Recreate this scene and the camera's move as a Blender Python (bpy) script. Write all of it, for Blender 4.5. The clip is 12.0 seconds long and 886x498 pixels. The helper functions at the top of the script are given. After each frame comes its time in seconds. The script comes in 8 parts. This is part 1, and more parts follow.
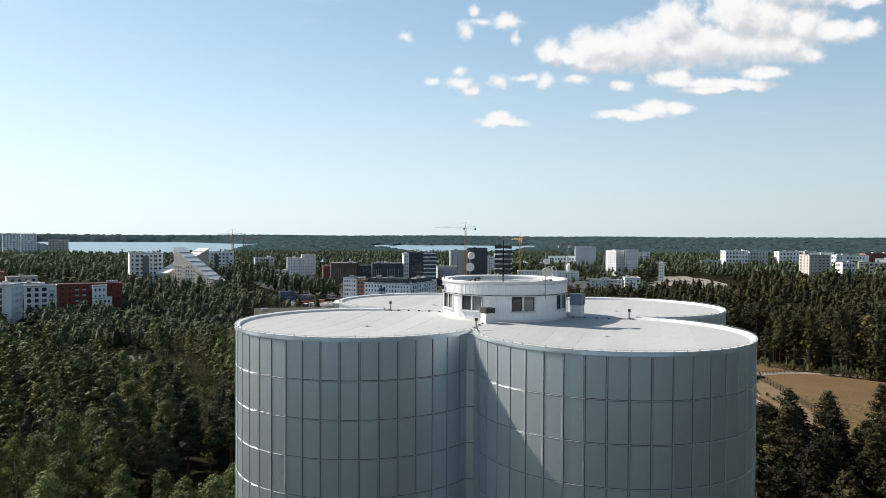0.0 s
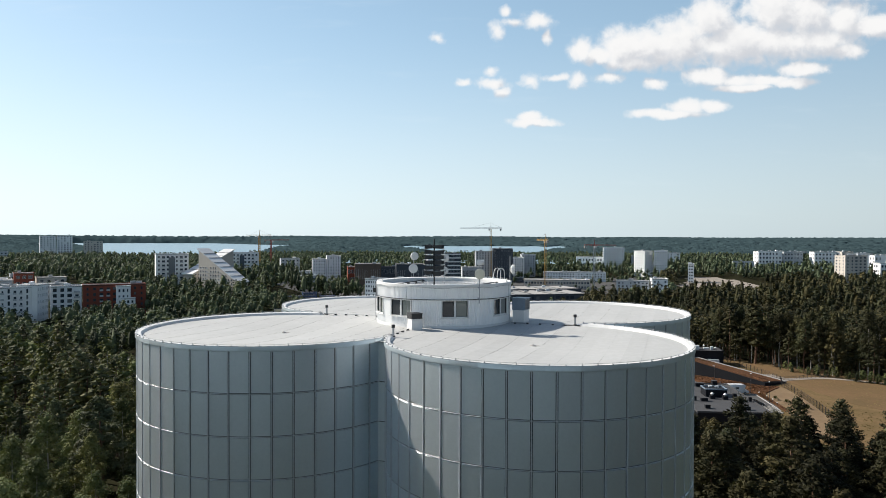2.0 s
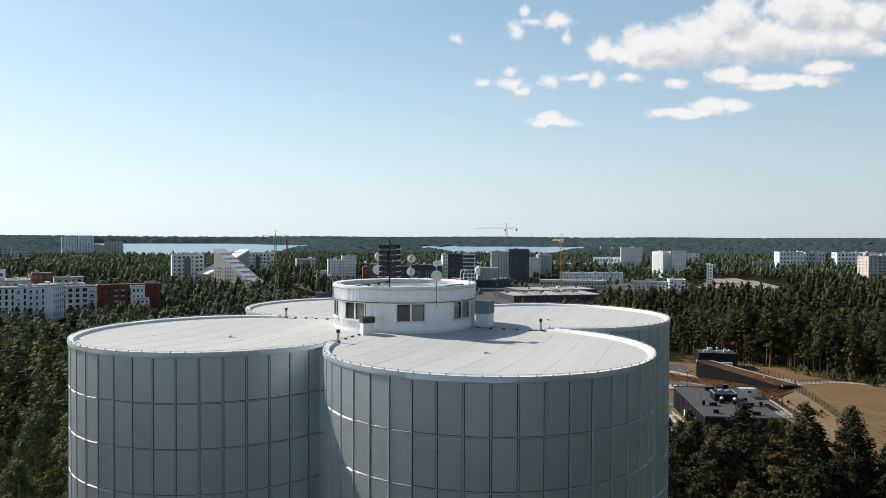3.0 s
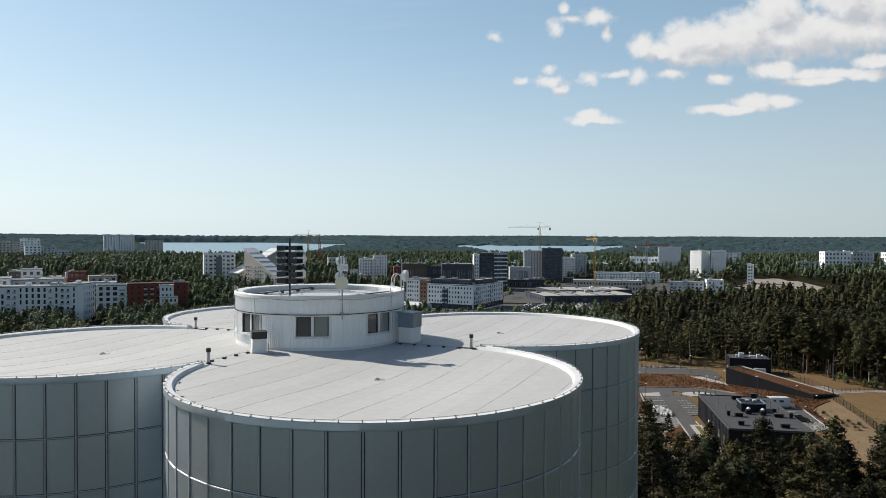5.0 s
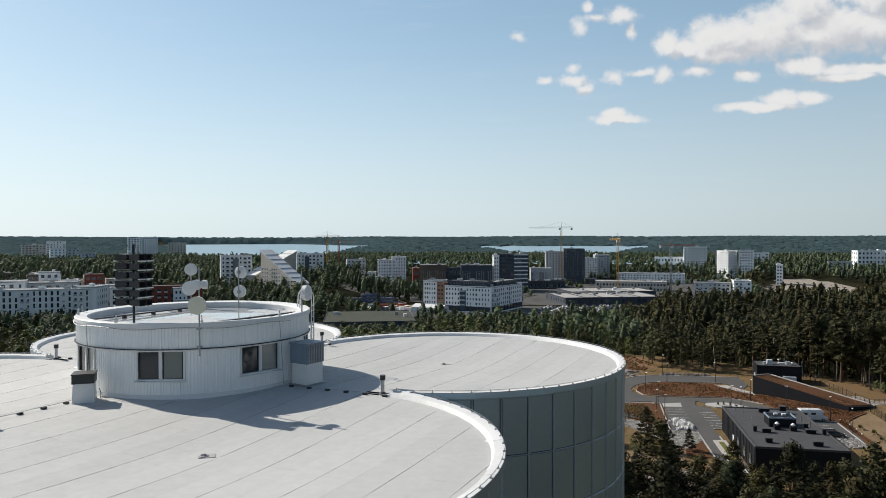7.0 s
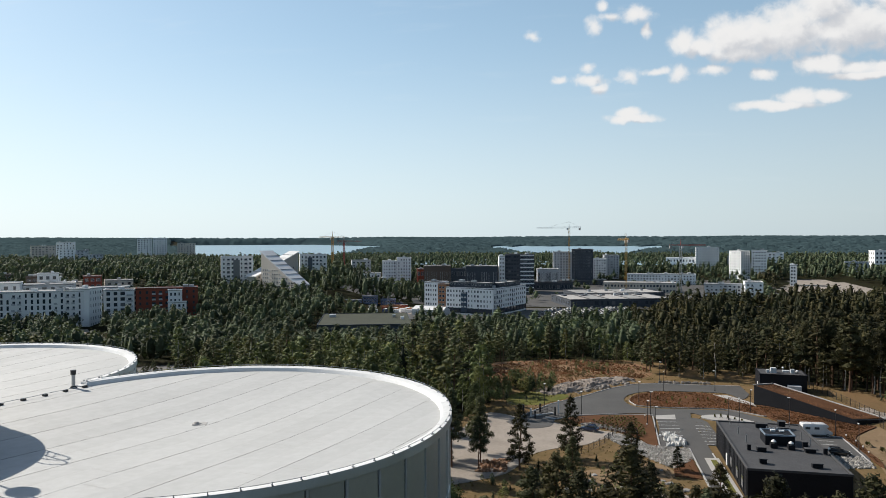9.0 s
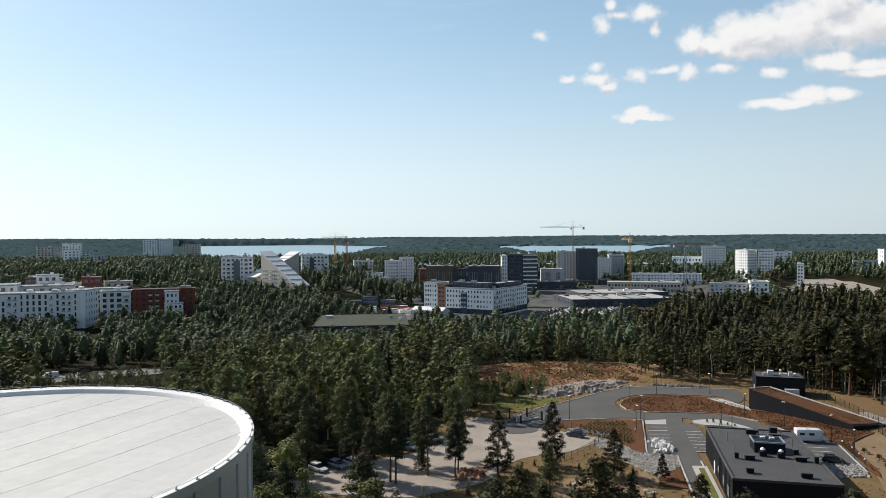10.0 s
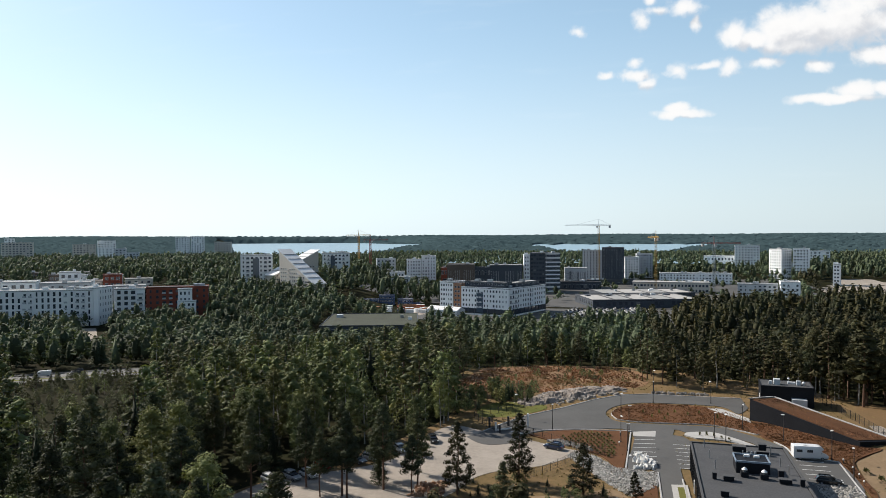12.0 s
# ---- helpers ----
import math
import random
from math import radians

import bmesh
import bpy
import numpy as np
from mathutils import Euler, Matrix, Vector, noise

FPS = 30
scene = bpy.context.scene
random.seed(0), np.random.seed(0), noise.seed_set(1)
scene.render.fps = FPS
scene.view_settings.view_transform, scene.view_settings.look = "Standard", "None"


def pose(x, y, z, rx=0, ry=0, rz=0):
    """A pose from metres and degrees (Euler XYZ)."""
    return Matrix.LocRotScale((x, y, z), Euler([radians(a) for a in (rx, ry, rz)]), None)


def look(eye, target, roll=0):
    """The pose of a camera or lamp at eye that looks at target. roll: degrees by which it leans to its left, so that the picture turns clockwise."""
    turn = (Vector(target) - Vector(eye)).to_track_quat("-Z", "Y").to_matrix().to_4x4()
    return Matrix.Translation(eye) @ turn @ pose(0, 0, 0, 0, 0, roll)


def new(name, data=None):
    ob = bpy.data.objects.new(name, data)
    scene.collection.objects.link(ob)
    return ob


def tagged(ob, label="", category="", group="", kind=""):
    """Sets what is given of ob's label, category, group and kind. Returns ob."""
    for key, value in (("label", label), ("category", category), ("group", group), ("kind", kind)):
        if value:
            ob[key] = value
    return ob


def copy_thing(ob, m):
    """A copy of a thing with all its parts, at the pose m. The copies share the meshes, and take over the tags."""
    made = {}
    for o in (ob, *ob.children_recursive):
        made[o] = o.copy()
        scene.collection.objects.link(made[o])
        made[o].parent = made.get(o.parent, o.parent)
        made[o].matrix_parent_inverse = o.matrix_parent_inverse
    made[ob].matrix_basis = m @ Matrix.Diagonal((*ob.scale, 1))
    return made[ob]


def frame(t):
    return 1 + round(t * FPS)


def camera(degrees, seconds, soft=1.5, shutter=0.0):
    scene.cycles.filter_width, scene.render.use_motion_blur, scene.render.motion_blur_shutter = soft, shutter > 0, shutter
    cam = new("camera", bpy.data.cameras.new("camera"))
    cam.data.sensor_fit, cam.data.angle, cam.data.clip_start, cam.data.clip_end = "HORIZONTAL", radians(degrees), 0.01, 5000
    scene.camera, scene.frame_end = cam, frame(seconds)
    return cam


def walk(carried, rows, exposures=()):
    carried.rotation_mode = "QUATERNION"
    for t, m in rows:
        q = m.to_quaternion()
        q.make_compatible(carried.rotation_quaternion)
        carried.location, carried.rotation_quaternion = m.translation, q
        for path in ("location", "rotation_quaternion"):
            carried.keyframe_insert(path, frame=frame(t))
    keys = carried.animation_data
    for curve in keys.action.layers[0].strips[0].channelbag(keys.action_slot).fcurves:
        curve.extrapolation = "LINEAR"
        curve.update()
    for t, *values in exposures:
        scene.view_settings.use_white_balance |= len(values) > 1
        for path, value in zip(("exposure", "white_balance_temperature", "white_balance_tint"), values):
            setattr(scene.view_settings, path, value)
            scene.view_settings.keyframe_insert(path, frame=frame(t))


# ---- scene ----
cam = camera(64.4, 12.0, soft=0.8)
PATH = [
    (0, (1.377, 1.452, 42.06), (1.376, 3.452, 42.027), 0.3),
    (0.5, (3.149, 2.418, 42.008), (3.125, 4.417, 41.976), 0.3),
    (1, (4.983, 3.454, 41.992), (4.939, 5.453, 41.96), 0.2),
    (1.5, (6.883, 4.569, 41.971), (6.819, 6.568, 41.94), 0.2),
    (2, (8.83, 5.794, 41.968), (8.74, 7.792, 41.937), 0.2),
    (2.5, (10.851, 7.197, 41.934), (10.735, 9.194, 41.905), 0.2),
    (3, (12.909, 8.887, 41.913), (12.765, 10.882, 41.883), 0.2),
    (5, (19.539, 17.221, 41.973), (19.287, 19.205, 41.94), 0.2),
    (5.5, (20.588, 19.893, 41.987), (20.313, 21.873, 41.954), 0.2),
    (6, (21.387, 22.743, 42.0), (21.091, 24.721, 41.967), 0.2),
    (6.5, (22.177, 25.72, 42.044), (21.868, 27.696, 42.012), 0.0),
    (7, (23.223, 28.865, 42.115), (22.903, 30.839, 42.084), -0.1),
    (9, (30.902, 41.928, 42.222), (30.542, 43.895, 42.192), -0.2),
    (9.5, (33.573, 45.175, 42.144), (33.201, 47.139, 42.115), -0.3),
    (10, (36.413, 48.321, 42.119), (36.029, 50.283, 42.089), -0.4),
    (10.5, (39.224, 51.23, 42.047), (38.817, 53.188, 42.017), -0.4),
    (11, (42.282, 54.172, 42.108), (41.847, 56.124, 42.076), -0.4),
    (11.5, (45.52, 57.149, 42.182), (45.061, 59.095, 42.149), -0.4),
    (12, (48.783, 60.092, 42.229), (48.299, 62.033, 42.194), -0.3),
]
walk(cam, [(t, look(eye, target, roll)) for t, eye, target, roll in PATH],
     [(0, 0.5), (3, 0.42), (5, 0.26), (7, 0.24), (9, 0.34), (10.5, 0.48), (12, 0.54)])

# ---- daylight ----
SUN_AZ, SUN_EL = radians(158), radians(36)
SUN_DIR = Vector((math.cos(SUN_AZ) * math.cos(SUN_EL), math.sin(SUN_AZ) * math.cos(SUN_EL), math.sin(SUN_EL)))
sun = new("sun", bpy.data.lights.new("sun", "SUN"))
sun.data.energy, sun.data.angle, sun.data.color = 5.0, radians(0.5), (1.0, 0.93, 0.83)
sun.matrix_world = look(SUN_DIR * 100, (0, 0, 0))
scene.view_settings.exposure = 0.42


class Nodes:
    """Short names for building node trees."""

    def __init__(self, tree):
        self.t = tree

    def add(self, kind):
        return self.t.nodes.new(kind)

    def put(self, socket, value):
        if isinstance(value, bpy.types.NodeSocket):
            self.t.links.new(value, socket)
        elif value is not None:
            socket.default_value = value

    def math(self, op, a, b=None, c=None, clamp=False):
        n = self.add("ShaderNodeMath")
        n.operation, n.use_clamp = op, clamp
        for i, v in enumerate((a, b, c)):
            self.put(n.inputs[i], v)
        return n.outputs[0]

    def vec(self, op, a, b=None):
        n = self.add("ShaderNodeVectorMath")
        n.operation = op
        self.put(n.inputs[0], a)
        if b is not None:
            self.put(n.inputs[1], b)
        return n.outputs[0]

    def noise(self, where, scale, detail=3.0, rough=0.55, warp=0.0):
        n = self.add("ShaderNodeTexNoise")
        self.put(n.inputs["Vector"], where)
        n.inputs["Scale"].default_value, n.inputs["Detail"].default_value = scale, detail
        n.inputs["Roughness"].default_value, n.inputs["Distortion"].default_value = rough, warp
        return n.outputs["Fac"]

    def step(self, value, lo, hi, a=0.0, b=1.0):
        n = self.add("ShaderNodeMapRange")
        n.interpolation_type = "SMOOTHSTEP"
        self.put(n.inputs[0], value)
        for i, v in enumerate((lo, hi, a, b)):
            n.inputs[i + 1].default_value = v
        return n.outputs[0]

    def mix(self, fac, a, b, blend="MIX"):
        n = self.add("ShaderNodeMix")
        n.data_type, n.blend_type = "RGBA", blend
        self.put(n.inputs[0], fac)
        for s, v in ((n.inputs[6], a), (n.inputs[7], b)):
            self.put(s, (*v, 1.0) if isinstance(v, tuple) and len(v) == 3 else v)
        return n.outputs[2]


def cloud_field(group_name):
    """A node group: how deep inside the cloud forms a sky direction (u, v) lies."""
    g = bpy.data.node_groups.new(group_name, "ShaderNodeTree")
    g.interface.new_socket("Vector", in_out="INPUT", socket_type="NodeSocketVector")
    g.interface.new_socket("Depth", in_out="OUTPUT", socket_type="NodeSocketFloat")
    N = Nodes(g)
    start, end = N.add("NodeGroupInput"), N.add("NodeGroupOutput")
    total = None
    # u, v, half width, half height of each puff: the large heap, the flat clouds below it, the thin shreds
    heap = ((0.148, 0.262, 0.021, 0.018), (0.173, 0.257, 0.032, 0.016), (0.206, 0.266, 0.036, 0.031), (0.246, 0.268, 0.048, 0.032), (0.222, 0.246, 0.048, 0.013), (0.286, 0.276, 0.048, 0.036),
             (0.326, 0.303, 0.040, 0.039), (0.334, 0.267, 0.064, 0.029), (0.374, 0.275, 0.064, 0.034), (0.414, 0.319, 0.048, 0.042), (0.406, 0.275, 0.072, 0.029), (0.455, 0.307, 0.056, 0.040),
             (0.471, 0.275, 0.064, 0.024), (0.511, 0.304, 0.040, 0.032), (0.511, 0.259, 0.029, 0.013), (0.551, 0.296, 0.048, 0.018), (0.595, 0.298, 0.019, 0.016), (0.487, 0.352, 0.072, 0.032))
    flat = ((0.322, 0.228, 0.035, 0.014), (0.366, 0.223, 0.027, 0.010), (0.406, 0.221, 0.040, 0.009), (0.455, 0.234, 0.035, 0.012), (0.439, 0.217, 0.040, 0.008), (0.374, 0.212, 0.048, 0.006),
             (0.251, 0.217, 0.019, 0.009), (0.254, 0.174, 0.037, 0.008), (0.294, 0.182, 0.029, 0.014), (0.330, 0.185, 0.024, 0.010), (0.278, 0.173, 0.048, 0.006), (0.079, 0.165, 0.032, 0.008),
             (0.077, 0.172, 0.019, 0.008), (0.591, 0.338, 0.031, 0.011))
    shreds = ((-0.055, 0.281, 0.013, 0.009), (0.031, 0.291, 0.012, 0.016), (0.085, 0.306, 0.027, 0.014), (0.053, 0.304, 0.018, 0.008), (0.043, 0.318, 0.010, 0.008), (0.101, 0.286, 0.008, 0.013),
             (0.022, 0.236, 0.011, 0.007), (-0.015, 0.219, 0.014, 0.007), (0.021, 0.219, 0.026, 0.009), (0.037, 0.208, 0.013, 0.009), (0.076, 0.223, 0.019, 0.011), (0.143, 0.223, 0.014, 0.014),
             (0.117, 0.226, 0.022, 0.006), (0.186, 0.226, 0.022, 0.007))
    for full, swell, puffs in ((1.0, 1.0, heap), (0.95, 1.05, flat), (0.62, 1.5, shreds)):
        for u, v, a, b in puffs:
            a, b = a * swell, b * swell
            d = N.vec("MULTIPLY", N.vec("SUBTRACT", start.outputs[0], (u, v, 0)), (0.85 / a, 0.85 / b, 0))
            n = N.add("ShaderNodeVectorMath")
            n.operation = "LENGTH"
            N.put(n.inputs[0], d)
            m = N.math("SUBTRACT", full, n.outputs["Value"])
            total = m if total is None else N.math("SMOOTH_MAX", total, m, 0.12)
    N.put(end.inputs[0], total)
    return g


def make_world():
    w = bpy.data.worlds.new("sky")
    scene.world = w
    w.use_nodes = True
    N = Nodes(w.node_tree)
    w.node_tree.nodes.clear()
    sky = N.add("ShaderNodeTexSky")
    sky.sky_type, sky.sun_disc, sky.sun_elevation, sky.sun_rotation = "NISHITA", False, SUN_EL, math.pi / 2 - SUN_AZ
    sky.altitude, sky.air_density, sky.dust_density, sky.ozone_density = 60.0, 1.0, 1.2, 1.6
    way = N.add("ShaderNodeTexCoord").outputs["Generated"]
    xyz = N.add("ShaderNodeSeparateXYZ")
    N.put(xyz.inputs[0], way)
    ahead = N.math("MAXIMUM", xyz.outputs[1], 0.05)
    uv = N.add("ShaderNodeCombineXYZ")
    N.put(uv.inputs[0], N.math("DIVIDE", xyz.outputs[0], ahead))
    N.put(uv.inputs[1], N.math("DIVIDE", xyz.outputs[2], ahead))
    uv = uv.outputs[0]
    field = cloud_field("cloud_field")
    swirl = N.add("ShaderNodeTexNoise")
    N.put(swirl.inputs["Vector"], uv)
    swirl.inputs["Scale"].default_value, swirl.inputs["Detail"].default_value = 22.0, 4.0
    bend = N.vec("MULTIPLY", N.vec("SUBTRACT", swirl.outputs["Color"], (0.5, 0.5, 0.5)), (0.020, 0.016, 0))

    def depth(where):
        big = N.noise(where, 26.0, 2.0, 0.5)
        fine = N.noise(where, 60.0, 5.0, 0.55, 0.3)
        n = N.add("ShaderNodeGroup")
        n.node_tree = field
        N.put(n.inputs[0], N.vec("ADD", where, bend))
        m = N.math("MAXIMUM", n.outputs[0], -1.5)
        m = N.math("ADD", m, N.math("MULTIPLY", N.math("SUBTRACT", big, 0.5), 0.75))
        return N.math("ADD", m, N.math("MULTIPLY", N.math("SUBTRACT", fine, 0.5), 0.8))

    here, sunward = depth(uv), depth(N.vec("ADD", uv, (-0.012, 0.018, 0)))
    cover = N.math("MULTIPLY", N.step(here, -0.08, 0.42), N.step(here, 0.0, 0.7, 0.6, 1.0))
    lit = N.step(N.math("SUBTRACT", here, sunward), -0.5, 0.3)
    # the heap greys towards its flat base
    lit = N.math("MULTIPLY", lit, N.step(sunward, 0.25, 1.1, 1.0, 0.45))
    cloud = N.mix(lit, (6.4, 6.6, 7.0), (9.3, 9.25, 9.2))
    cover = N.math("MULTIPLY", cover, N.step(xyz.outputs[1], 0.06, 0.2))
    # thin fair-weather haze low over the horizon
    low = N.math("MULTIPLY", N.step(xyz.outputs[2], 0.0, 0.42, 0.82, 0.42), N.step(xyz.outputs[2], 0.36, 0.8, 1.0, 0.04))
    haze = N.mix(N.step(xyz.outputs[2], 0.0, 0.33), (8.1, 9.6, 10.25), (5.05, 7.75, 10.0))
    # the haze glows towards the sun and dims away from it
    dot = N.add("ShaderNodeVectorMath")
    dot.operation = "DOT_PRODUCT"
    N.put(dot.inputs[0], way)
    dot.inputs[1].default_value = SUN_DIR
    glow = N.math("ADD", 0.81, N.math("MULTIPLY", dot.outputs["Value"], 0.45))
    away = N.math("MAXIMUM", N.math("SUBTRACT", -0.3, dot.outputs["Value"]), 0.0)
    glow = N.math("SUBTRACT", glow, N.math("MULTIPLY", away, 0.6))
    tone = N.add("ShaderNodeCombineXYZ")
    for i in range(3):
        N.put(tone.inputs[i], glow)
    haze = N.mix(1.0, haze, tone.outputs[0], "MULTIPLY")
    veil = N.mix(low, sky.outputs[0], haze)
    wisps = N.math("MULTIPLY", N.step(N.noise(N.vec("MULTIPLY", uv, (6, 40, 1)), 1.0, 4.0), 0.55, 0.85, 0, 0.12), N.step(xyz.outputs[2], 0.01, 0.05))
    veil = N.mix(wisps, veil, (8.6, 9.4, 9.8))
    back = N.add("ShaderNodeBackground")
    N.put(back.inputs[0], N.mix(cover, veil, cloud))
    back.inputs[1].default_value = 0.073
    N.put(N.add("ShaderNodeOutputWorld").inputs[0], back.outputs[0])


make_world()


# ---- materials ----
ALBEDO_GAIN = 0.86  # one gain on these base colours, cut to deepen shade against the sky


def material(name, colour, second=None, rough=0.7, metal=0.0, scale=1.0, fine=12.0, bump=0.2, amount=0.5, random_tint=0.0, island=False,
             rough_spread=0.1, translucent=0.0, spec=0.5):
    """A surface of two colours mixed by large and fine noise in world metres, with relief; random_tint varies it from piece to piece."""
    m = bpy.data.materials.new(name)
    m.use_nodes = True
    N = Nodes(m.node_tree)
    bsdf = m.node_tree.nodes["Principled BSDF"]
    where = N.add("ShaderNodeNewGeometry")
    big, small = N.noise(where.outputs["Position"], scale, 4.0, 0.6), N.noise(where.outputs["Position"], fine, 3.0, 0.6)
    second = second or tuple(c * 0.75 for c in colour)
    colour, second = (tuple(c * ALBEDO_GAIN for c in k) for k in (colour, second))
    blend = N.math("ADD", N.math("MULTIPLY", big, 0.65), N.math("MULTIPLY", small, 0.35))
    fac = N.step(blend, 0.5 - 0.25, 0.5 + 0.25, 0.0, amount * 2 if amount < 0.5 else 1.0)
    out = N.mix(fac, colour, second)
    if random_tint:
        pick = where.outputs["Random Per Island"] if island else N.add("ShaderNodeObjectInfo").outputs["Random"]
        gain = N.step(pick, 0.0, 1.0, 1 - random_tint, 1 + random_tint)
        grey = N.add("ShaderNodeCombineXYZ")
        for i in range(3):
            N.put(grey.inputs[i], gain)
        out = N.mix(1.0, out, grey.outputs[0], "MULTIPLY")
    N.put(bsdf.inputs["Base Color"], out)
    N.put(bsdf.inputs["Roughness"], N.step(small, 0.3, 0.7, max(0.02, rough - rough_spread), min(1, rough + rough_spread)))
    bsdf.inputs["Metallic"].default_value = metal
    bsdf.inputs["Specular IOR Level"].default_value = spec
    if bump:
        b = N.add("ShaderNodeBump")
        b.inputs["Strength"].default_value, b.inputs["Distance"].default_value = bump, 0.02
        N.put(b.inputs["Height"], small)
        N.put(bsdf.inputs["Normal"], b.outputs[0])
    if translucent:
        leaf = N.add("ShaderNodeBsdfTranslucent")
        N.put(leaf.inputs[0], N.mix(1.0, out, (1.1, 1.15, 0.6), "MULTIPLY"))
        mixer = N.add("ShaderNodeMixShader")
        mixer.inputs[0].default_value = translucent
        N.put(mixer.inputs[1], bsdf.outputs[0])
        N.put(mixer.inputs[2], leaf.outputs[0])
        N.put(m.node_tree.nodes["Material Output"].inputs[0], mixer.outputs[0])
    return m


def glass_pane(name, colour, rough=0.06):
    """Window glass over a dim room: dark body, clear gloss, some with pale blinds."""
    m = bpy.data.materials.new(name)
    m.use_nodes = True
    N = Nodes(m.node_tree)
    bsdf = m.node_tree.nodes["Principled BSDF"]
    pick = N.add("ShaderNodeObjectInfo").outputs["Random"]
    N.put(bsdf.inputs["Base Color"], N.mix(N.step(pick, 0.82, 0.98, 0.0, 0.4), colour, (0.35, 0.35, 0.34)))
    bsdf.inputs["Roughness"].default_value = rough
    bsdf.inputs["IOR"].default_value = 1.5
    return m


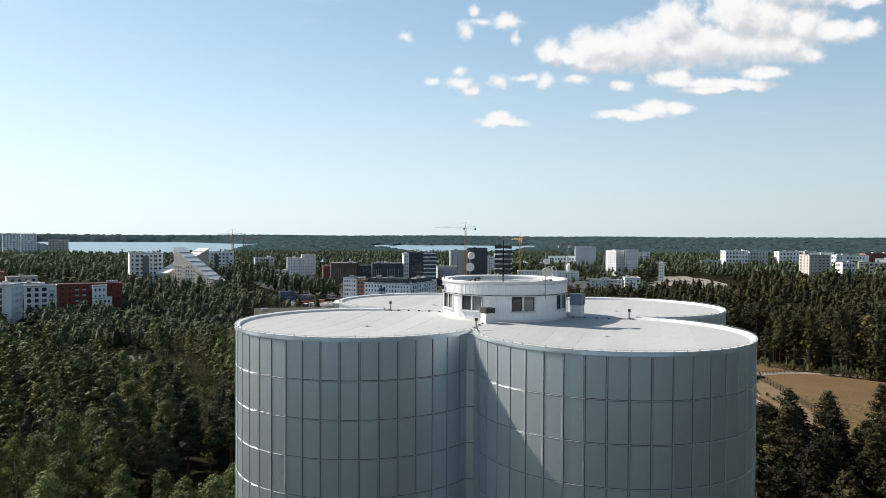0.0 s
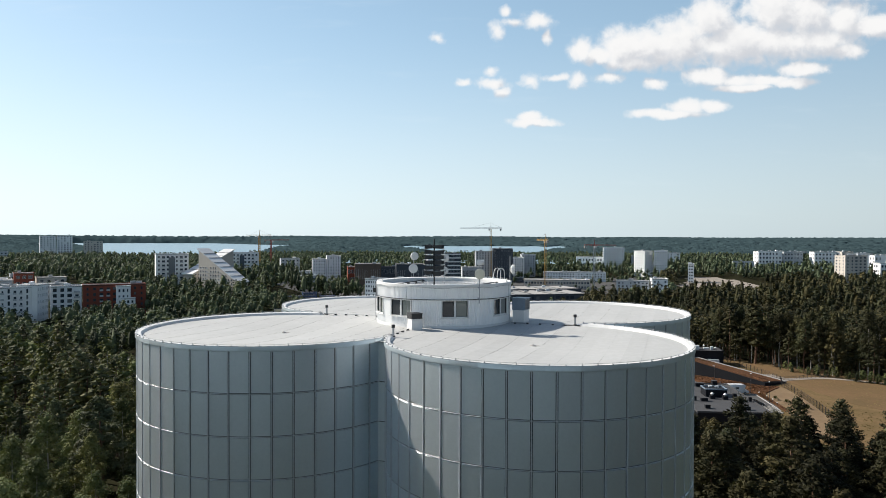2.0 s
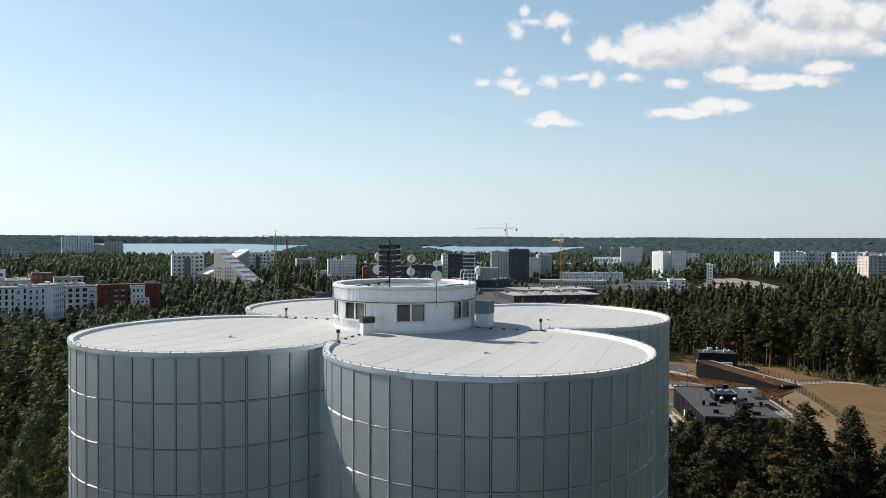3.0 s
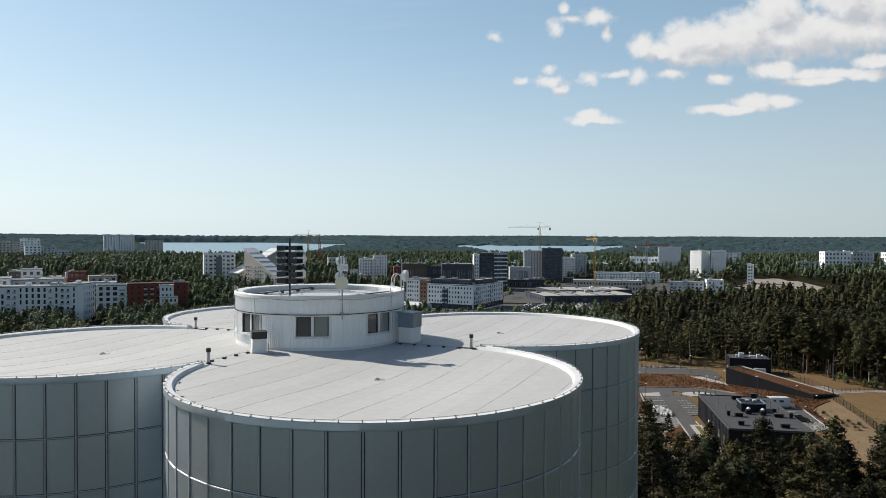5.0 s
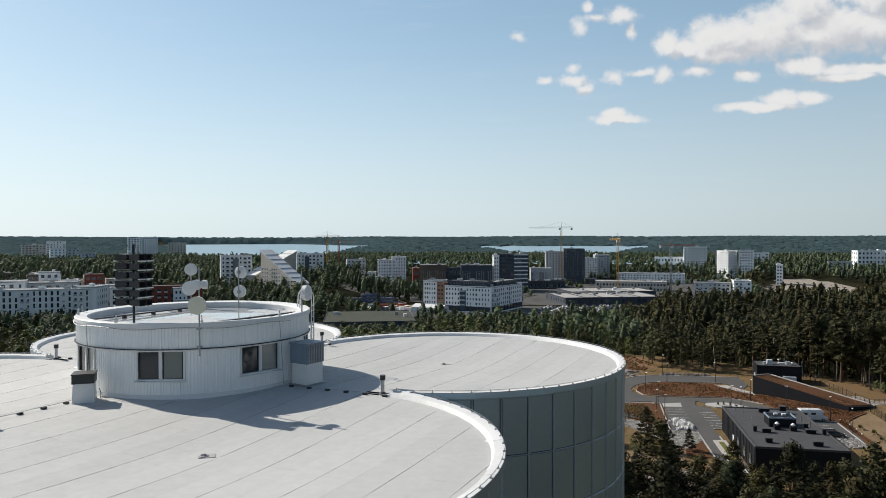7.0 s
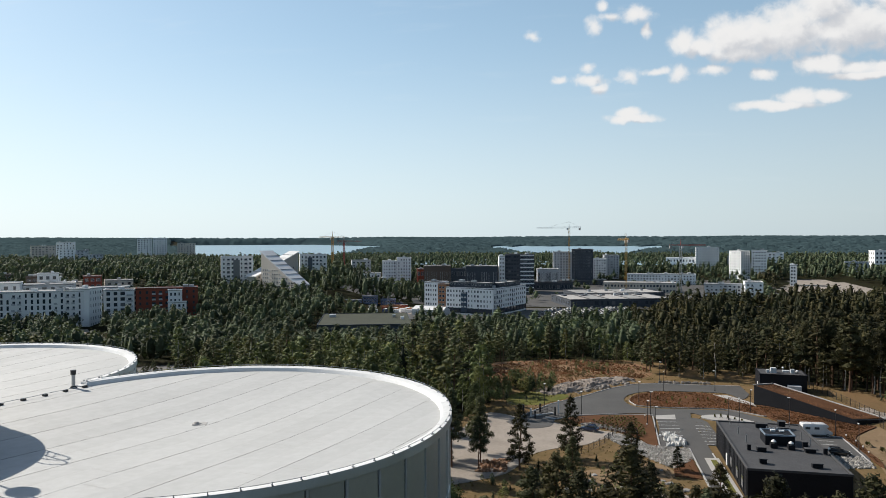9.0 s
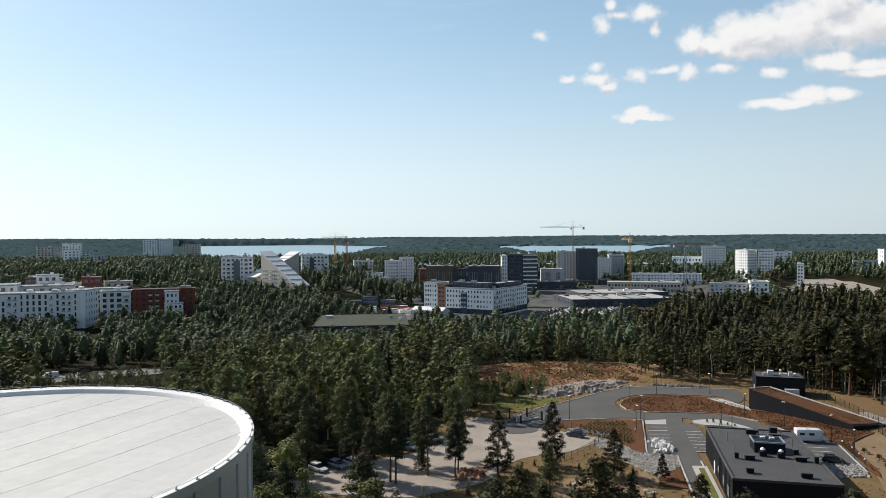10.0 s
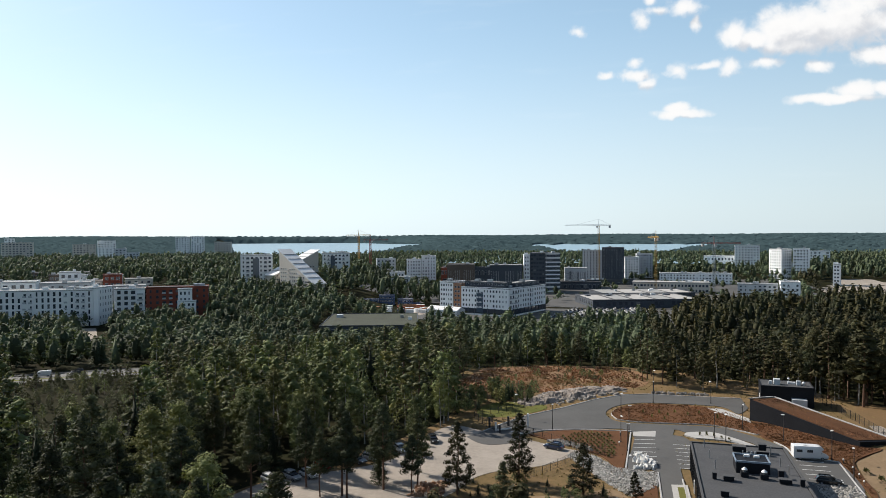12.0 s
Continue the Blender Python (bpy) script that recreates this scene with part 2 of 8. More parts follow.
M = {
    "panel": material("panel_steel", (0.85, 0.915, 0.95), (0.77, 0.835, 0.87), rough=0.42, metal=0.93, scale=0.25, fine=6.0, bump=0.0, random_tint=0.04, spec=0.6, rough_spread=0.03),
    "backing": material("joint_steel", (0.09, 0.095, 0.10), (0.07, 0.075, 0.08), rough=0.5, bump=0.0),
    "seam": material("bright_joint_strip", (0.78, 0.80, 0.82), (0.70, 0.72, 0.74), rough=0.4, metal=0.6, bump=0.0),
    "coping": material("zinc_coping", (0.77, 0.775, 0.77), (0.67, 0.675, 0.67), rough=0.6, metal=0.0, spec=0.2, scale=0.8, fine=5.0, bump=0.05, random_tint=0.06),
    "roof": material("roof_membrane", (0.495, 0.500, 0.492), (0.449, 0.453, 0.445), rough=0.8, scale=0.35, fine=3.0, bump=0.05, random_tint=0.03),
    "tar": material("bitumen_seam", (0.35, 0.34, 0.325), (0.49, 0.475, 0.455), rough=0.8, scale=0.7),
    "white_sheet": material("white_ribbed_sheet", (0.98, 0.98, 0.97), (0.91, 0.91, 0.90), rough=0.45, scale=0.6, fine=4.0, bump=0.03),
    "white_metal": material("white_metal", (0.82, 0.815, 0.80), (0.73, 0.73, 0.72), rough=0.5, spec=0.3, scale=1.0, bump=0.02),
    "grey_metal": material("galvanised_steel", (0.42, 0.44, 0.46), (0.34, 0.36, 0.38), rough=0.4, metal=0.7, scale=2.0, bump=0.04),
    "blue_metal": material("blue_grey_louvre", (0.22, 0.28, 0.35), (0.17, 0.22, 0.28), rough=0.45, scale=2.0, bump=0.03),
    "black": material("black_plastic", (0.018, 0.018, 0.02), (0.03, 0.03, 0.032), rough=0.5, scale=2.0, bump=0.05),
    "dish": material("dish_white", (0.8, 0.8, 0.78), (0.72, 0.72, 0.70), rough=0.4, scale=3.0, bump=0.02),
    "cream": material("dish_cream", (0.80, 0.76, 0.62), (0.74, 0.69, 0.54), rough=0.45, scale=3.0, bump=0.02),
    "glass": glass_pane("window_glass", (0.03, 0.035, 0.04)),
    "blind_glass": glass_pane("window_glass_with_blind", (0.16, 0.18, 0.165)),
    "slate_glass": glass_pane("slate_blue_glazing", (0.06, 0.085, 0.12), 0.15),
    "far_glass": glass_pane("far_window_glass", (0.035, 0.045, 0.06), 0.12),
    "asphalt": material("asphalt", (0.080, 0.078, 0.076), (0.110, 0.107, 0.103), rough=0.85, scale=0.12, fine=2.0, bump=0.15, spec=0.2),
    "gravel": material("pale_gravel", (0.37, 0.325, 0.28), (0.26, 0.228, 0.195), rough=0.95, spec=0.1, scale=0.18, fine=1.5, bump=0.3),
    "paving": material("street_paving", (0.21, 0.205, 0.20), (0.13, 0.128, 0.125), rough=0.9, scale=0.05, fine=0.6, bump=0.0, spec=0.1),
    "concrete": material("concrete", (0.44, 0.42, 0.40), (0.34, 0.33, 0.31), rough=0.85, scale=0.5, fine=5.0, bump=0.1),
    "kerb": material("granite_kerb", (0.42, 0.41, 0.40), (0.34, 0.33, 0.32), rough=0.8, scale=1.0, random_tint=0.08),
    "paint": material("road_paint", (0.72, 0.72, 0.70), (0.55, 0.55, 0.54), rough=0.7, scale=1.5),
    "mulch": material("red_bark_mulch", (0.135, 0.064, 0.034), (0.10, 0.052, 0.028), rough=0.95, spec=0.05, scale=0.3, fine=3.0, bump=0.4),
    "heath": material("dry_heath", (0.215, 0.14, 0.075), (0.12, 0.09, 0.04), rough=0.95, spec=0.05, scale=0.12, fine=1.2, bump=0.4),
    "red_heath": material("rust_heather", (0.23, 0.12, 0.07), (0.24, 0.17, 0.10), rough=0.95, spec=0.05, scale=0.2, fine=1.0, bump=0.4),
    "grass": material("dry_grass", (0.17, 0.15, 0.05), (0.095, 0.11, 0.03), rough=0.95, spec=0.05, scale=0.2, fine=2.0, bump=0.3),
    "field": material("dry_field", (0.195, 0.122, 0.066), (0.13, 0.094, 0.048), rough=0.95, spec=0.05, scale=0.06, fine=1.2, bump=0.3),
    "sand": material("dry_sand", (0.26, 0.185, 0.115), (0.18, 0.125, 0.075), rough=0.95, spec=0.05, scale=0.15, fine=1.6, bump=0.3),
    "cobble": material("crushed_stone", (0.46, 0.44, 0.41), (0.27, 0.255, 0.23), rough=0.9, scale=0.6, fine=3.0, bump=0.4, random_tint=0.2, island=True),
    "bag": material("white_plastic_bag", (0.74, 0.73, 0.70), (0.50, 0.49, 0.47), rough=0.6, scale=0.8, fine=3.0, bump=0.2, random_tint=0.2, island=True),
    "log": material("split_wood", (0.36, 0.20, 0.11), (0.20, 0.12, 0.075), rough=0.9, scale=0.6, fine=3.0, bump=0.3, random_tint=0.3, island=True),
    "moss_felt": material("mossy_roof_felt", (0.085, 0.092, 0.068), (0.060, 0.064, 0.052), rough=0.95, spec=0.1, scale=0.1, fine=1.0, bump=0.0),
    "rock": material("granite_rock", (0.29, 0.26, 0.23), (0.14, 0.125, 0.11), rough=0.9, scale=0.5, fine=3.0, bump=0.5, random_tint=0.15, island=True),
    "floor": material("forest_floor", (0.026, 0.021, 0.012), (0.02, 0.024, 0.01), rough=0.95, spec=0.02, scale=0.08, fine=0.9, bump=0.4),
    "water": material("sea_water", (0.27, 0.39, 0.46), (0.24, 0.35, 0.42), rough=0.5, scale=0.01, fine=0.2, bump=0.0, spec=0.15),
    "dark_clad": material("dark_cladding", (0.017, 0.018, 0.022), (0.012, 0.013, 0.016), rough=0.6, spec=0.12, scale=0.4, fine=4.0, bump=0.05),
    "felt": material("dark_roof_felt", (0.085, 0.085, 0.088), (0.062, 0.063, 0.067), rough=0.85, spec=0.2, scale=0.3, fine=3.0, bump=0.1),
    "wall_white": material("white_render_wall", (1.0, 1.0, 0.99), (0.92, 0.92, 0.92), rough=0.8, scale=0.1, fine=1.0, bump=0.0, spec=0.15),
    "wall_grey": material("grey_panel_wall", (0.58, 0.60, 0.62), (0.48, 0.5, 0.52), rough=0.75, scale=0.1, fine=1.0, bump=0.0, spec=0.15),
    "wall_red": material("red_brick_wall", (0.30, 0.085, 0.055), (0.23, 0.07, 0.048), rough=0.85, scale=0.15, fine=1.0, bump=0.0, spec=0.15),
    "wall_brown": material("brown_panel_wall", (0.19, 0.14, 0.11), (0.13, 0.10, 0.085), rough=0.8, scale=0.1, fine=1.0, bump=0.0, spec=0.15),
    "wall_dark": material("slate_panel_wall", (0.085, 0.095, 0.115), (0.06, 0.07, 0.085), rough=0.6, scale=0.1, fine=1.0, bump=0.0, spec=0.15),
    "wall_beige": material("beige_render_wall", (0.66, 0.60, 0.53), (0.56, 0.51, 0.45), rough=0.8, scale=0.1, fine=1.0, bump=0.0, spec=0.15),
    "wall_blue": material("blue_cabin_wall", (0.05, 0.09, 0.20), (0.04, 0.07, 0.15), rough=0.6, scale=0.1, fine=1.0, bump=0.0),
    "wall_orange": material("orange_panel_wall", (0.42, 0.19, 0.09), (0.33, 0.15, 0.075), rough=0.7, scale=0.1, fine=1.0, bump=0.0),
    "flat_roof": material("pale_roof_felt", (0.36, 0.36, 0.35), (0.27, 0.27, 0.265), rough=0.9, scale=0.1, fine=1.0, bump=0.0, spec=0.15),
    "white_roof": material("white_metal_roof", (0.78, 0.78, 0.77), (0.68, 0.68, 0.68), rough=0.5, scale=0.1, fine=1.0, bump=0.0),
    "crane_yellow": material("crane_yellow_paint", (0.62, 0.36, 0.08), (0.5, 0.28, 0.06), rough=0.5),
    "crane_red": material("crane_red_paint", (0.42, 0.07, 0.05), (0.32, 0.05, 0.04), rough=0.5),
    "bark": material("pine_bark", (0.16, 0.085, 0.05), (0.10, 0.06, 0.04), rough=0.95, scale=1.0, fine=6.0, bump=0.5),
    "bark_birch": material("birch_bark", (0.48, 0.46, 0.42), (0.12, 0.11, 0.10), rough=0.85, scale=1.5, fine=5.0, bump=0.2),
}


def leaf_material(name, dark, light, yellow, spread):
    """Foliage: dark and light greens from clump to clump, a warmer tint here and there from tree to tree, some light let through."""
    m = bpy.data.materials.new(name)
    m.use_nodes = True
    N = Nodes(m.node_tree)
    bsdf = m.node_tree.nodes["Principled BSDF"]
    geo = N.add("ShaderNodeNewGeometry")
    clump = N.step(geo.outputs["Random Per Island"], 0.0, 1.0)
    stand = N.noise(geo.outputs["Position"], 0.11, 2.0)
    patch = N.noise(geo.outputs["Position"], 0.012, 2.0)
    tree = N.add("ShaderNodeObjectInfo").outputs["Random"]
    # each crown has its own tone: cells about as wide as a tree, seen from above
    cell = N.add("ShaderNodeTexVoronoi")
    cell.inputs["Scale"].default_value = 0.17
    N.put(cell.inputs["Vector"], N.vec("MULTIPLY", geo.outputs["Position"], (1.0, 1.0, 0.0)))
    pick = N.add("ShaderNodeSeparateColor")
    N.put(pick.inputs[0], cell.outputs["Color"])
    dark, light, yellow = (tuple(c * 0.95 for c in k) for k in (dark, light, yellow))
    colour = N.mix(clump, dark, light)
    warm = N.math("ADD", N.step(stand, 0.5, 0.72, 0, 0.6), N.step(patch, 0.5, 0.75, 0, 0.4))
    warm = N.math("ADD", warm, N.math("ADD", N.step(tree, 0.7, 1.0, 0.0, 0.6), N.step(pick.outputs[1], 0.72, 1.0, 0.0, 0.9)))
    colour = N.mix(N.math("MULTIPLY", warm, spread, clamp=True), colour, yellow)
    gain = N.math("MULTIPLY", N.step(pick.outputs[0], 0.0, 1.0, 0.62, 1.42), N.step(tree, 0.0, 1.0, 0.8, 1.2))
    tone = N.add("ShaderNodeCombineXYZ")
    for k in range(3):
        N.put(tone.inputs[k], gain)
    colour = N.mix(1.0, colour, tone.outputs[0], "MULTIPLY")
    N.put(bsdf.inputs["Base Color"], colour)
    bsdf.inputs["Roughness"].default_value = 0.75
    bsdf.inputs["Specular IOR Level"].default_value = 0.12
    leaf = N.add("ShaderNodeBsdfTranslucent")
    N.put(leaf.inputs[0], N.mix(1.0, colour, (1.2, 1.25, 0.6), "MULTIPLY"))
    mixer = N.add("ShaderNodeMixShader")
    mixer.inputs[0].default_value = 0.12
    N.put(mixer.inputs[1], bsdf.outputs[0])
    N.put(mixer.inputs[2], leaf.outputs[0])
    N.put(m.node_tree.nodes["Material Output"].inputs[0], mixer.outputs[0])
    return m


M["needles"] = leaf_material("pine_needles", (0.036, 0.044, 0.025), (0.066, 0.077, 0.042), (0.12, 0.105, 0.044), 0.38)
M["spruce"] = leaf_material("spruce_needles", (0.024, 0.033, 0.020), (0.043, 0.055, 0.032), (0.075, 0.070, 0.030), 0.35)
M["birch"] = leaf_material("birch_leaves", (0.070, 0.086, 0.036), (0.118, 0.136, 0.056), (0.175, 0.145, 0.045), 0.45)
# pine needles dimmed in colour so the slope crowns look less sunlit
M["dimmed"] = leaf_material("dimmed_pine_needles", (0.020, 0.021, 0.011), (0.036, 0.036, 0.017), (0.070, 0.054, 0.021), 0.45)
# dark leaf copy with cloud shade painted in, for the wood behind the yard
M["shaded"] = leaf_material("shaded_forest_leaves", (0.021, 0.024, 0.012), (0.038, 0.041, 0.020), (0.085, 0.068, 0.028), 0.45)
# distant leaves, their cooler colour painting in some airlight
M["woods"] = leaf_material("hazed_mixed_leaves", (0.052, 0.070, 0.039), (0.088, 0.110, 0.064), (0.125, 0.128, 0.065), 0.3)


# ---- mesh helpers ----
class Geo:
    """Collects corners and faces of one mesh."""

    def __init__(self):
        self.v, self.f, self.mi = [], [], []

    def add(self, verts, faces, mi=0):
        n = len(self.v)
        self.v += [tuple(p) for p in verts]
        self.f += [tuple(i + n for i in f) for f in faces]
        self.mi += [mi] * len(faces)
        return self

    def box(self, c, s, rz=0.0, mi=0):
        x, y, z = (k / 2 for k in s)
        r = Matrix.Rotation(rz, 3, "Z")
        vs = [Vector(c) + r @ Vector((a * x, b * y, d * z)) for d in (-1, 1) for a, b in ((-1, -1), (1, -1), (1, 1), (-1, 1))]
        return self.add(vs, [(3, 2, 1, 0), (4, 5, 6, 7), (0, 1, 5, 4), (1, 2, 6, 5), (2, 3, 7, 6), (3, 0, 4, 7)], mi)

    def slab(self, poly, z0, z1, mi=0):
        n = len(poly)
        vs = [(x, y, z0) for x, y in poly] + [(x, y, z1) for x, y in poly]
        return self.add(vs, [tuple(range(n))[::-1], tuple(range(n, 2 * n))] + [(i, (i + 1) % n, n + (i + 1) % n, n + i) for i in range(n)], mi)

    def tube(self, p, q, r0, r1=None, n=10, caps=True, mi=0):
        p, q, r1 = Vector(p), Vector(q), r0 if r1 is None else r1
        d = (q - p).normalized()
        a = d.orthogonal().normalized()
        b = d.cross(a)
        ring = [a * math.cos(2 * math.pi * i / n) + b * math.sin(2 * math.pi * i / n) for i in range(n)]
        vs = [p + k * r0 for k in ring] + [q + k * r1 for k in ring]
        fs = [(i, (i + 1) % n, n + (i + 1) % n, n + i) for i in range(n)]
        if caps:
            fs += [tuple(range(n))[::-1], tuple(range(n, 2 * n))]
        return self.add(vs, fs, mi)

    def path(self, pts, r, n=8, mi=0):
        P = [Vector(p) for p in pts]
        side = (P[1] - P[0]).orthogonal().normalized()
        vs = []
        for i, p in enumerate(P):
            d = (P[min(i + 1, len(P) - 1)] - P[max(i - 1, 0)]).normalized()
            side = (side - d * side.dot(d)).normalized()
            up = d.cross(side)
            vs += [p + (side * math.cos(2 * math.pi * k / n) + up * math.sin(2 * math.pi * k / n)) * r for k in range(n)]
        fs = [(i * n + k, i * n + (k + 1) % n, (i + 1) * n + (k + 1) % n, (i + 1) * n + k) for i in range(len(P) - 1) for k in range(n)]
        return self.add(vs, fs + [tuple(range(n))[::-1], tuple(range((len(P) - 1) * n, len(P) * n))], mi)

    def spin(self, profile, n=48, a0=0.0, a1=2 * math.pi, c=(0, 0), closed=False, mi=0):
        """Turns a profile of (radius, z) about the upright axis through c."""
        full = abs(a1 - a0 - 2 * math.pi) < 1e-6
        cols = n if full else n + 1
        k = len(profile)
        vs = [(c[0] + r * math.cos(a0 + (a1 - a0) * i / n), c[1] + r * math.sin(a0 + (a1 - a0) * i / n), z) for i in range(cols) for r, z in profile]
        fs = [(i * k + j, (i + 1) % cols * k + j, (i + 1) % cols * k + (j + 1) % k, i * k + (j + 1) % k) for i in range(n) for j in range(k if closed else k - 1)]
        if closed and not full:
            fs += [tuple(range(k))[::-1], tuple(range((cols - 1) * k, cols * k))]
        return self.add(vs, fs, mi)

    def mesh(self, name, mats, smooth=None):
        me = bpy.data.meshes.new(name)
        me.from_pydata(self.v, [], self.f)
        for m in mats if isinstance(mats, (list, tuple)) else [mats]:
            me.materials.append(m)
        if any(self.mi):
            me.polygons.foreach_set("material_index", self.mi)
        if smooth:
            me.polygons.foreach_set("use_smooth", [True] * len(me.polygons))
            me.set_sharp_from_angle(angle=radians(smooth))
        me.update()
        return me


def part(name, geo, mats, parent=None, label="", smooth=None, at=None):
    """Links a Geo, or a ready mesh, as one object under its thing."""
    me = geo if isinstance(geo, bpy.types.Mesh) else geo.mesh(name, mats, smooth)
    ob = new(name, me)
    ob.parent = parent
    if at is not None:
        ob.matrix_basis = at
    return tagged(ob, label)


def thing(name, label, category, group="", at=None, kind=""):
    ob = new(name)
    ob.empty_display_size = 0.5
    if at is not None:
        ob.matrix_basis = at
    return tagged(ob, label, category, group, kind)


# ---- land, sea and distance ----
LOT = -4.3


def smooth_rise(x, a, b):
    t = min(1.0, max(0.0, (x - a) / (b - a)))
    return t * t * (3 - 2 * t)


def shore(az):
    """Distances of the near and far shores for a bearing in degrees east of north, or None over land."""
    wob = 60 * noise.noise(Vector((az * 0.35, 3.1, 0)))
    if -31 < az < -15.2:
        return 1420 + wob + 1500 * smooth_rise(az, -18.5, -15.2) + 2500 * smooth_rise(-az, 28, 31), 4650 - 1000 * smooth_rise(az, -22, -16)
    if -6 < az < 7:
        return 1650 + 2 * wob + 900 * smooth_rise(abs(az - 0.5), 3.5, 6.5), 3300 + 300 * noise.noise(Vector((az, 7.0, 0)))
    return None


def terrain(x, y):
    r, az = math.hypot(x - 20, y), math.degrees(math.atan2(x - 20, y))
    fall = 1 - 0.1 * smooth_rise(az, 8, 16)
    west = smooth_rise(-az, 10, 17)
    z = LOT - 8.7 * fall * smooth_rise(r, 265, 400) + 13.0 * smooth_rise(r, 650 - 220 * west, 1300 - 550 * west)
    start = 1600 + 2900 * smooth_rise(az, -34, -30) * (1 - smooth_rise(az, -18, -12)) + 1500 * smooth_rise(az, -10, -5) * (1 - smooth_rise(az, 6, 11))
    hill = smooth_rise(r, start, 4750)
    z += hill * (41.5 + 6 * noise.noise(Vector((az * 0.12, 1.7, 0))))
    s = shore(az)
    if s and y > 0:
        wet = smooth_rise(r, s[0] - 40, s[0] + 60) * (1 - smooth_rise(r, s[1] - 110, s[1]))
        z = z * (1 - wet) - 14 * wet
    return z


def make_ground():
    radii = [0, 30, 60, 100, 150, 200, 240, 270, 300, 330, 360, 400, 440, 500, 600, 700, 800, 900, 1000, 1100]
    radii += [1100 + 45 * i for i in range(1, 81)] + [4800, 4950]
    turns = 300
    g = Geo()
    vs = [(20, 0, LOT)]
    for r in radii[1:]:
        for i in range(turns):
            a = 2 * math.pi * i / turns
            x, y = 20 + r * math.sin(a), r * math.cos(a)
            vs.append((x, y, terrain(x, y)))
    fs = [(0, 1 + (i + 1) % turns, 1 + i) for i in range(turns)]
    for k in range(len(radii) - 2):
        o = 1 + k * turns
        fs += [(o + i, o + (i + 1) % turns, o + turns + (i + 1) % turns, o + turns + i) for i in range(turns)]
    g.add(vs, [f[::-1] for f in fs])
    ob = part("ground", g, M["floor"], smooth=60)
    tagged(ob, "dark forest floor of moss and needles reaching to the horizon", "ground", kind="structure")


make_ground()
sea = Geo()
sea.add([(20 + r * math.sin(radians(a)), r * math.cos(radians(a)), 5.0) for r in (1050, 4850) for a in range(-50, 13, 3)],
        [(i, i + 1, i + 22, i + 21) for i in range(20)])
tagged(part("water", sea, M["water"]), "calm pale blue sea bay between wooded shores", "sea", kind="structure")

# ---- water tower ----
TX, TY, TURN = 6.46, 59.82, radians(-1.0)
TANK_R, TANK_D = 9.09, 12.58
TANK_AZ = {"south": radians(-60) + TURN, "east": radians(30) + TURN, "west": radians(210) + TURN, "north": radians(120) + TURN}
RIM, FASCIA, ROOF = 35.87, 35.60, 35.67
HALF = radians(124)
PANELS, COURSE, PITCH = 33, 2.44, radians(7.653)
PHASE = {"south": radians(3.23), "west": radians(-2.95), "east": radians(3.2), "north": 0.0}


def roof_height(x, y):
    """The roof falls gently from the ridges between the tanks to a drain in the middle of each."""
    best = min(math.hypot(x - TANK_D * math.cos(a), y - TANK_D * math.sin(a)) for a in TANK_AZ.values())
    return ROOF - 0.30 * (1 - smooth_rise(best, 0.0, 9.5))


tower = thing("water_tower", "tall grey steel-clad water tower of four joined round tanks", "water tower", at=pose(TX, TY, 0))


def curved_panel(width, height):
    """One cladding sheet, bent to the tank, with folded edges; its middle lies on the x axis."""
    g = Geo()
    n, t = 3, 0.024
    w = width / TANK_R / 2 - 0.066 / TANK_R
    cols = [-w + 2 * w * i / n for i in range(n + 1)]
    rows = []
    for r, dz, da in ((TANK_R - 0.02, 0.0, 0.0), (TANK_R + t - 0.012, 0.0, 0.0), (TANK_R + t, 0.012, 0.0012)):
        rows.append([[(r * math.cos(c * (1 - da / w)), r * math.sin(c * (1 - da / w)), z) for c in cols] for z in (dz, height - dz)])
    vs = [p for row in rows for edge in row for p in edge]
    k = n + 1
    fs = []
    top = 4 * k
    for i in range(n):
        fs.append((top + i, top + i + 1, top + k + i + 1, top + k + i))
    for a, b in ((0, 2 * k), (2 * k, 4 * k)):
        for i in range(n):
            fs.append((a + i, a + i + 1, b + i + 1, b + i))
            fs.append((a + k + i + 1, a + k + i, b + k + i, b + k + i + 1))
        fs.append((a + k, a, b, b + k))
        fs.append((a + n, a + k + n, b + k + n, b + n))
    return g.add(vs, fs)


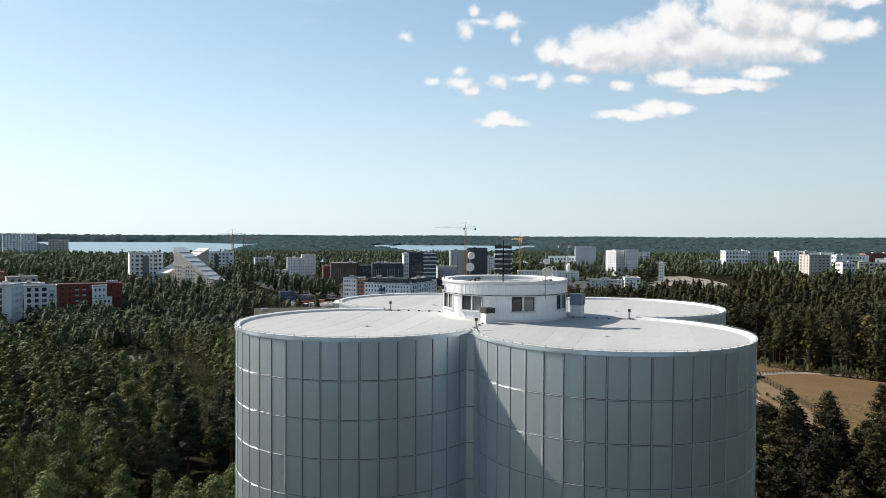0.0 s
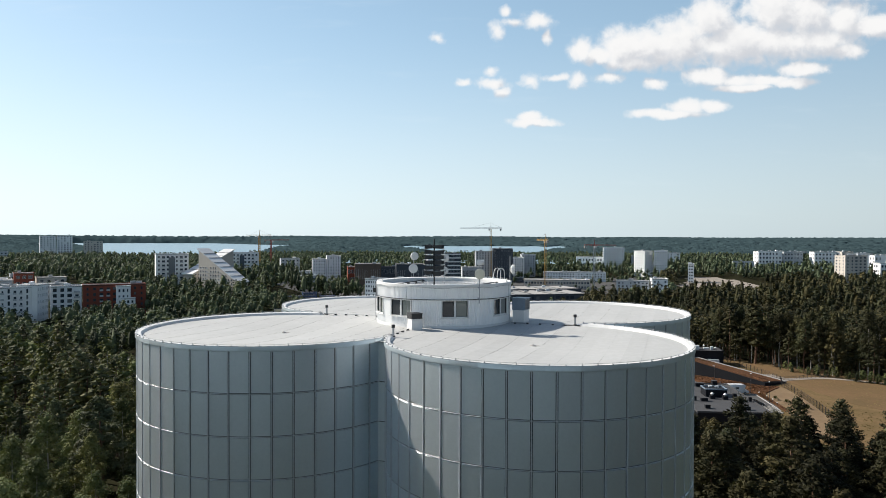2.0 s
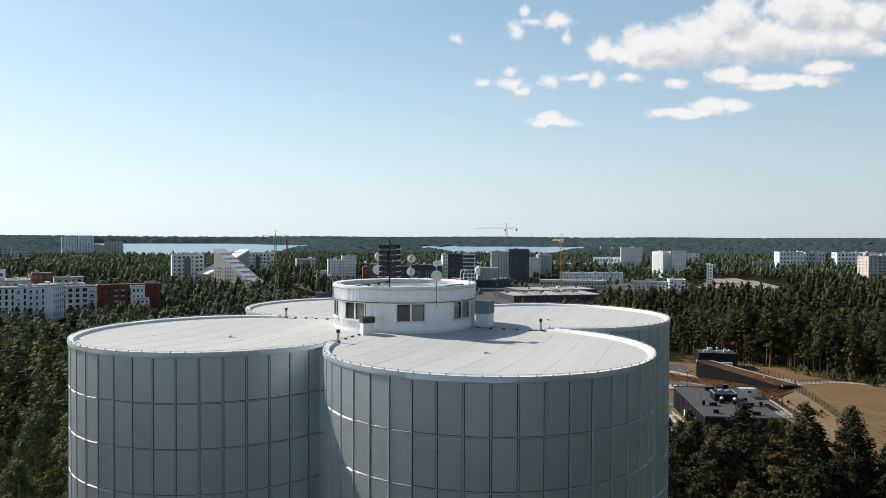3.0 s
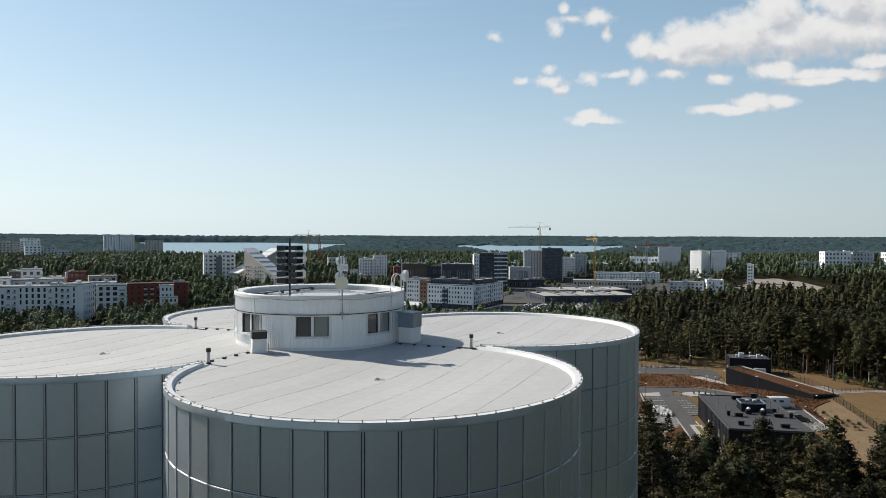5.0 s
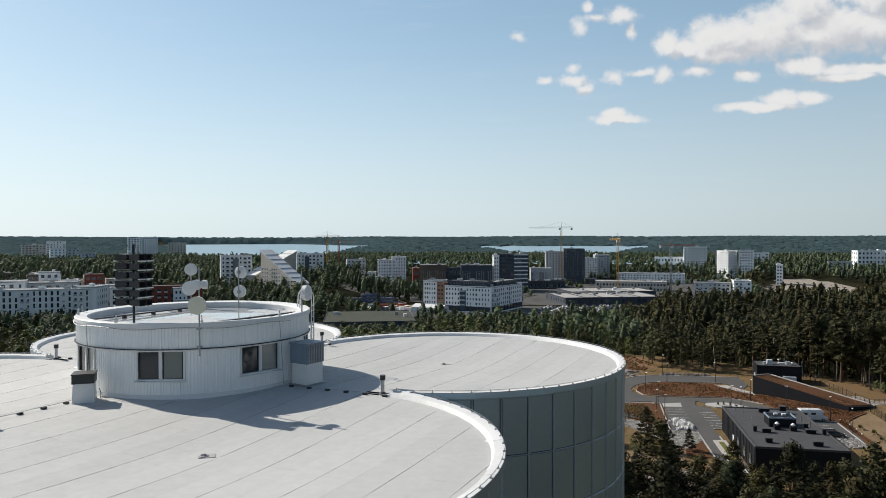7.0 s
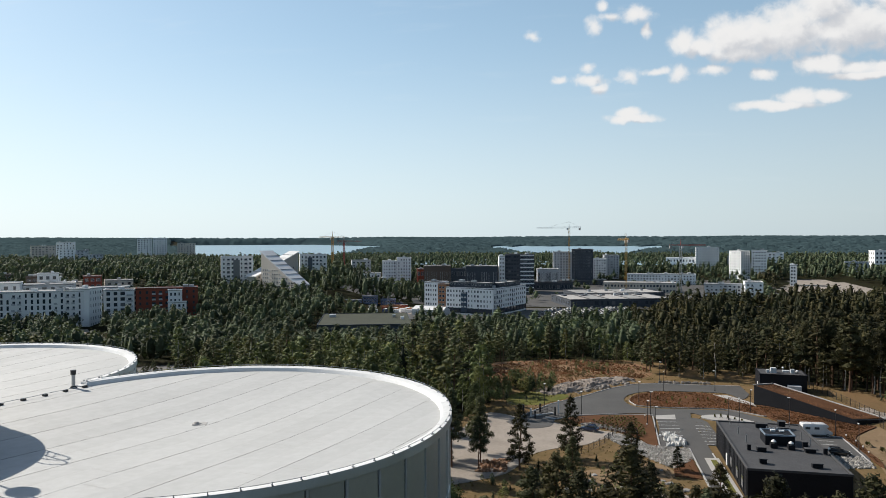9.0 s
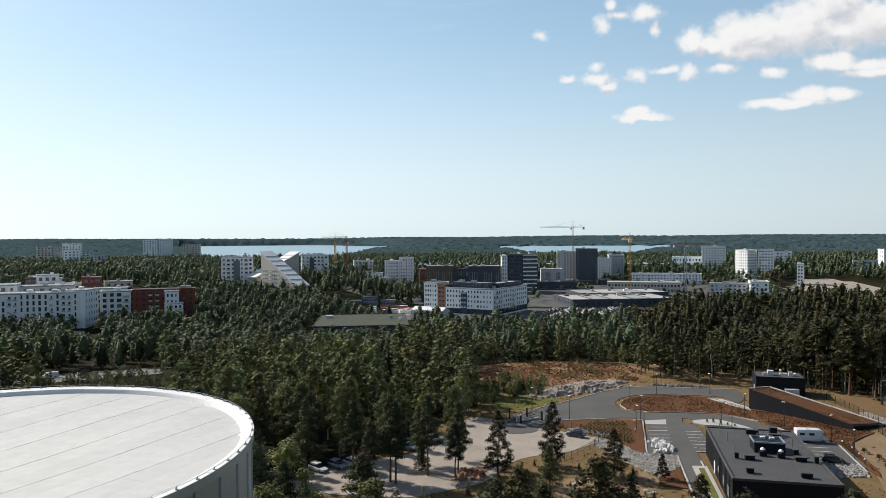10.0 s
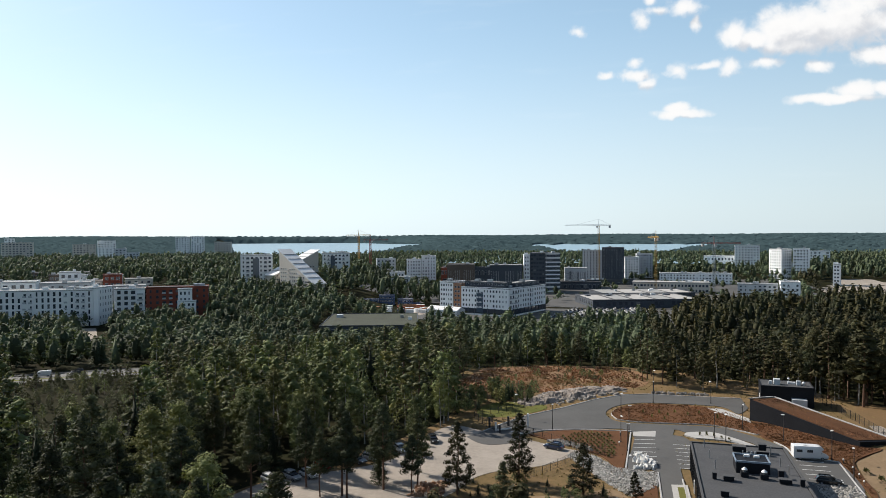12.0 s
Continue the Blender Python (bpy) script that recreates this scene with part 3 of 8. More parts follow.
def make_tank(side, az, detailed, first_panel, last_panel, courses):
    tank = thing("tank", "", "")
    tank.parent = tower
    tank.matrix_basis = pose(TANK_D * math.cos(az), TANK_D * math.sin(az), 0, 0, 0, math.degrees(az))
    shell = Geo().spin([(TANK_R - 0.03, LOT - 0.3), (TANK_R - 0.03, FASCIA + 0.2)], 96, -HALF, HALF)
    part("shell", shell, M["backing"], tank, "pale steel joint strips behind the sheets", smooth=30)
    step = PITCH
    height = COURSE - 0.10
    start = PHASE[side] - step * (PANELS // 2)
    rest = Geo()
    rows = [(FASCIA - COURSE * (k + 1), k) for k in range(15)]
    base = curved_panel(step * TANK_R, height)
    for z, k in rows:
        for i in range(PANELS):
            a = start + step * (i + 0.5)
            if detailed and k < courses and first_panel <= i <= last_panel:
                ob = new("panel", panel_mesh)
                ob.parent = tank
                ob.matrix_basis = pose(0, 0, z + 0.05, 0, 0, math.degrees(a))
            else:
                c, s = math.cos(a), math.sin(a)
                rest.add([(x * c - y * s, x * s + y * c, h + max(z + 0.05, LOT - 0.2)) for x, y, h in base.v], base.f)
    stuff = part("lower_cladding", rest, M["panel"], tank, smooth=8)
    tagged(stuff, kind="stuff")
    # raised joint strips between the sheets
    for i in range(PANELS + 1):
        ob = new("joint_strip", strip_mesh)
        ob.parent, ob.matrix_basis = tank, pose(0, 0, 0, 0, 0, math.degrees(start + step * i))
    for z, k in rows:
        ob = new("joint_ring", ring_mesh)
        ob.parent, ob.matrix_basis = tank, pose(0, 0, z)
    part("fascia", Geo().spin([(TANK_R, FASCIA - 0.05), (TANK_R + 0.034, FASCIA - 0.05), (TANK_R + 0.034, RIM - 0.2), (TANK_R, RIM - 0.2)], 96, -HALF, HALF, closed=True), M["panel"], tank, smooth=30)
    # coping: overlapping bent sheets on the rim, a steel face below a pale top, a little buckled
    sheets = 24
    wob = random.Random(len(side) * 7 + int(az * 10))
    for i in range(sheets):
        a0, a1 = -HALF + 2 * HALF * i / sheets, -HALF + 2 * HALF * (i + 1) / sheets
        lift, out = 0.006 * (i % 2), wob.uniform(-0.012, 0.014)
        low, r1 = RIM - 0.255 + wob.uniform(-0.008, 0.008), TANK_R + 0.115 + lift
        face = Geo().spin([(TANK_R + 0.04, low), (r1 + out, low), (r1 - 0.004, RIM - 0.12 + out), (r1 - 0.012, RIM - 0.02 + lift)], 6, a0, a1 + 0.004)
        sheet_ = part("coping_sheet", Geo().spin([(r1 - 0.008, RIM - 0.03 + lift), (r1 - 0.004, RIM - 0.004 + lift), (r1 - 0.03, RIM + lift), (TANK_R - 0.22, RIM - 0.045 + lift), (TANK_R - 0.24, RIM - 0.07),
                                                  (TANK_R - 0.31, ROOF - 0.01), (TANK_R - 0.42, ROOF - 0.02), (TANK_R - 0.3, ROOF - 0.2)], 6, a0, a1 + 0.004, closed=True), M["coping"], tank, smooth=25)
        part("coping_face", face, M["panel"], sheet_, "grey steel face of the coping", smooth=25)
    for i in range(2 * sheets + 3):
        ob = new("clip", clip_mesh)
        ob.parent, ob.matrix_basis = tank, pose(0, 0, 0, 0, 0, math.degrees(-HALF + HALF * i / (sheets + 1)))
    part("edge_wire", Geo().path([((TANK_R + 0.07) * math.cos(a), (TANK_R + 0.07) * math.sin(a), RIM + 0.075) for a in np.linspace(-HALF, HALF, 97).tolist()], 0.008, 4), M["grey_metal"], tank, "thin lightning wire")
    return tank


panel_mesh = curved_panel(PITCH * TANK_R, COURSE - 0.10).mesh("panel", M["panel"], 8)
strip_mesh = Geo().box((TANK_R + 0.03, 0, (FASCIA + LOT) / 2), (0.07, 0.06, FASCIA - LOT)).mesh("joint_strip", M["seam"])
ring_mesh = Geo().spin([(TANK_R, -0.024), (TANK_R + 0.035, -0.024), (TANK_R + 0.050, -0.006), (TANK_R + 0.048, 0.010), (TANK_R + 0.030, 0.020), (TANK_R, 0.020)], 96, -HALF, HALF).mesh("joint_ring", M["seam"], 30)
clip_mesh = Geo().box((TANK_R + 0.075, 0, RIM + 0.01), (0.09, 0.035, 0.05)).tube((TANK_R + 0.07, 0, RIM + 0.03), (TANK_R + 0.07, 0, RIM + 0.09), 0.014, n=6).mesh("clip", M["grey_metal"])
make_tank("south", TANK_AZ["south"], True, 3, 26, 5)
make_tank("west", TANK_AZ["west"], True, 12, 32, 5)
make_tank("east", TANK_AZ["east"], True, 0, 15, 5)
make_tank("north", TANK_AZ["north"], False, 0, 0, 0)

# flat filler strips where two tanks meet
for k in range(4):
    a = radians(-15 + 90 * k) + TURN
    strip = Geo()
    d = 11.66
    for j in range(15):
        part("filler_sheet", Geo().box((d * math.cos(a), d * math.sin(a), FASCIA - COURSE * (j + 0.5)), (0.25, 0.84, COURSE - 0.07), a), M["panel"], tower)
    strip.box((11.06 * math.cos(a), 11.06 * math.sin(a), (ROOF + LOT) / 2 - 0.1), (1.3, 0.5, ROOF - LOT + 0.1), a)
    part("filler_post", strip, M["backing"], tower)
    part("filler_cap", Geo().box((10.98 * math.cos(a), 10.98 * math.sin(a), RIM - 0.3), (1.3, 0.5, 0.3), a), M["coping"], tower)


def make_roof():
    """The roof deck of strips of membrane, each lapped over the next."""
    along = radians(74.2)
    ux, uy = math.cos(along), math.sin(along)
    nx, ny = -uy, ux
    reach = TANK_R - 0.45

    def inside(x, y):
        return any(math.hypot(x - TANK_D * math.cos(a), y - TANK_D * math.sin(a)) < reach for a in TANK_AZ.values()) or math.hypot(x, y) < 8.3

    def tucked(x, y):
        """Keeps a corner of the deck under the coping."""
        if math.hypot(x, y) < 8.6:
            return x, y
        d, cx, cy = min((math.hypot(x - TANK_D * math.cos(a), y - TANK_D * math.sin(a)), TANK_D * math.cos(a), TANK_D * math.sin(a)) for a in TANK_AZ.values())
        k = min(1.0, (TANK_R - 0.16) / max(d, 0.01))
        return cx + (x - cx) * k, cy + (y - cy) * k

    width, seg = 1.02, 0.5
    seams = Geo()
    rng = random.Random(4)
    for k in range(-23, 24):
        lo, hi = k * width, (k + 1) * width
        lift = 0.004 * (k % 2)
        deck = Geo()
        n = 96
        for i in range(-n, n):
            s0, s1 = i * seg * 0.5, (i + 1) * seg * 0.5
            mid = ((s0 + s1) / 2 * ux + (lo + hi) / 2 * nx, (s0 + s1) / 2 * uy + (lo + hi) / 2 * ny)
            if not (inside(*mid) or inside(s0 * ux + lo * nx, s0 * uy + lo * ny) or inside(s0 * ux + hi * nx, s0 * uy + hi * ny)):
                if deck.v:
                    part("roof_strip", deck, M["roof"], tower)
                    deck = Geo()
                continue
            quad = [tucked(s * ux + w * nx, s * uy + w * ny) for s, w in ((s0, lo), (s1, lo), (s1, hi), (s0, hi))]
            deck.add([(x, y, roof_height(x, y) + lift) for x, y in quad], [(0, 3, 2, 1)])
            edge = [(s * ux + w * nx, s * uy + w * ny) for s, w in ((s0, lo - 0.0045), (s1, lo - 0.0045), (s1, lo + 0.0045), (s0, lo + 0.0045))]
            if noise.noise(Vector((s0 * 0.3, k * 3.7, 0))) + 0.35 * noise.noise(Vector((s0 * 1.3, k * 5.1, 2))) > 0.02 and inside(*edge[0]) and inside(*edge[2]):
                seams.add([(x, y, roof_height(x, y) + 0.010) for x, y in edge], [(0, 3, 2, 1)])
        if deck.v:
            part("roof_strip", deck, M["roof"], tower)
        for _ in range(3):
            s = rng.uniform(-22, 22)
            ends = [(s * ux + w * nx, s * uy + w * ny) for w in (lo, hi)]
            if inside(*ends[0]) and inside(*ends[1]):
                quad = [(q * ux + w * nx, q * uy + w * ny) for q, w in ((s - 0.006, lo), (s + 0.006, lo), (s + 0.006, hi), (s - 0.006, hi))]
                seams.add([(x, y, roof_height(x, y) + 0.010) for x, y in quad], [(0, 3, 2, 1)])
    part("roof_seams", seams, M["tar"], tower, "thin dark bitumen seams")


make_roof()
for a in TANK_AZ.values():
    g = Geo().box((0.1, 0.05, 0.012), (0.5, 0.4, 0.02), 0.4).tube((0, 0, 0.02), (0, 0, 0.05), 0.17, 0.15, 16).tube((0, 0, 0.05), (0, 0, 0.10), 0.10, 0.07, 12)
    x, y = TANK_D * math.cos(a) * 0.98, TANK_D * math.sin(a) * 0.98
    part("roof_drain", g, M["tar"], tower, "small grey roof drain cap", at=pose(x, y, roof_height(x, y)))


def make_vent(at):
    v = thing("roof_vent", "thin grey vent pipe with a dark cap on the roof", "vent pipe", "vent pipes on the tower roof", at)
    part("pipe", Geo().tube((0, 0, 0), (0, 0, 0.62), 0.075, n=14), M["grey_metal"], v, smooth=40)
    part("cap", Geo().tube((0, 0, 0.60), (0, 0, 0.80), 0.115, n=14), M["black"], v, "dark cap", smooth=40)
    part("collar", Geo().tube((0, 0, 0), (0, 0, 0.10), 0.16, 0.10, 14), M["black"], v, "black rubber collar", smooth=40)
    return v


first = None
for k in range(4):
    a = radians(-15 + 90 * k) + TURN
    x, y = TX + 10.05 * math.cos(a), TY + 10.05 * math.sin(a)
    m = pose(x, y, roof_height(x - TX, y - TY))
    first = copy_thing(first, m) if first else make_vent(m)

# lightning cable on small blocks along the ridges
for k in range(4):
    a = radians(-15 + 90 * k) + TURN
    cable = thing("lightning_cable", "thin roof cable held by small black blocks", "cable", "cables along the roof ridges", pose(TX, TY, 0, 0, 0, math.degrees(a)))
    h = roof_height(8 * math.cos(a), 8 * math.sin(a))
    pts = [(5.3 + 0.4 * i, 0.03 * math.sin(i * 1.7) - 0.35, h + 0.09) for i in range(14)]
    part("wire", Geo().path(pts, 0.012, 5), M["grey_metal"], cable)
    for i in range(6):
        part("block", Geo().box((5.7 + 0.93 * i, -0.35, h + 0.035), (0.16, 0.16, 0.085)), M["black"], cable)

# ---- round plant room on the roof ----
PR, PB, PT, BAND = 5.06, 35.62, 38.72, 37.62
room = thing("plant_room", "round white ribbed-metal plant room on the tower roof", "plant room", at=pose(TX, TY, 0))
WINDOWS = [radians(d) for d in (-125.0, -78.3, -31.7, 15.0, 61.6, 108.2, 154.9, 201.5)]
WIN_HALF, SILL, HEAD = 0.186, 36.42, 37.585


def ribbed_wall(r, z0, z1, gaps, pitch=0.13):
    """Upright-ribbed sheet round the room, left open where the windows are."""
    g = Geo()
    n = int(2 * math.pi * r / pitch)
    for i in range(n):
        a0, a1 = 2 * math.pi * i / n, 2 * math.pi * (i + 1) / n
        mid = (a0 + a1) / 2
        spans = [(z0, z1)]
        for w in gaps:
            if abs((mid - w + math.pi) % (2 * math.pi) - math.pi) < WIN_HALF:
                spans = [(z0, SILL), (HEAD, z1)]
        cuts = [a0, a0 + (a1 - a0) * 0.55, a0 + (a1 - a0) * 0.68, a0 + (a1 - a0) * 0.87, a1]
        rad = [r, r, r + 0.022, r + 0.022, r]
        for lo, hi in spans:
            vs = [(q * math.cos(a), q * math.sin(a), z) for a, q in zip(cuts, rad) for z in (lo, hi)]
            g.add(vs, [(2 * j, 2 * j + 2, 2 * j + 3, 2 * j + 1) for j in range(4)])
    return g


part("wall", ribbed_wall(PR, PB, BAND, WINDOWS), M["white_sheet"], room)
part("inner_wall", Geo().spin([(PR - 0.22, PB), (PR - 0.22, BAND)], 96), M["wall_grey"], room)
part("parapet", ribbed_wall(PR + 0.06, BAND, PT - 0.16, []), M["white_sheet"], room)
part("band", Geo().spin([(PR, BAND - 0.03), (PR + 0.12, BAND - 0.03), (PR + 0.12, BAND + 0.02), (PR + 0.05, BAND + 0.03)], 128, closed=True), M["white_metal"], room, smooth=30)
part("cable_ring", Geo().spin([(PR + 0.10, BAND + 0.02), (PR + 0.14, BAND + 0.02), (PR + 0.14, BAND + 0.06), (PR + 0.10, BAND + 0.06)], 128, closed=True), M["black"], room, "dark cable round the wall", smooth=30)
part("base_flashing", Geo().spin([(PR - 0.05, PB + 0.2), (PR + 0.04, PB + 0.2), (PR + 0.06, PB + 0.02), (PR + 0.22, PB + 0.0)], 128), M["white_metal"], room, smooth=30)
for i in range(20):
    a0, a1 = 2 * math.pi * i / 20, 2 * math.pi * (i + 1) / 20
    lift = 0.005 * (i % 2)
    prof = [(PR + 0.08, PT - 0.2), (PR + 0.14 + lift, PT - 0.2), (PR + 0.14 + lift, PT - 0.03), (PR + 0.11, PT + lift), (PR - 0.36, PT - 0.04 + lift), (PR - 0.40, PT - 0.10), (PR - 0.40, 38.3), (PR - 0.30, 38.2)]
    part("coping_sheet", Geo().spin(prof, 8, a0, a1 + 0.003, closed=True), M["white_metal"], room, smooth=25)
top_mat = material("wet_roof_felt", (0.52, 0.53, 0.53), (0.42, 0.43, 0.435), rough=0.45, scale=0.5, fine=2.0, bump=0.02)


def wet(m):
    """Puddles: smooth, darker felt where water stands."""
    N = Nodes(m.node_tree)
    bsdf = m.node_tree.nodes["Principled BSDF"]
    pos = N.add("ShaderNodeNewGeometry").outputs["Position"]
    pool = N.step(N.noise(pos, 0.35, 2.0), 0.42, 0.5)
    N.put(bsdf.inputs["Roughness"], N.math("SUBTRACT", 0.62, N.math("MULTIPLY", pool, 0.57)))
    bsdf.inputs["Specular IOR Level"].default_value = 0.6
    for link in list(bsdf.inputs["Normal"].links):
        m.node_tree.links.remove(link)


wet(top_mat)
part("roof", Geo().spin([(0.0, 38.36), (PR - 0.38, 38.40)], 96), top_mat, room, "felt roof with standing rain water", smooth=30)
for w in WINDOWS:
    win = part("window", Geo(), M["white_metal"], room, "double white-framed window")
    win.matrix_basis = pose(0, 0, 0, 0, 0, math.degrees(w))
    x, half = PR * math.cos(WIN_HALF) - 0.02, PR * math.sin(WIN_HALF)
    fr = Geo()
    for y in (-half, half):
        fr.box((x, y, (SILL + HEAD) / 2), (0.16, 0.07, HEAD - SILL + 0.08))
    fr.box((x, 0, (SILL + HEAD) / 2), (0.15, 0.14, HEAD - SILL))
    for z in (SILL, HEAD):
        fr.box((x, 0, z), (0.16, 2 * half, 0.06))
    part("window_frame", fr, M["white_metal"], win)
    part("window_sill", Geo().box((x + 0.12, 0, SILL - 0.05), (0.18, 2 * half + 0.2, 0.03)), M["white_metal"], win)
    for y in (-half / 2, half / 2):
        part("pane", Geo().box((x - 0.02, y, (SILL + HEAD) / 2), (0.02, half - 0.13, HEAD - SILL - 0.09)), M["glass" if y < 0 else "blind_glass"], win)
        sash = Geo()
        for dy in (-1, 1):
            sash.box((x + 0.01, y + dy * (half / 2 - 0.085), (SILL + HEAD) / 2), (0.05, 0.025, HEAD - SILL - 0.08))
        part("sash", sash, M["black"], win, "dark sash")

# ---- gear on the plant room ----
def dish(mast, x, y, z, r, az, mat="dish", tilt=0.0, drum=0.16):
    """A round microwave dish: bowl, flat cover and bracket, facing az."""
    d = part("dish", Geo().tube((0, 0, 0), (drum, 0, 0), r * 0.98, r, 24).tube((-0.09, 0, 0), (0, 0, 0), r * 0.45, r * 0.98, 24).tube((drum, 0, 0), (drum + 0.03, 0, 0), r, r * 0.55, 24), M[mat], mast, smooth=30)
    d.matrix_basis = pose(x, y, z, 0, tilt, math.degrees(az)) @ pose(0.14, 0, 0)
    part("bracket", Geo().box((-0.12, 0, 0), (0.2, 0.09, 0.12)).tube((-0.10, 0, 0), (-0.05, 0, 0), r * 0.32, n=14), M["grey_metal"], d)
    return d


def mast(label, x, y, z0, z1, r=0.035):
    m = thing("antenna_mast", label, "antenna mast", "antenna masts on the plant room", pose(x, y, z0))
    part("pole", Geo().tube((0, 0, 0), (0, 0, z1 - z0), r, n=10), M["grey_metal"], m, smooth=40)
    return m


m = mast("grey pole with a cream dish and a small white dish", 9.16, 54.93, 37.42, 40.95)
dish(m, 0, 0, 2.05, 0.36, radians(-82), "cream")
dish(m, 0, 0, 2.86, 0.21, radians(-92))
dish(m, 0, 0, 2.86, 0.18, radians(15))
part("clamp", Geo().box((-0.05, 0.08, 0.35), (0.14, 0.2, 0.08)).box((-0.05, 0.08, 1.1), (0.14, 0.2, 0.08)), M["grey_metal"], m)
m = mast("grey pole with two white microwave dishes", 3.75, 64.1, 38.3, 40.75)
dish(m, 0, 0, 2.16, 0.33, radians(-62))
dish(m, 0, 0, 1.14, 0.38, radians(-88))
m = mast("grey pole with two white dishes facing outward", 6.35, 64.35, 38.3, 40.9)
dish(m, 0, 0, 2.0, 0.33, radians(84))
dish(m, 0, 0, 0.95, 0.33, radians(98))
m = mast("thin mast with one white dish beside the ladder", 11.55, 59.95, 38.0, 40.6)
dish(m, 0, 0, 1.6, 0.36, radians(-8), drum=0.2)
m = mast("short grey stub pole on the parapet edge", 1.45, 58.4, 37.6, 39.0, 0.04)
part("floodlight", Geo().box((-0.12, -0.06, 0.45), (0.22, 0.26, 0.34)), M["black"], m, "black floodlight")


def siren():
    s = thing("siren_array", "stack of black horn loudspeakers on a pole", "loudspeaker", at=pose(5.98, 55.45, 38.38, 0, 0, 80))
    part("pole", Geo().tube((0, 0, 0), (0, 0, 3.5), 0.055, n=10), M["black"], s, smooth=40)
    for k in range(6):
        z = 1.12 + 0.37 * k
        part("cross_bar", Geo().box((0, 0.06, z), (0.66, 0.06, 0.06)), M["black"], s)
        for x in (-0.2, 0.2):
            for sgn in (-1, 1):
                g = Geo()
                d0, d1 = 0.08 * sgn, 0.62 * sgn
                w0, w1, h0, h1 = 0.12, 0.165, 0.11, 0.14
                g.add([(x - w0, d0, z - h0), (x + w0, d0, z - h0), (x + w0, d0, z + h0), (x - w0, d0, z + h0), (x - w1, d1, z - h1), (x + w1, d1, z - h1), (x + w1, d1, z + h1), (x - w1, d1, z + h1),
                       (x - w1 * .9, d1, z - h1 * .85), (x + w1 * .9, d1, z - h1 * .85), (x + w1 * .9, d1, z + h1 * .85), (x - w1 * .9, d1, z + h1 * .85), (x, d0 * 2, z)],
                      [(0, 1, 2, 3), (0, 4, 5, 1), (1, 5, 6, 2), (2, 6, 7, 3), (3, 7, 4, 0), (4, 8, 9, 5), (5, 9, 10, 6), (6, 10, 11, 7), (7, 11, 8, 4), (8, 12, 9), (9, 12, 10), (10, 12, 11), (11, 12, 8)])
                h = part("horn", g, M["black"], s)
                part("lip", Geo().box((x, d1, z - h1 - 0.012), (2 * w1 + 0.02, 0.12, 0.05)), M["dish"], h, "pale lower lip")


siren()


def hvac():
    h = thing("air_handling_unit", "pale metal air unit with blue-grey louvred top", "air handling unit", at=pose(12.3, 58.6, 35.64, 0, 0, -24))
    part("cabinet", Geo().box((0, 0, 0.5), (0.92, 0.98, 1.0)), M["white_metal"], h)
    top = part("louvre_box", Geo().box((0, 0, 1.42), (1.0, 1.06, 0.84)), M["blue_metal"], h, "blue-grey louvred box")
    for k in range(9):
        part("slat", Geo().box((0.52, -0.42 + 0.105 * k, 1.42), (0.05, 0.03, 0.74)), M["grey_metal"], top)
    part("lid", Geo().box((0, 0, 1.87), (1.1, 1.16, 0.06)), M["blue_metal"], h)
    part("skirt", Geo().box((0, 0, 0.05), (1.1, 1.16, 0.1)), M["grey_metal"], h)


hvac()


def flue():
    f = thing("roof_flue", "pale square flue with a black cap beside the plant room", "flue", at=pose(4.72, 54.05, 35.62, 0, 0, 28))
    part("shaft", Geo().add([(-.40, -.40, 0), (.40, -.40, 0), (.40, .40, 0), (-.40, .40, 0), (-.36, -.36, .82), (.36, -.36, .82), (.36, .36, .82), (-.36, .36, .82)],
                            [(3, 2, 1, 0), (4, 5, 6, 7), (0, 1, 5, 4), (1, 2, 6, 5), (2, 3, 7, 6), (3, 0, 4, 7)]), M["white_metal"], f)
    part("cap", Geo().box((0, 0, 0.98), (0.80, 0.80, 0.34)), M["black"], f, "black louvred cap")
    part("cap_lid", Geo().box((0, 0, 1.17), (0.84, 0.84, 0.05)), M["black"], f)
    part("cable", Geo().path([(0.5, 0.2, 0.5), (0.56, 0.25, 0.3), (0.54, 0.3, 0.05), (0.8, 0.5, 0.03)], 0.018, 6), M["black"], f)


flue()


def ladder():
    l = thing("roof_ladder", "white tubular ladder hooped over the parapet", "ladder", at=pose(TX, TY, 0, 0, 0, 32))
    for y in (-0.26, 0.26):
        pts = [(5.45, y, 35.75), (5.45, y, 39.0)]
        for k in range(7):
            a = math.pi * k / 6
            pts.append((5.12 + 0.33 * math.cos(a), y, 39.2 + 0.38 * math.sin(a)))
        pts.append((4.72, y, 38.4))
        part("rail", Geo().path(pts, 0.028, 8), M["white_metal"], l, smooth=40)
    for k in range(11):
        part("rung", Geo().tube((5.45, -0.26, 35.95 + 0.28 * k), (5.45, 0.26, 35.95 + 0.28 * k), 0.016, n=8), M["white_metal"], l)
    for z in (36.4, 37.8):
        part("stay", Geo().box((5.26, 0, z), (0.4, 0.6, 0.05)), M["white_metal"], l)


ladder()


def cable_tray(label, a, b):
    t = thing("cable_tray", label, "cable tray", "cable trays on the plant room roof", pose(0, 0, 38.4))
    a, b = Vector(a), Vector(b)
    d = b - a
    rz = math.atan2(d.y, d.x)
    part("tray", Geo().box((*((a + b) / 2), 0.11), (d.length, 0.15, 0.06), rz), M["black"], t)
    n = int(d.length / 1.4)
    for i in range(n + 1):
        p = a + d * (i / n)
        part("foot", Geo().box((p.x, p.y, 0.035), (0.1, 0.2, 0.10), rz), M["black"], t)


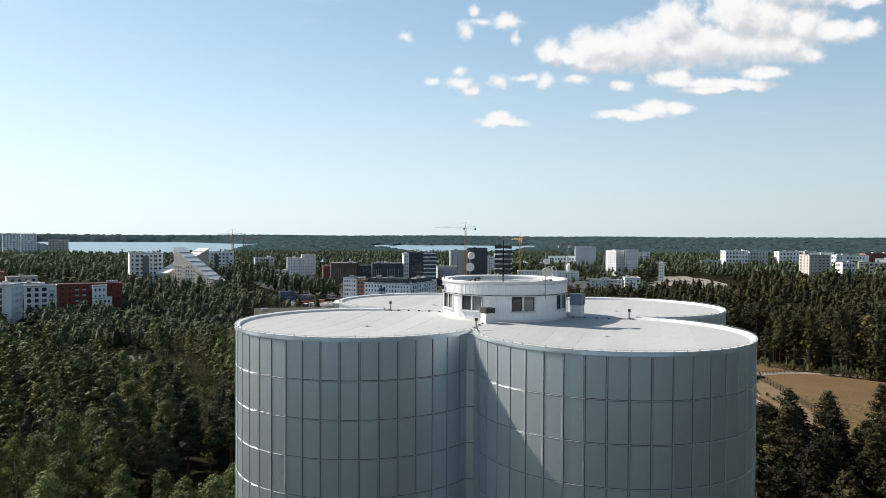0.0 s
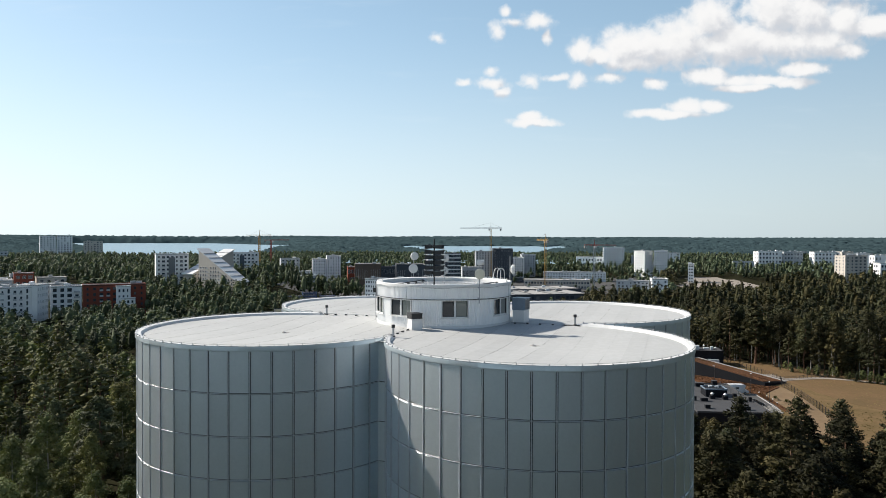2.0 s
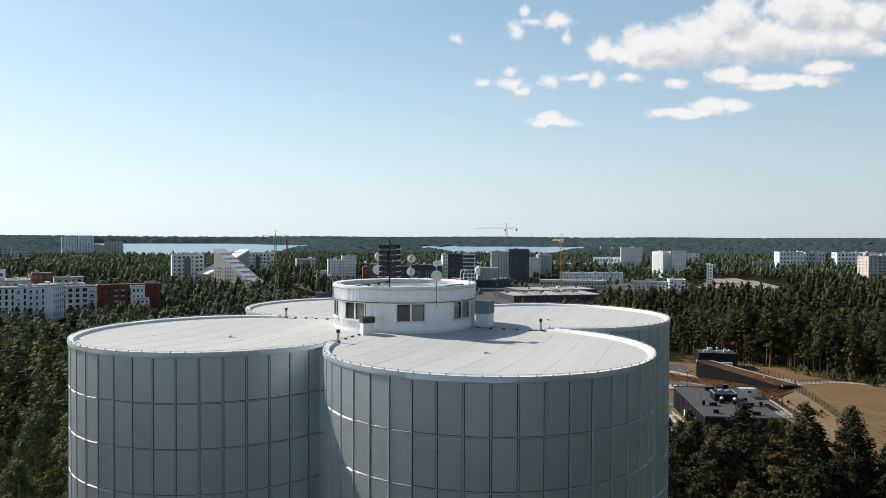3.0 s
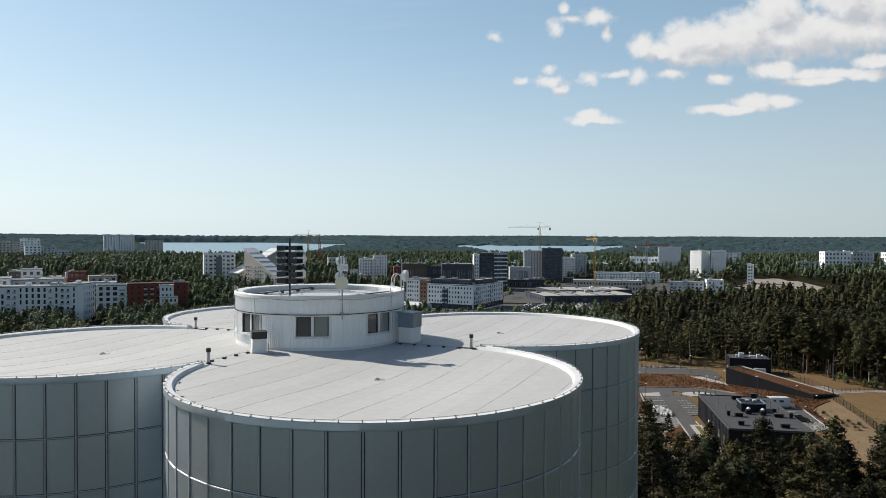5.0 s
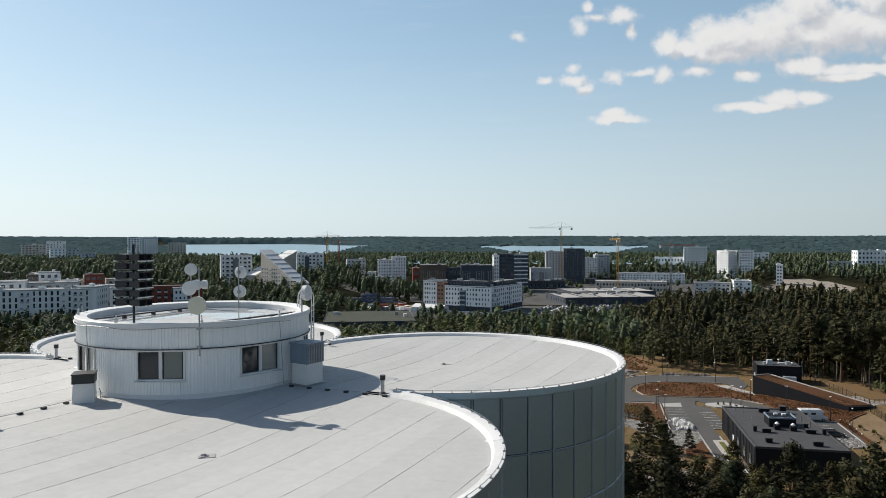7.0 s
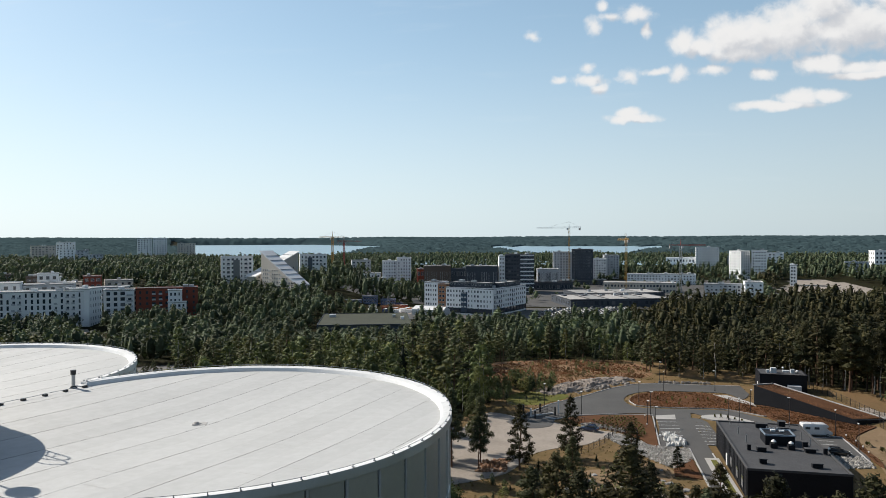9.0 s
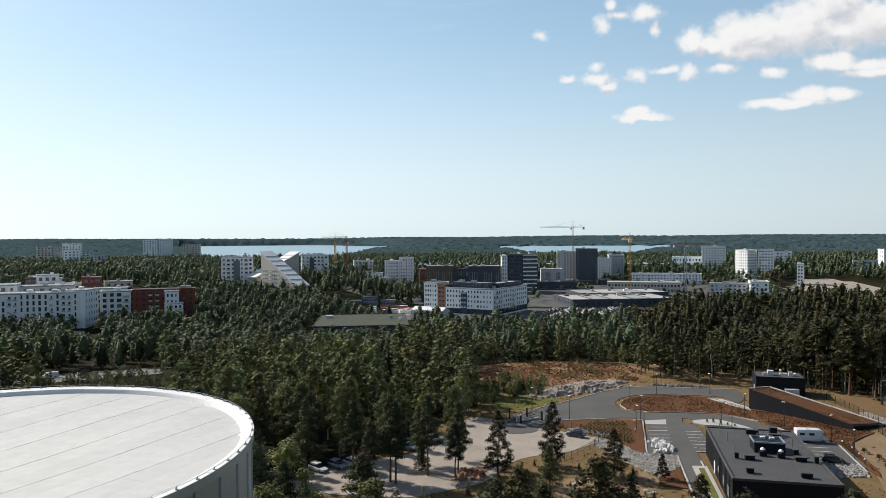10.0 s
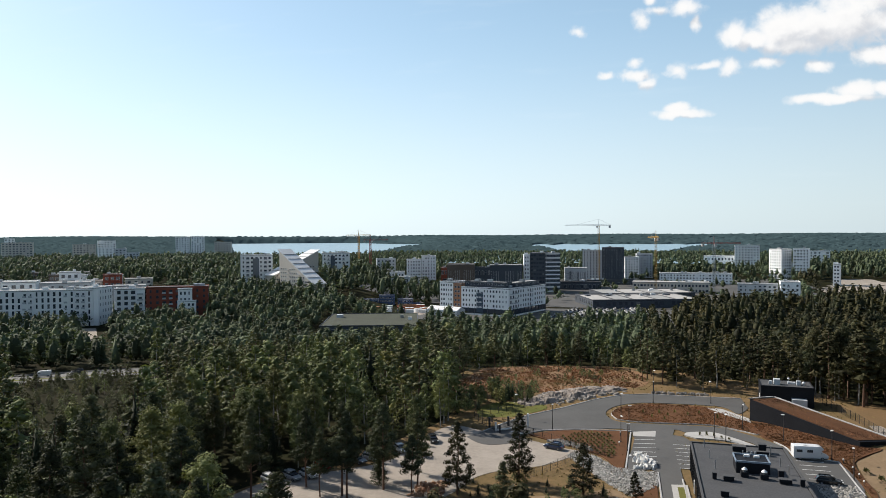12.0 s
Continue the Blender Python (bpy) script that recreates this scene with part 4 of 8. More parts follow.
cable_tray("black cable tray on feet across the wet roof", (2.7, 57.4), (4.6, 63.9))
cable_tray("black cable tray on feet across the wet roof", (8.2, 56.2), (10.6, 61.6))
cable = Geo()
pts = [((PR + 0.17) * math.cos(a), (PR + 0.17) * math.sin(a), 38.5 + 0.04 * math.sin(a * 9)) for a in [radians(-170 + 4 * i) for i in range(40)]]
part("edge_cable", cable.path(pts, 0.014, 5), M["grey_metal"], room)
for a in (-168, -118, -22, 12):
    a = radians(a)
    part("down_cable", Geo().path([((PR + 0.19) * math.cos(a + 0.004 * k), (PR + 0.19) * math.sin(a + 0.004 * k), 38.55 - 0.25 * k) for k in range(12)], 0.012, 5), M["grey_metal"], room)
for a in (-150, -100, -60, -20, 40):
    a = radians(a)
    b = part("lightning_clip", Geo().box((PR + 0.0, 0, PT + 0.05), (0.1, 0.1, 0.1)).tube((PR, 0, PT + 0.08), (PR, 0, PT + 0.28), 0.03, n=6), M["dish"], room)
    b.matrix_basis = pose(0, 0, 0, 0, 0, math.degrees(a))

# ---- town ----
FOOTPRINTS = []


def window_mesh(w, h, mats):
    """A window for a far facade in one piece: frame with a set-back pane (local y = 0 is the wall, out is -y)."""
    g = Geo()
    x, b = w / 2, 0.11
    rings = [(x, 0.0, h, 0.0), (x, 0.0, h, -0.12), (x - b, b, h - b, -0.12), (x - b, b, h - b, -0.03)]
    vs = [p for rx, z0, z1, y in rings for p in ((-rx, y, z0), (rx, y, z0), (rx, y, z1), (-rx, y, z1))]
    g.add(vs, [(4 * k + i, 4 * k + (i + 1) % 4, 4 * k + 4 + (i + 1) % 4, 4 * k + 4 + i) for k in range(3) for i in range(4)])
    g.add([], [])
    g.f.append((12, 13, 14, 15))
    g.mi.append(1)
    return g.mesh("window", mats)


def balcony_mesh(w, h, mats):
    """A balcony tray: slab and upstand front folded from one piece."""
    prof = [(0, -0.15), (-1.5, -0.15), (-1.5, 0.95), (-1.42, 0.95), (-1.42, 0.02), (0, 0.02)]
    n = len(prof)
    x = w / 2 + 0.2
    g = Geo().add([(-x, y, z) for y, z in prof] + [(x, y, z) for y, z in prof], [tuple(range(n)), tuple(range(n, 2 * n))[::-1]] + [(i, n + i, n + (i + 1) % n, (i + 1) % n) for i in range(n)])
    return g.mesh("balcony", mats)


def facade(b, mesh, x0, x1, n, z0, floors, storey, m, skip=None, name="window"):
    """Rows of windows along one side of a building; m carries the side's own axes."""
    pick = random.Random(n * 31 + floors * 7 + int(x1 * 10))
    widths = [pick.choice((0.62, 0.8, 1.0, 1.0, 1.2)) if n > 2 and name == "window" else 1.0 for _ in range(n)]
    for f in range(floors):
        for i in range(n):
            if skip and skip(i, f) or (name == "window" and n > 3 and pick.random() < 0.07):
                continue
            ob = new(name, mesh)
            ob.parent = b
            ob.matrix_basis = m @ pose(x0 + (x1 - x0) * (i + 0.5) / n, 0, z0 + storey * f) @ Matrix.Diagonal((widths[i], 1, 1, 1))


def building(name, label, p0, p1, depth, base, top, wall, floors, bays, win=(1.6, 1.5), glass="far_glass", frame="wall_grey", roof="flat_roof", side_bays=3,
             balcony=None, category="apartment building", group="", ground_floor=None, plant=True, bands=None, skip=None, bay=None):
    """A flat-roofed block whose front runs from p0 to p1; it reaches back by depth."""
    p0, p1 = Vector(p0), Vector(p1)
    L = (p1 - p0).length
    rz = math.degrees(math.atan2(p1.y - p0.y, p1.x - p0.x))
    b = thing(name, label, category, group, pose(p0.x, p0.y, base, 0, 0, rz))
    H = top - base
    body = Geo().box((L / 2, depth / 2, (H - 1) / 2 - 0.5), (L, depth, H + 1 - 0.4))
    part("wall", body, M[wall], b)
    part("roof", Geo().box((L / 2, depth / 2, H - 0.35), (L + 0.35, depth + 0.35, 0.3)).box((L / 2, depth / 2, H - 0.15), (L - 0.5, depth - 0.5, 0.16)), M[roof], b)
    par = Geo()
    for c, s in (((L / 2, -0.05, H - 0.05), (L + 0.3, 0.3, 0.5)), ((L / 2, depth + 0.05, H - 0.05), (L + 0.3, 0.3, 0.5)), ((-0.05, depth / 2, H - 0.05), (0.3, depth - 0.1, 0.49)), ((L + 0.05, depth / 2, H - 0.05), (0.3, depth - 0.1, 0.49))):
        par.box(c, s)
    part("parapet", par, M[wall], b)
    if plant:
        rng = random.Random(int(p0.x * 7 + p0.y))
        for _ in range(max(1, int(L / 14))):
            x, y = rng.uniform(2, max(2.5, L - 3)), rng.uniform(0.3, 0.7) * depth
            part("roof_unit", Geo().box((x, y, H + 0.75), (rng.uniform(1.5, 4), rng.uniform(1.5, 3), 1.7)), M[rng.choice(("wall_grey", "grey_metal", "wall_white"))], b)
    start = ground_floor or 1.0
    storey = (H - start - 0.9) / floors
    wide = win[0] if win[0] < 1.2 else max(win[0], 0.48 * (L - 1.2) / bays)
    wm = window_mesh(wide, min(max(win[1], 0.5 * storey), storey * 0.75), [M[frame], M[glass]])
    front, right, left = pose(0, 0, 0), pose(L, 0, 0, 0, 0, 90), pose(0, depth, 0, 0, 0, -90)
    facade(b, wm, 0.6, L - 0.6, bays, start + 0.25 * storey, floors, storey, front, lambda i, f: (balcony and i in balcony) or (skip and skip(i, f)))
    if balcony:
        tall = window_mesh(win[0] * 1.2, min(2.1, storey * 0.8), [M["wall_dark"], M[glass]])
        tray = balcony_mesh(win[0] * 1.2, 1.0, [M["wall_grey"]])
        facade(b, tall, 0.6, L - 0.6, bays, start + 0.12 * storey, floors, storey, front, lambda i, f: i not in balcony)
        facade(b, tray, 0.6, L - 0.6, bays, start + 0.12 * storey, floors, storey, front, lambda i, f: i not in balcony, "balcony")
    if side_bays:
        facade(b, wm, 0.6, depth - 0.6, side_bays, start + 0.25 * storey, floors, storey, right if p0.x < 30 else left)
    if ground_floor:
        part("shopfront", Geo().box((L / 2, -0.05, start / 2 - 0.1), (L - 1.0, 0.12, start - 0.5)), M[glass], b)
        n = max(3, int(L / 5))
        for i in range(n + 1):
            part("pillar", Geo().box((0.5 + (L - 1) * i / n, -0.2, start / 2), (0.4, 0.4, start)), M["wall_dark"], b)
    if bay:
        part("glazed_bay", Geo().box((L * sum(bay) / 2, -0.12, (H - 2) / 2), (L * (bay[1] - bay[0]), 0.3, H - 4)), M["slate_glass"], b, "dark blue glazed bay")
    if bands:
        for f in range(floors + 1):
            part("band", Geo().box((L / 2, -0.06, start + storey * f), (L + 0.05, 0.14, bands)), M["wall_white"], b)
    n = (p1 - p0).normalized()
    FOOTPRINTS.append((p0.x, p0.y, n.x, n.y, L, depth))
    return b


# red and white block of flats with its long pale wing
building("apartment_block", "long pale grey block of flats with dark tall windows", (-322, 396), (-262, 424), 14, -13, 11.2, "wall_white", 6, 20, (1.15, 2.6), frame="wall_dark", balcony=(1, 3, 8, 9, 15, 17, 18), side_bays=4)
building("apartment_block", "narrow white gable end of a block of flats", (-259, 425), (-262, 441), 12, -13, 12.4, "wall_white", 6, 5, (1.0, 1.8), side_bays=3)
building("apartment_block", "white and grey block of flats with a dark roof edge", (-261.5, 442), (-246, 451), 13, -13, 10.2, "wall_white", 6, 4, (2.6, 2.2), frame="wall_dark", roof="felt", balcony=(3,), side_bays=3)
building("apartment_block", "red brick block of flats with dark balconies", (-245.4, 451.6), (-213, 471), 13, -13, 10.6, "wall_red", 6, 9, (1.5, 1.5), roof="felt", balcony=(2, 3), side_bays=3, frame="wall_dark")
building("stair_bay", "white stair bay on the red brick flats", (-226.3, 457.5), (-219, 462), 3, -13, 9.6, "wall_white", 5, 3, (1.0, 2.0), side_bays=1, plant=False, category="building bay")
building("stair_bay", "low white bay beside the red brick flats", (-224, 453.5), (-214.5, 459.5), 3.5, -13, 2.0, "wall_white", 4, 4, (1.2, 1.8), side_bays=1, plant=False, category="building bay")


def slant_house(name, label, p0, p1, depth, base, z_a, z_b, face):
    """A block of flats whose roof is one long slope from z_a at p0 to z_b at p1."""
    p0, p1 = Vector(p0), Vector(p1)
    L = (p1 - p0).length
    rz = math.degrees(math.atan2(p1.y - p0.y, p1.x - p0.x))
    b = thing(name, label, "apartment building", "crossed slanting blocks of flats", pose(p0.x, p0.y, base, 0, 0, rz))
    a, c = z_a - base, z_b - base
    g = Geo()
    g.add([(0, 0, -1), (L, 0, -1), (L, 0, c), (0, 0, a), (0, depth, -1), (L, depth, -1), (L, depth, c), (0, depth, a)],
          [(0, 1, 2, 3), (5, 4, 7, 6), (1, 5, 6, 2), (4, 0, 3, 7), (3, 2, 6, 7)])
    part("wall", g, M[face], b)
    e = 0.6
    s = (c - a) / L
    r = Geo().add([(-1.5, -e, a + 0.1 - 1.5 * s), (L + 1.5, -e, c + 0.1 + 1.5 * s), (L + 1.5, depth + e, c + 0.1 + 1.5 * s), (-1.5, depth + e, a + 0.1 - 1.5 * s),
                   (-1.5, -e, a + 0.9 - 1.5 * s), (L + 1.5, -e, c + 0.9 + 1.5 * s), (L + 1.5, depth + e, c + 0.9 + 1.5 * s), (-1.5, depth + e, a + 0.9 - 1.5 * s)],
                  [(3, 2, 1, 0), (4, 5, 6, 7), (0, 1, 5, 4), (1, 2, 6, 5), (2, 3, 7, 6), (3, 0, 4, 7)])
    part("roof", r, M["white_roof"], b, "white sloping metal roof")
    for k in range(1, 7):
        x = L * k / 7
        part("roof_rib", Geo().box((x, depth / 2, a + s * x + 1.0), (0.35, depth + 0.8, 0.45)), M["flat_roof"], b)
    wm = window_mesh(1.8, 1.6, [M["wall_white"], M["far_glass"]])
    bm_ = balcony_mesh(2.0, 1.0, [M["wall_grey"]])
    n = int(L / 3.4)
    for f in range(9):
        for i in range(n):
            x, z = 1.2 + (L - 2.4) * (i + 0.5) / n, 1.4 + 3.2 * f
            if z + 2.2 < a + s * x:
                ob = new("balcony" if i % 5 == 3 else "window", bm_ if i % 5 == 3 else wm)
                ob.parent, ob.matrix_basis = b, pose(x, 0, z)
        for i in range(4):
            z = 1.4 + 3.2 * f
            if z + 2.2 < max(a, c):
                ob = new("window", wm)
                ob.parent = b
                ob.matrix_basis = (pose(0, depth, 0, 0, 0, -90) if a > c else pose(L, 0, 0, 0, 0, 90)) @ pose(depth * (i + 0.5) / 4, 0, z)
    n = (p1 - p0).normalized()
    FOOTPRINTS.append((p0.x, p0.y, n.x, n.y, L, depth))
    return b


slant_house("slanting_apartment_block", "white block of flats with one long sloping roof to the ground", (-230, 604.9), (-188.6, 580.5), 12, -12, 30.6, 5.0, "wall_beige")
slant_house("slanting_apartment_block", "white block of flats with a roof sloping the other way", (-236.3, 608.5), (-217, 655.5), 12, -12, 9.8, 29.6, "wall_beige")
building("apartment_block", "white nine-storey block of flats with glazed balconies", (-272, 614), (-248, 627), 15, -8, 27, "wall_white", 9, 7, (2.0, 1.9), balcony=(1, 5), side_bays=4, bay=(0.38, 0.58))
building("apartment_block", "white nine-storey block of flats with balconies", (-241, 719), (-216, 730), 15, -8, 26.4, "wall_white", 9, 7, (2.0, 1.9), balcony=(1, 5), side_bays=4, bay=(0.30, 0.46))
building("apartment_block", "grey block of flats among the trees", (-214, 806), (-194, 814), 12, -6, 18, "wall_grey", 6, 5, side_bays=3)
building("apartment_block", "white stepped block of flats", (-173, 787), (-158, 791), 14, -8, 18, "wall_white", 7, 5, side_bays=3)
building("apartment_block", "white tall block of flats beside a stepped one", (-158, 793), (-143, 797), 14, -8, 21.5, "wall_white", 8, 5, side_bays=3)
building("school_hall", "brown hall clad in upright slats", (-117, 741), (-90, 746), 20, -8, 14.6, "wall_brown", 1, 12, (0.5, 9.0), side_bays=6, category="hall", frame="wall_beige")
building("school_hall", "dark hall clad in upright pale slats", (-72, 730), (-41, 735), 20, -8, 14.8, "wall_dark", 1, 13, (0.5, 9.0), side_bays=6, category="hall", frame="wall_grey")
building("school_hall", "low red brick hall", (-128, 760), (-120, 762), 14, -8, 10.5, "wall_red", 2, 6, side_bays=3, category="hall")
building("school_hall", "low dark link building with a felt roof", (-91, 748), (-71, 751), 16, -8, 11.5, "wall_dark", 2, 6, side_bays=3, category="hall", roof="felt")

# pale perimeter block in front of the town centre
building("office_block", "white six-storey street block over dark shopfronts", (-77.5, 556.5), (-66.7, 552.4), 16, -12, 9.8, "wall_white", 5, 5, (1.15, 1.4), ground_floor=4.0, roof="felt", frame="wall_grey")
building("stair_bay", "orange-clad stair bay between white street fronts", (-66.4, 552.6), (-60.4, 550.3), 14, -12, 8.6, "wall_orange", 5, 2, (1.8, 1.6), ground_floor=4.0, plant=False, category="building bay")
building("office_block", "white five-storey street block over dark shopfronts", (-60, 549.8), (-24, 536), 18, -12, 6.6, "wall_white", 4, 15, (1.15, 1.4), ground_floor=4.2, roof="felt", balcony=(5, 6), side_bays=0, frame="wall_grey", bay=(0.333, 0.467))
building("office_block", "white end of a street block with dark corner balconies", (-23.6, 536.1), (-4, 587), 17, -12, 6.4, "wall_white", 4, 15, (1.19, 1.4), ground_floor=4.2, roof="felt", balcony=(0, 1, 2, 8), side_bays=0, frame="wall_dark")
building("penthouse", "dark set-back roof storey", (-58, 553.5), (-27, 541.6), 9, 6.7, 10.2, "wall_dark", 1, 11, (1.8, 1.6), side_bays=2, category="roof storey", plant=True)
building("penthouse", "dark set-back roof storey", (-21, 548), (-8, 582), 9, 6.5, 9.6, "wall_dark", 1, 9, (1.8, 1.6), side_bays=2, category="roof storey", plant=True)
building("office_tower", "dark glass office tower with white framed bays", (-35, 745), (-20, 745), 22, -12, 26.2, "wall_dark", 10, 5, (2.4, 2.0), side_bays=5, category="office tower", frame="wall_dark")
building("office_tower", "stacked white bays of a glass office tower", (-19.6, 744), (-6, 748), 22, -12, 26.0, "wall_dark", 9, 4, (2.6, 2.0), side_bays=5, category="office tower", bands=1.1)
building("office_tower", "slim white flank of an office tower", (-40.5, 742.6), (-34.8, 743.6), 12, -12, 24.4, "wall_white", 9, 2, (1.1, 1.4), side_bays=0, category="office tower")
building("parking_house", "grey hall clad in upright pale fins", (-5, 795), (17, 797), 20, -12, 9.3, "wall_grey", 1, 18, (0.78, 12.0), side_bays=6, category="hall", frame="wall_white", glass="far_glass")
building("apartment_tower", "pale unfinished tower block", (10, 858), (31, 859), 20, -12, 26.3, "wall_grey", 12, 6, (1.4, 1.9), side_bays=5, category="tower block")
building("apartment_tower", "dark slate tower block with pale window strips", (31.4, 857), (55, 858), 22, -12, 29.4, "wall_dark", 12, 8, (1.5, 1.5), side_bays=5, category="tower block", frame="wall_grey")
building("podium", "low dark shop storey with wide glazing", (-10, 776), (32, 780), 12, -13, -3.6, "wall_dark", 1, 10, (2.6, 3.0), side_bays=0, category="shop", roof="felt")
building("podium", "dark shopping podium under construction", (8, 836), (66, 838), 16, -13, -5.5, "wall_dark", 1, 12, (2.5, 2.0), side_bays=3, category="building site", roof="felt")
building("apartment_tower", "pale tower block with balconies", (56, 908), (72, 909), 16, -12, 17.3, "wall_white", 9, 5, side_bays=4, category="tower block")
building("apartment_tower", "pale grey tower block", (70, 926), (88, 927), 18, -12, 21, "wall_grey", 10, 5, side_bays=4, balcony=(2,), category="tower block")
building("apartment_block", "long low white block of flats", (92, 856), (165, 850), 14, -12, 1.8, "wall_white", 4, 22, side_bays=4)
building("building_site_frame", "unfinished concrete ground floor of a building site", (62, 760), (131, 755), 20, -13, -2.0, "wall_beige", 2, 22, (2.0, 2.2), side_bays=6, category="building site", roof="concrete")
building("shopping_hall", "flat dark shopping hall with a pale roof", (30, 604), (110, 628), 58, -13, -6.4, "wall_dark", 1, 18, (3.2, 3.0), side_bays=8, category="shop", frame="wall_dark", roof="felt")
hall = [o for o in scene.objects if o.name.startswith("shopping_hall")][0]
for i in range(5):
    part("roof_field", Geo().box((8.5 + 16.4 * i, 26, 6.5), (15.0 - 2.4 * (i % 2), 42, 0.16)), M["flat_roof" if i % 2 else "concrete"], hall, "pale roofing field")
    part("roof_light", Geo().box((6.0 + 16.4 * i, 40, 7.0), (3.2, 8.0, 0.9)), M["wall_dark"], hall, "dark raised roof light")
wing = building("shopping_hall", "rear wing of a flat dark shopping hall", (36, 668), (112, 690), 46, -13, -6.2, "wall_dark", 1, 6, (3.2, 3.0), side_bays=0, category="shop", frame="wall_dark", roof="felt")
for i in range(4):
    part("roof_field", Geo().box((9.6 + 19.6 * i, 22, 6.75), (16.6 + 1.4 * (i % 2), 38, 0.16)), M["concrete" if i % 2 else "flat_roof"], wing, "pale roofing field")
building("white_hall", "hall with a bright white roof", (159, 1054), (197, 1049), 24, -6, 14.6, "wall_white", 3, 9, side_bays=4, category="hall", roof="white_roof")
building("apartment_tower", "white ten-storey tower block in light blue-grey", (194, 1028), (223, 1024), 20, -6, 29.3, "wall_white", 10, 8, (2.0, 1.5), side_bays=5, category="tower block")
building("apartment_tower", "bright white ten-storey tower block", (226, 916), (238, 924), 18, -8, 26.3, "wall_white", 10, 4, (1.7, 1.4), side_bays=5, category="tower block")
building("apartment_tower", "bright white ten-storey tower block wing", (238, 917), (254, 913), 20, -8, 27, "wall_white", 10, 5, (1.7, 1.4), side_bays=5, category="tower block")
building("apartment_block", "low white block of flats behind the wood", (146, 693), (176, 687), 12, -12, 1.6, "wall_grey", 4, 8, side_bays=3, balcony=(4, 5))
building("apartment_block", "low white block of flats with stair bays", (176, 676), (190, 674), 22, -12, 4.2, "wall_white", 4, 4, side_bays=6, balcony=(1,))
building("flat_hall", "low hall with a wide mossy flat roof", (-109, 414.5), (-58, 429), 60, -12.5, -6.0, "wall_dark", 1, 12, (3.0, 1.5), side_bays=5, category="hall", roof="moss_felt")
for i, (x, y, n) in enumerate(((-159, 578, 2), (-147, 583, 2), (-135, 588, 3), (-121, 592, 2))):
    building("site_cabin", "stacked blue site cabins with white window bands", (x, y), (x + 11.5, y + 3.6), 6, -13, -13 + 3.0 * n, "wall_blue", n, 5, (1.6, 1.2), side_bays=2, plant=False, category="site cabin", group="cabins on the building site")


for a, b, top, dep, wall, n in (((402, 1000), (436, 1004), 25.2, 14, "wall_white", 6), ((440, 1008), (468, 1012), 24.4, 14, "wall_grey", 6), ((478, 1000), (513, 1002), 24.6, 14, "wall_white", 6), ((520, 1010), (536, 1010), 24.8, 14, "wall_beige", 5),
                                (((418, 802), (444, 806), 24.3, 18, "wall_beige", 9)), ((466, 820), (482, 822), 15.5, 12, "wall_white", 4), ((548, 980), (596, 984), 20.5, 16, "wall_white", 4), ((600, 1000), (640, 1002), 22.5, 14, "wall_red", 4)):
    building("apartment_block", "pale block of flats standing clear of the far wood", a, b, dep, -9, top, wall, n, max(4, int(math.dist(a, b) / 4.5)), (2.0, 1.7), side_bays=3)


def tent_hall():
    t = thing("tent_hall", "long white tent hall on the building site", "tent", at=pose(-83, 539, -12.9, 0, 0, -20))
    L, w, h = 26, 10, 4.2
    part("canvas", Geo().add([(0, 0, 0), (L, 0, 0), (L, 0, h), (0, 0, h), (0, w, 0), (L, w, 0), (L, w, h), (0, w, h), (0, w / 2, h + 2.2), (L, w / 2, h + 2.2)],
                             [(0, 1, 2, 3), (5, 4, 7, 6), (1, 5, 6, 9, 2), (4, 0, 3, 8, 7), (3, 2, 9, 8), (6, 7, 8, 9)]), M["white_roof"], t)
    for i in range(6):
        part("frame_rib", Geo().box((L * i / 5, -0.06, h / 2), (0.25, 0.2, h)), M["grey_metal"], t)


tent_hall()

# low blocks and roofs behind the long block of flats
for a, b, top, dep, wall in (((-352, 437), (-331, 452), 13.6, 18, "wall_white"), ((-338, 462), (-312, 480), 11.6, 16, "wall_grey"), ((-386, 532), (-374, 541), 15.5, 10, "wall_white"), ((-398, 534), (-388, 541), 13, 10, "wall_brown"),
                             ((-350, 509), (-340, 517), 10.2, 12, "wall_white"), ((-349, 537), (-338, 545), 13.5, 12, "wall_red"), ((-338, 549), (-322, 562), 9.4, 14, "wall_beige"), ((-480, 594), (-470, 602), 11, 12, "wall_brown"),
                             ((-376, 520), (-352, 540), 8.6, 12, "wall_beige"), ((-420, 560), (-400, 576), 10.5, 12, "wall_white"), ((-310, 500), (-292, 513), 7.5, 14, "wall_grey")):
    building("apartment_block", "low flat-roofed block of flats among the trees", a, b, dep, -8, top, wall, 4, max(3, int(math.dist(a, b) / 5)), (2.4, 1.8), side_bays=0)
building("apartment_block", "narrow pale block beyond the sandy yard", (256, 833), (262, 831), 14, -10, 13, "wall_white", 6, 2, side_bays=0)
building("apartment_block", "grey block of flats beside the white tower", (238, 1046), (256, 1042), 14, -6, 17, "wall_grey", 5, 4, side_bays=0)
building("store_building", "low white store building behind the trees", (-192, 770), (-172, 776), 12, -10, 5.4, "wall_white", 2, 6, side_bays=0, category="store")
building("store_building", "low pale store building behind the trees", (-170, 722), (-152, 728), 12, -10, 2.7, "wall_grey", 2, 5, side_bays=0, category="store")

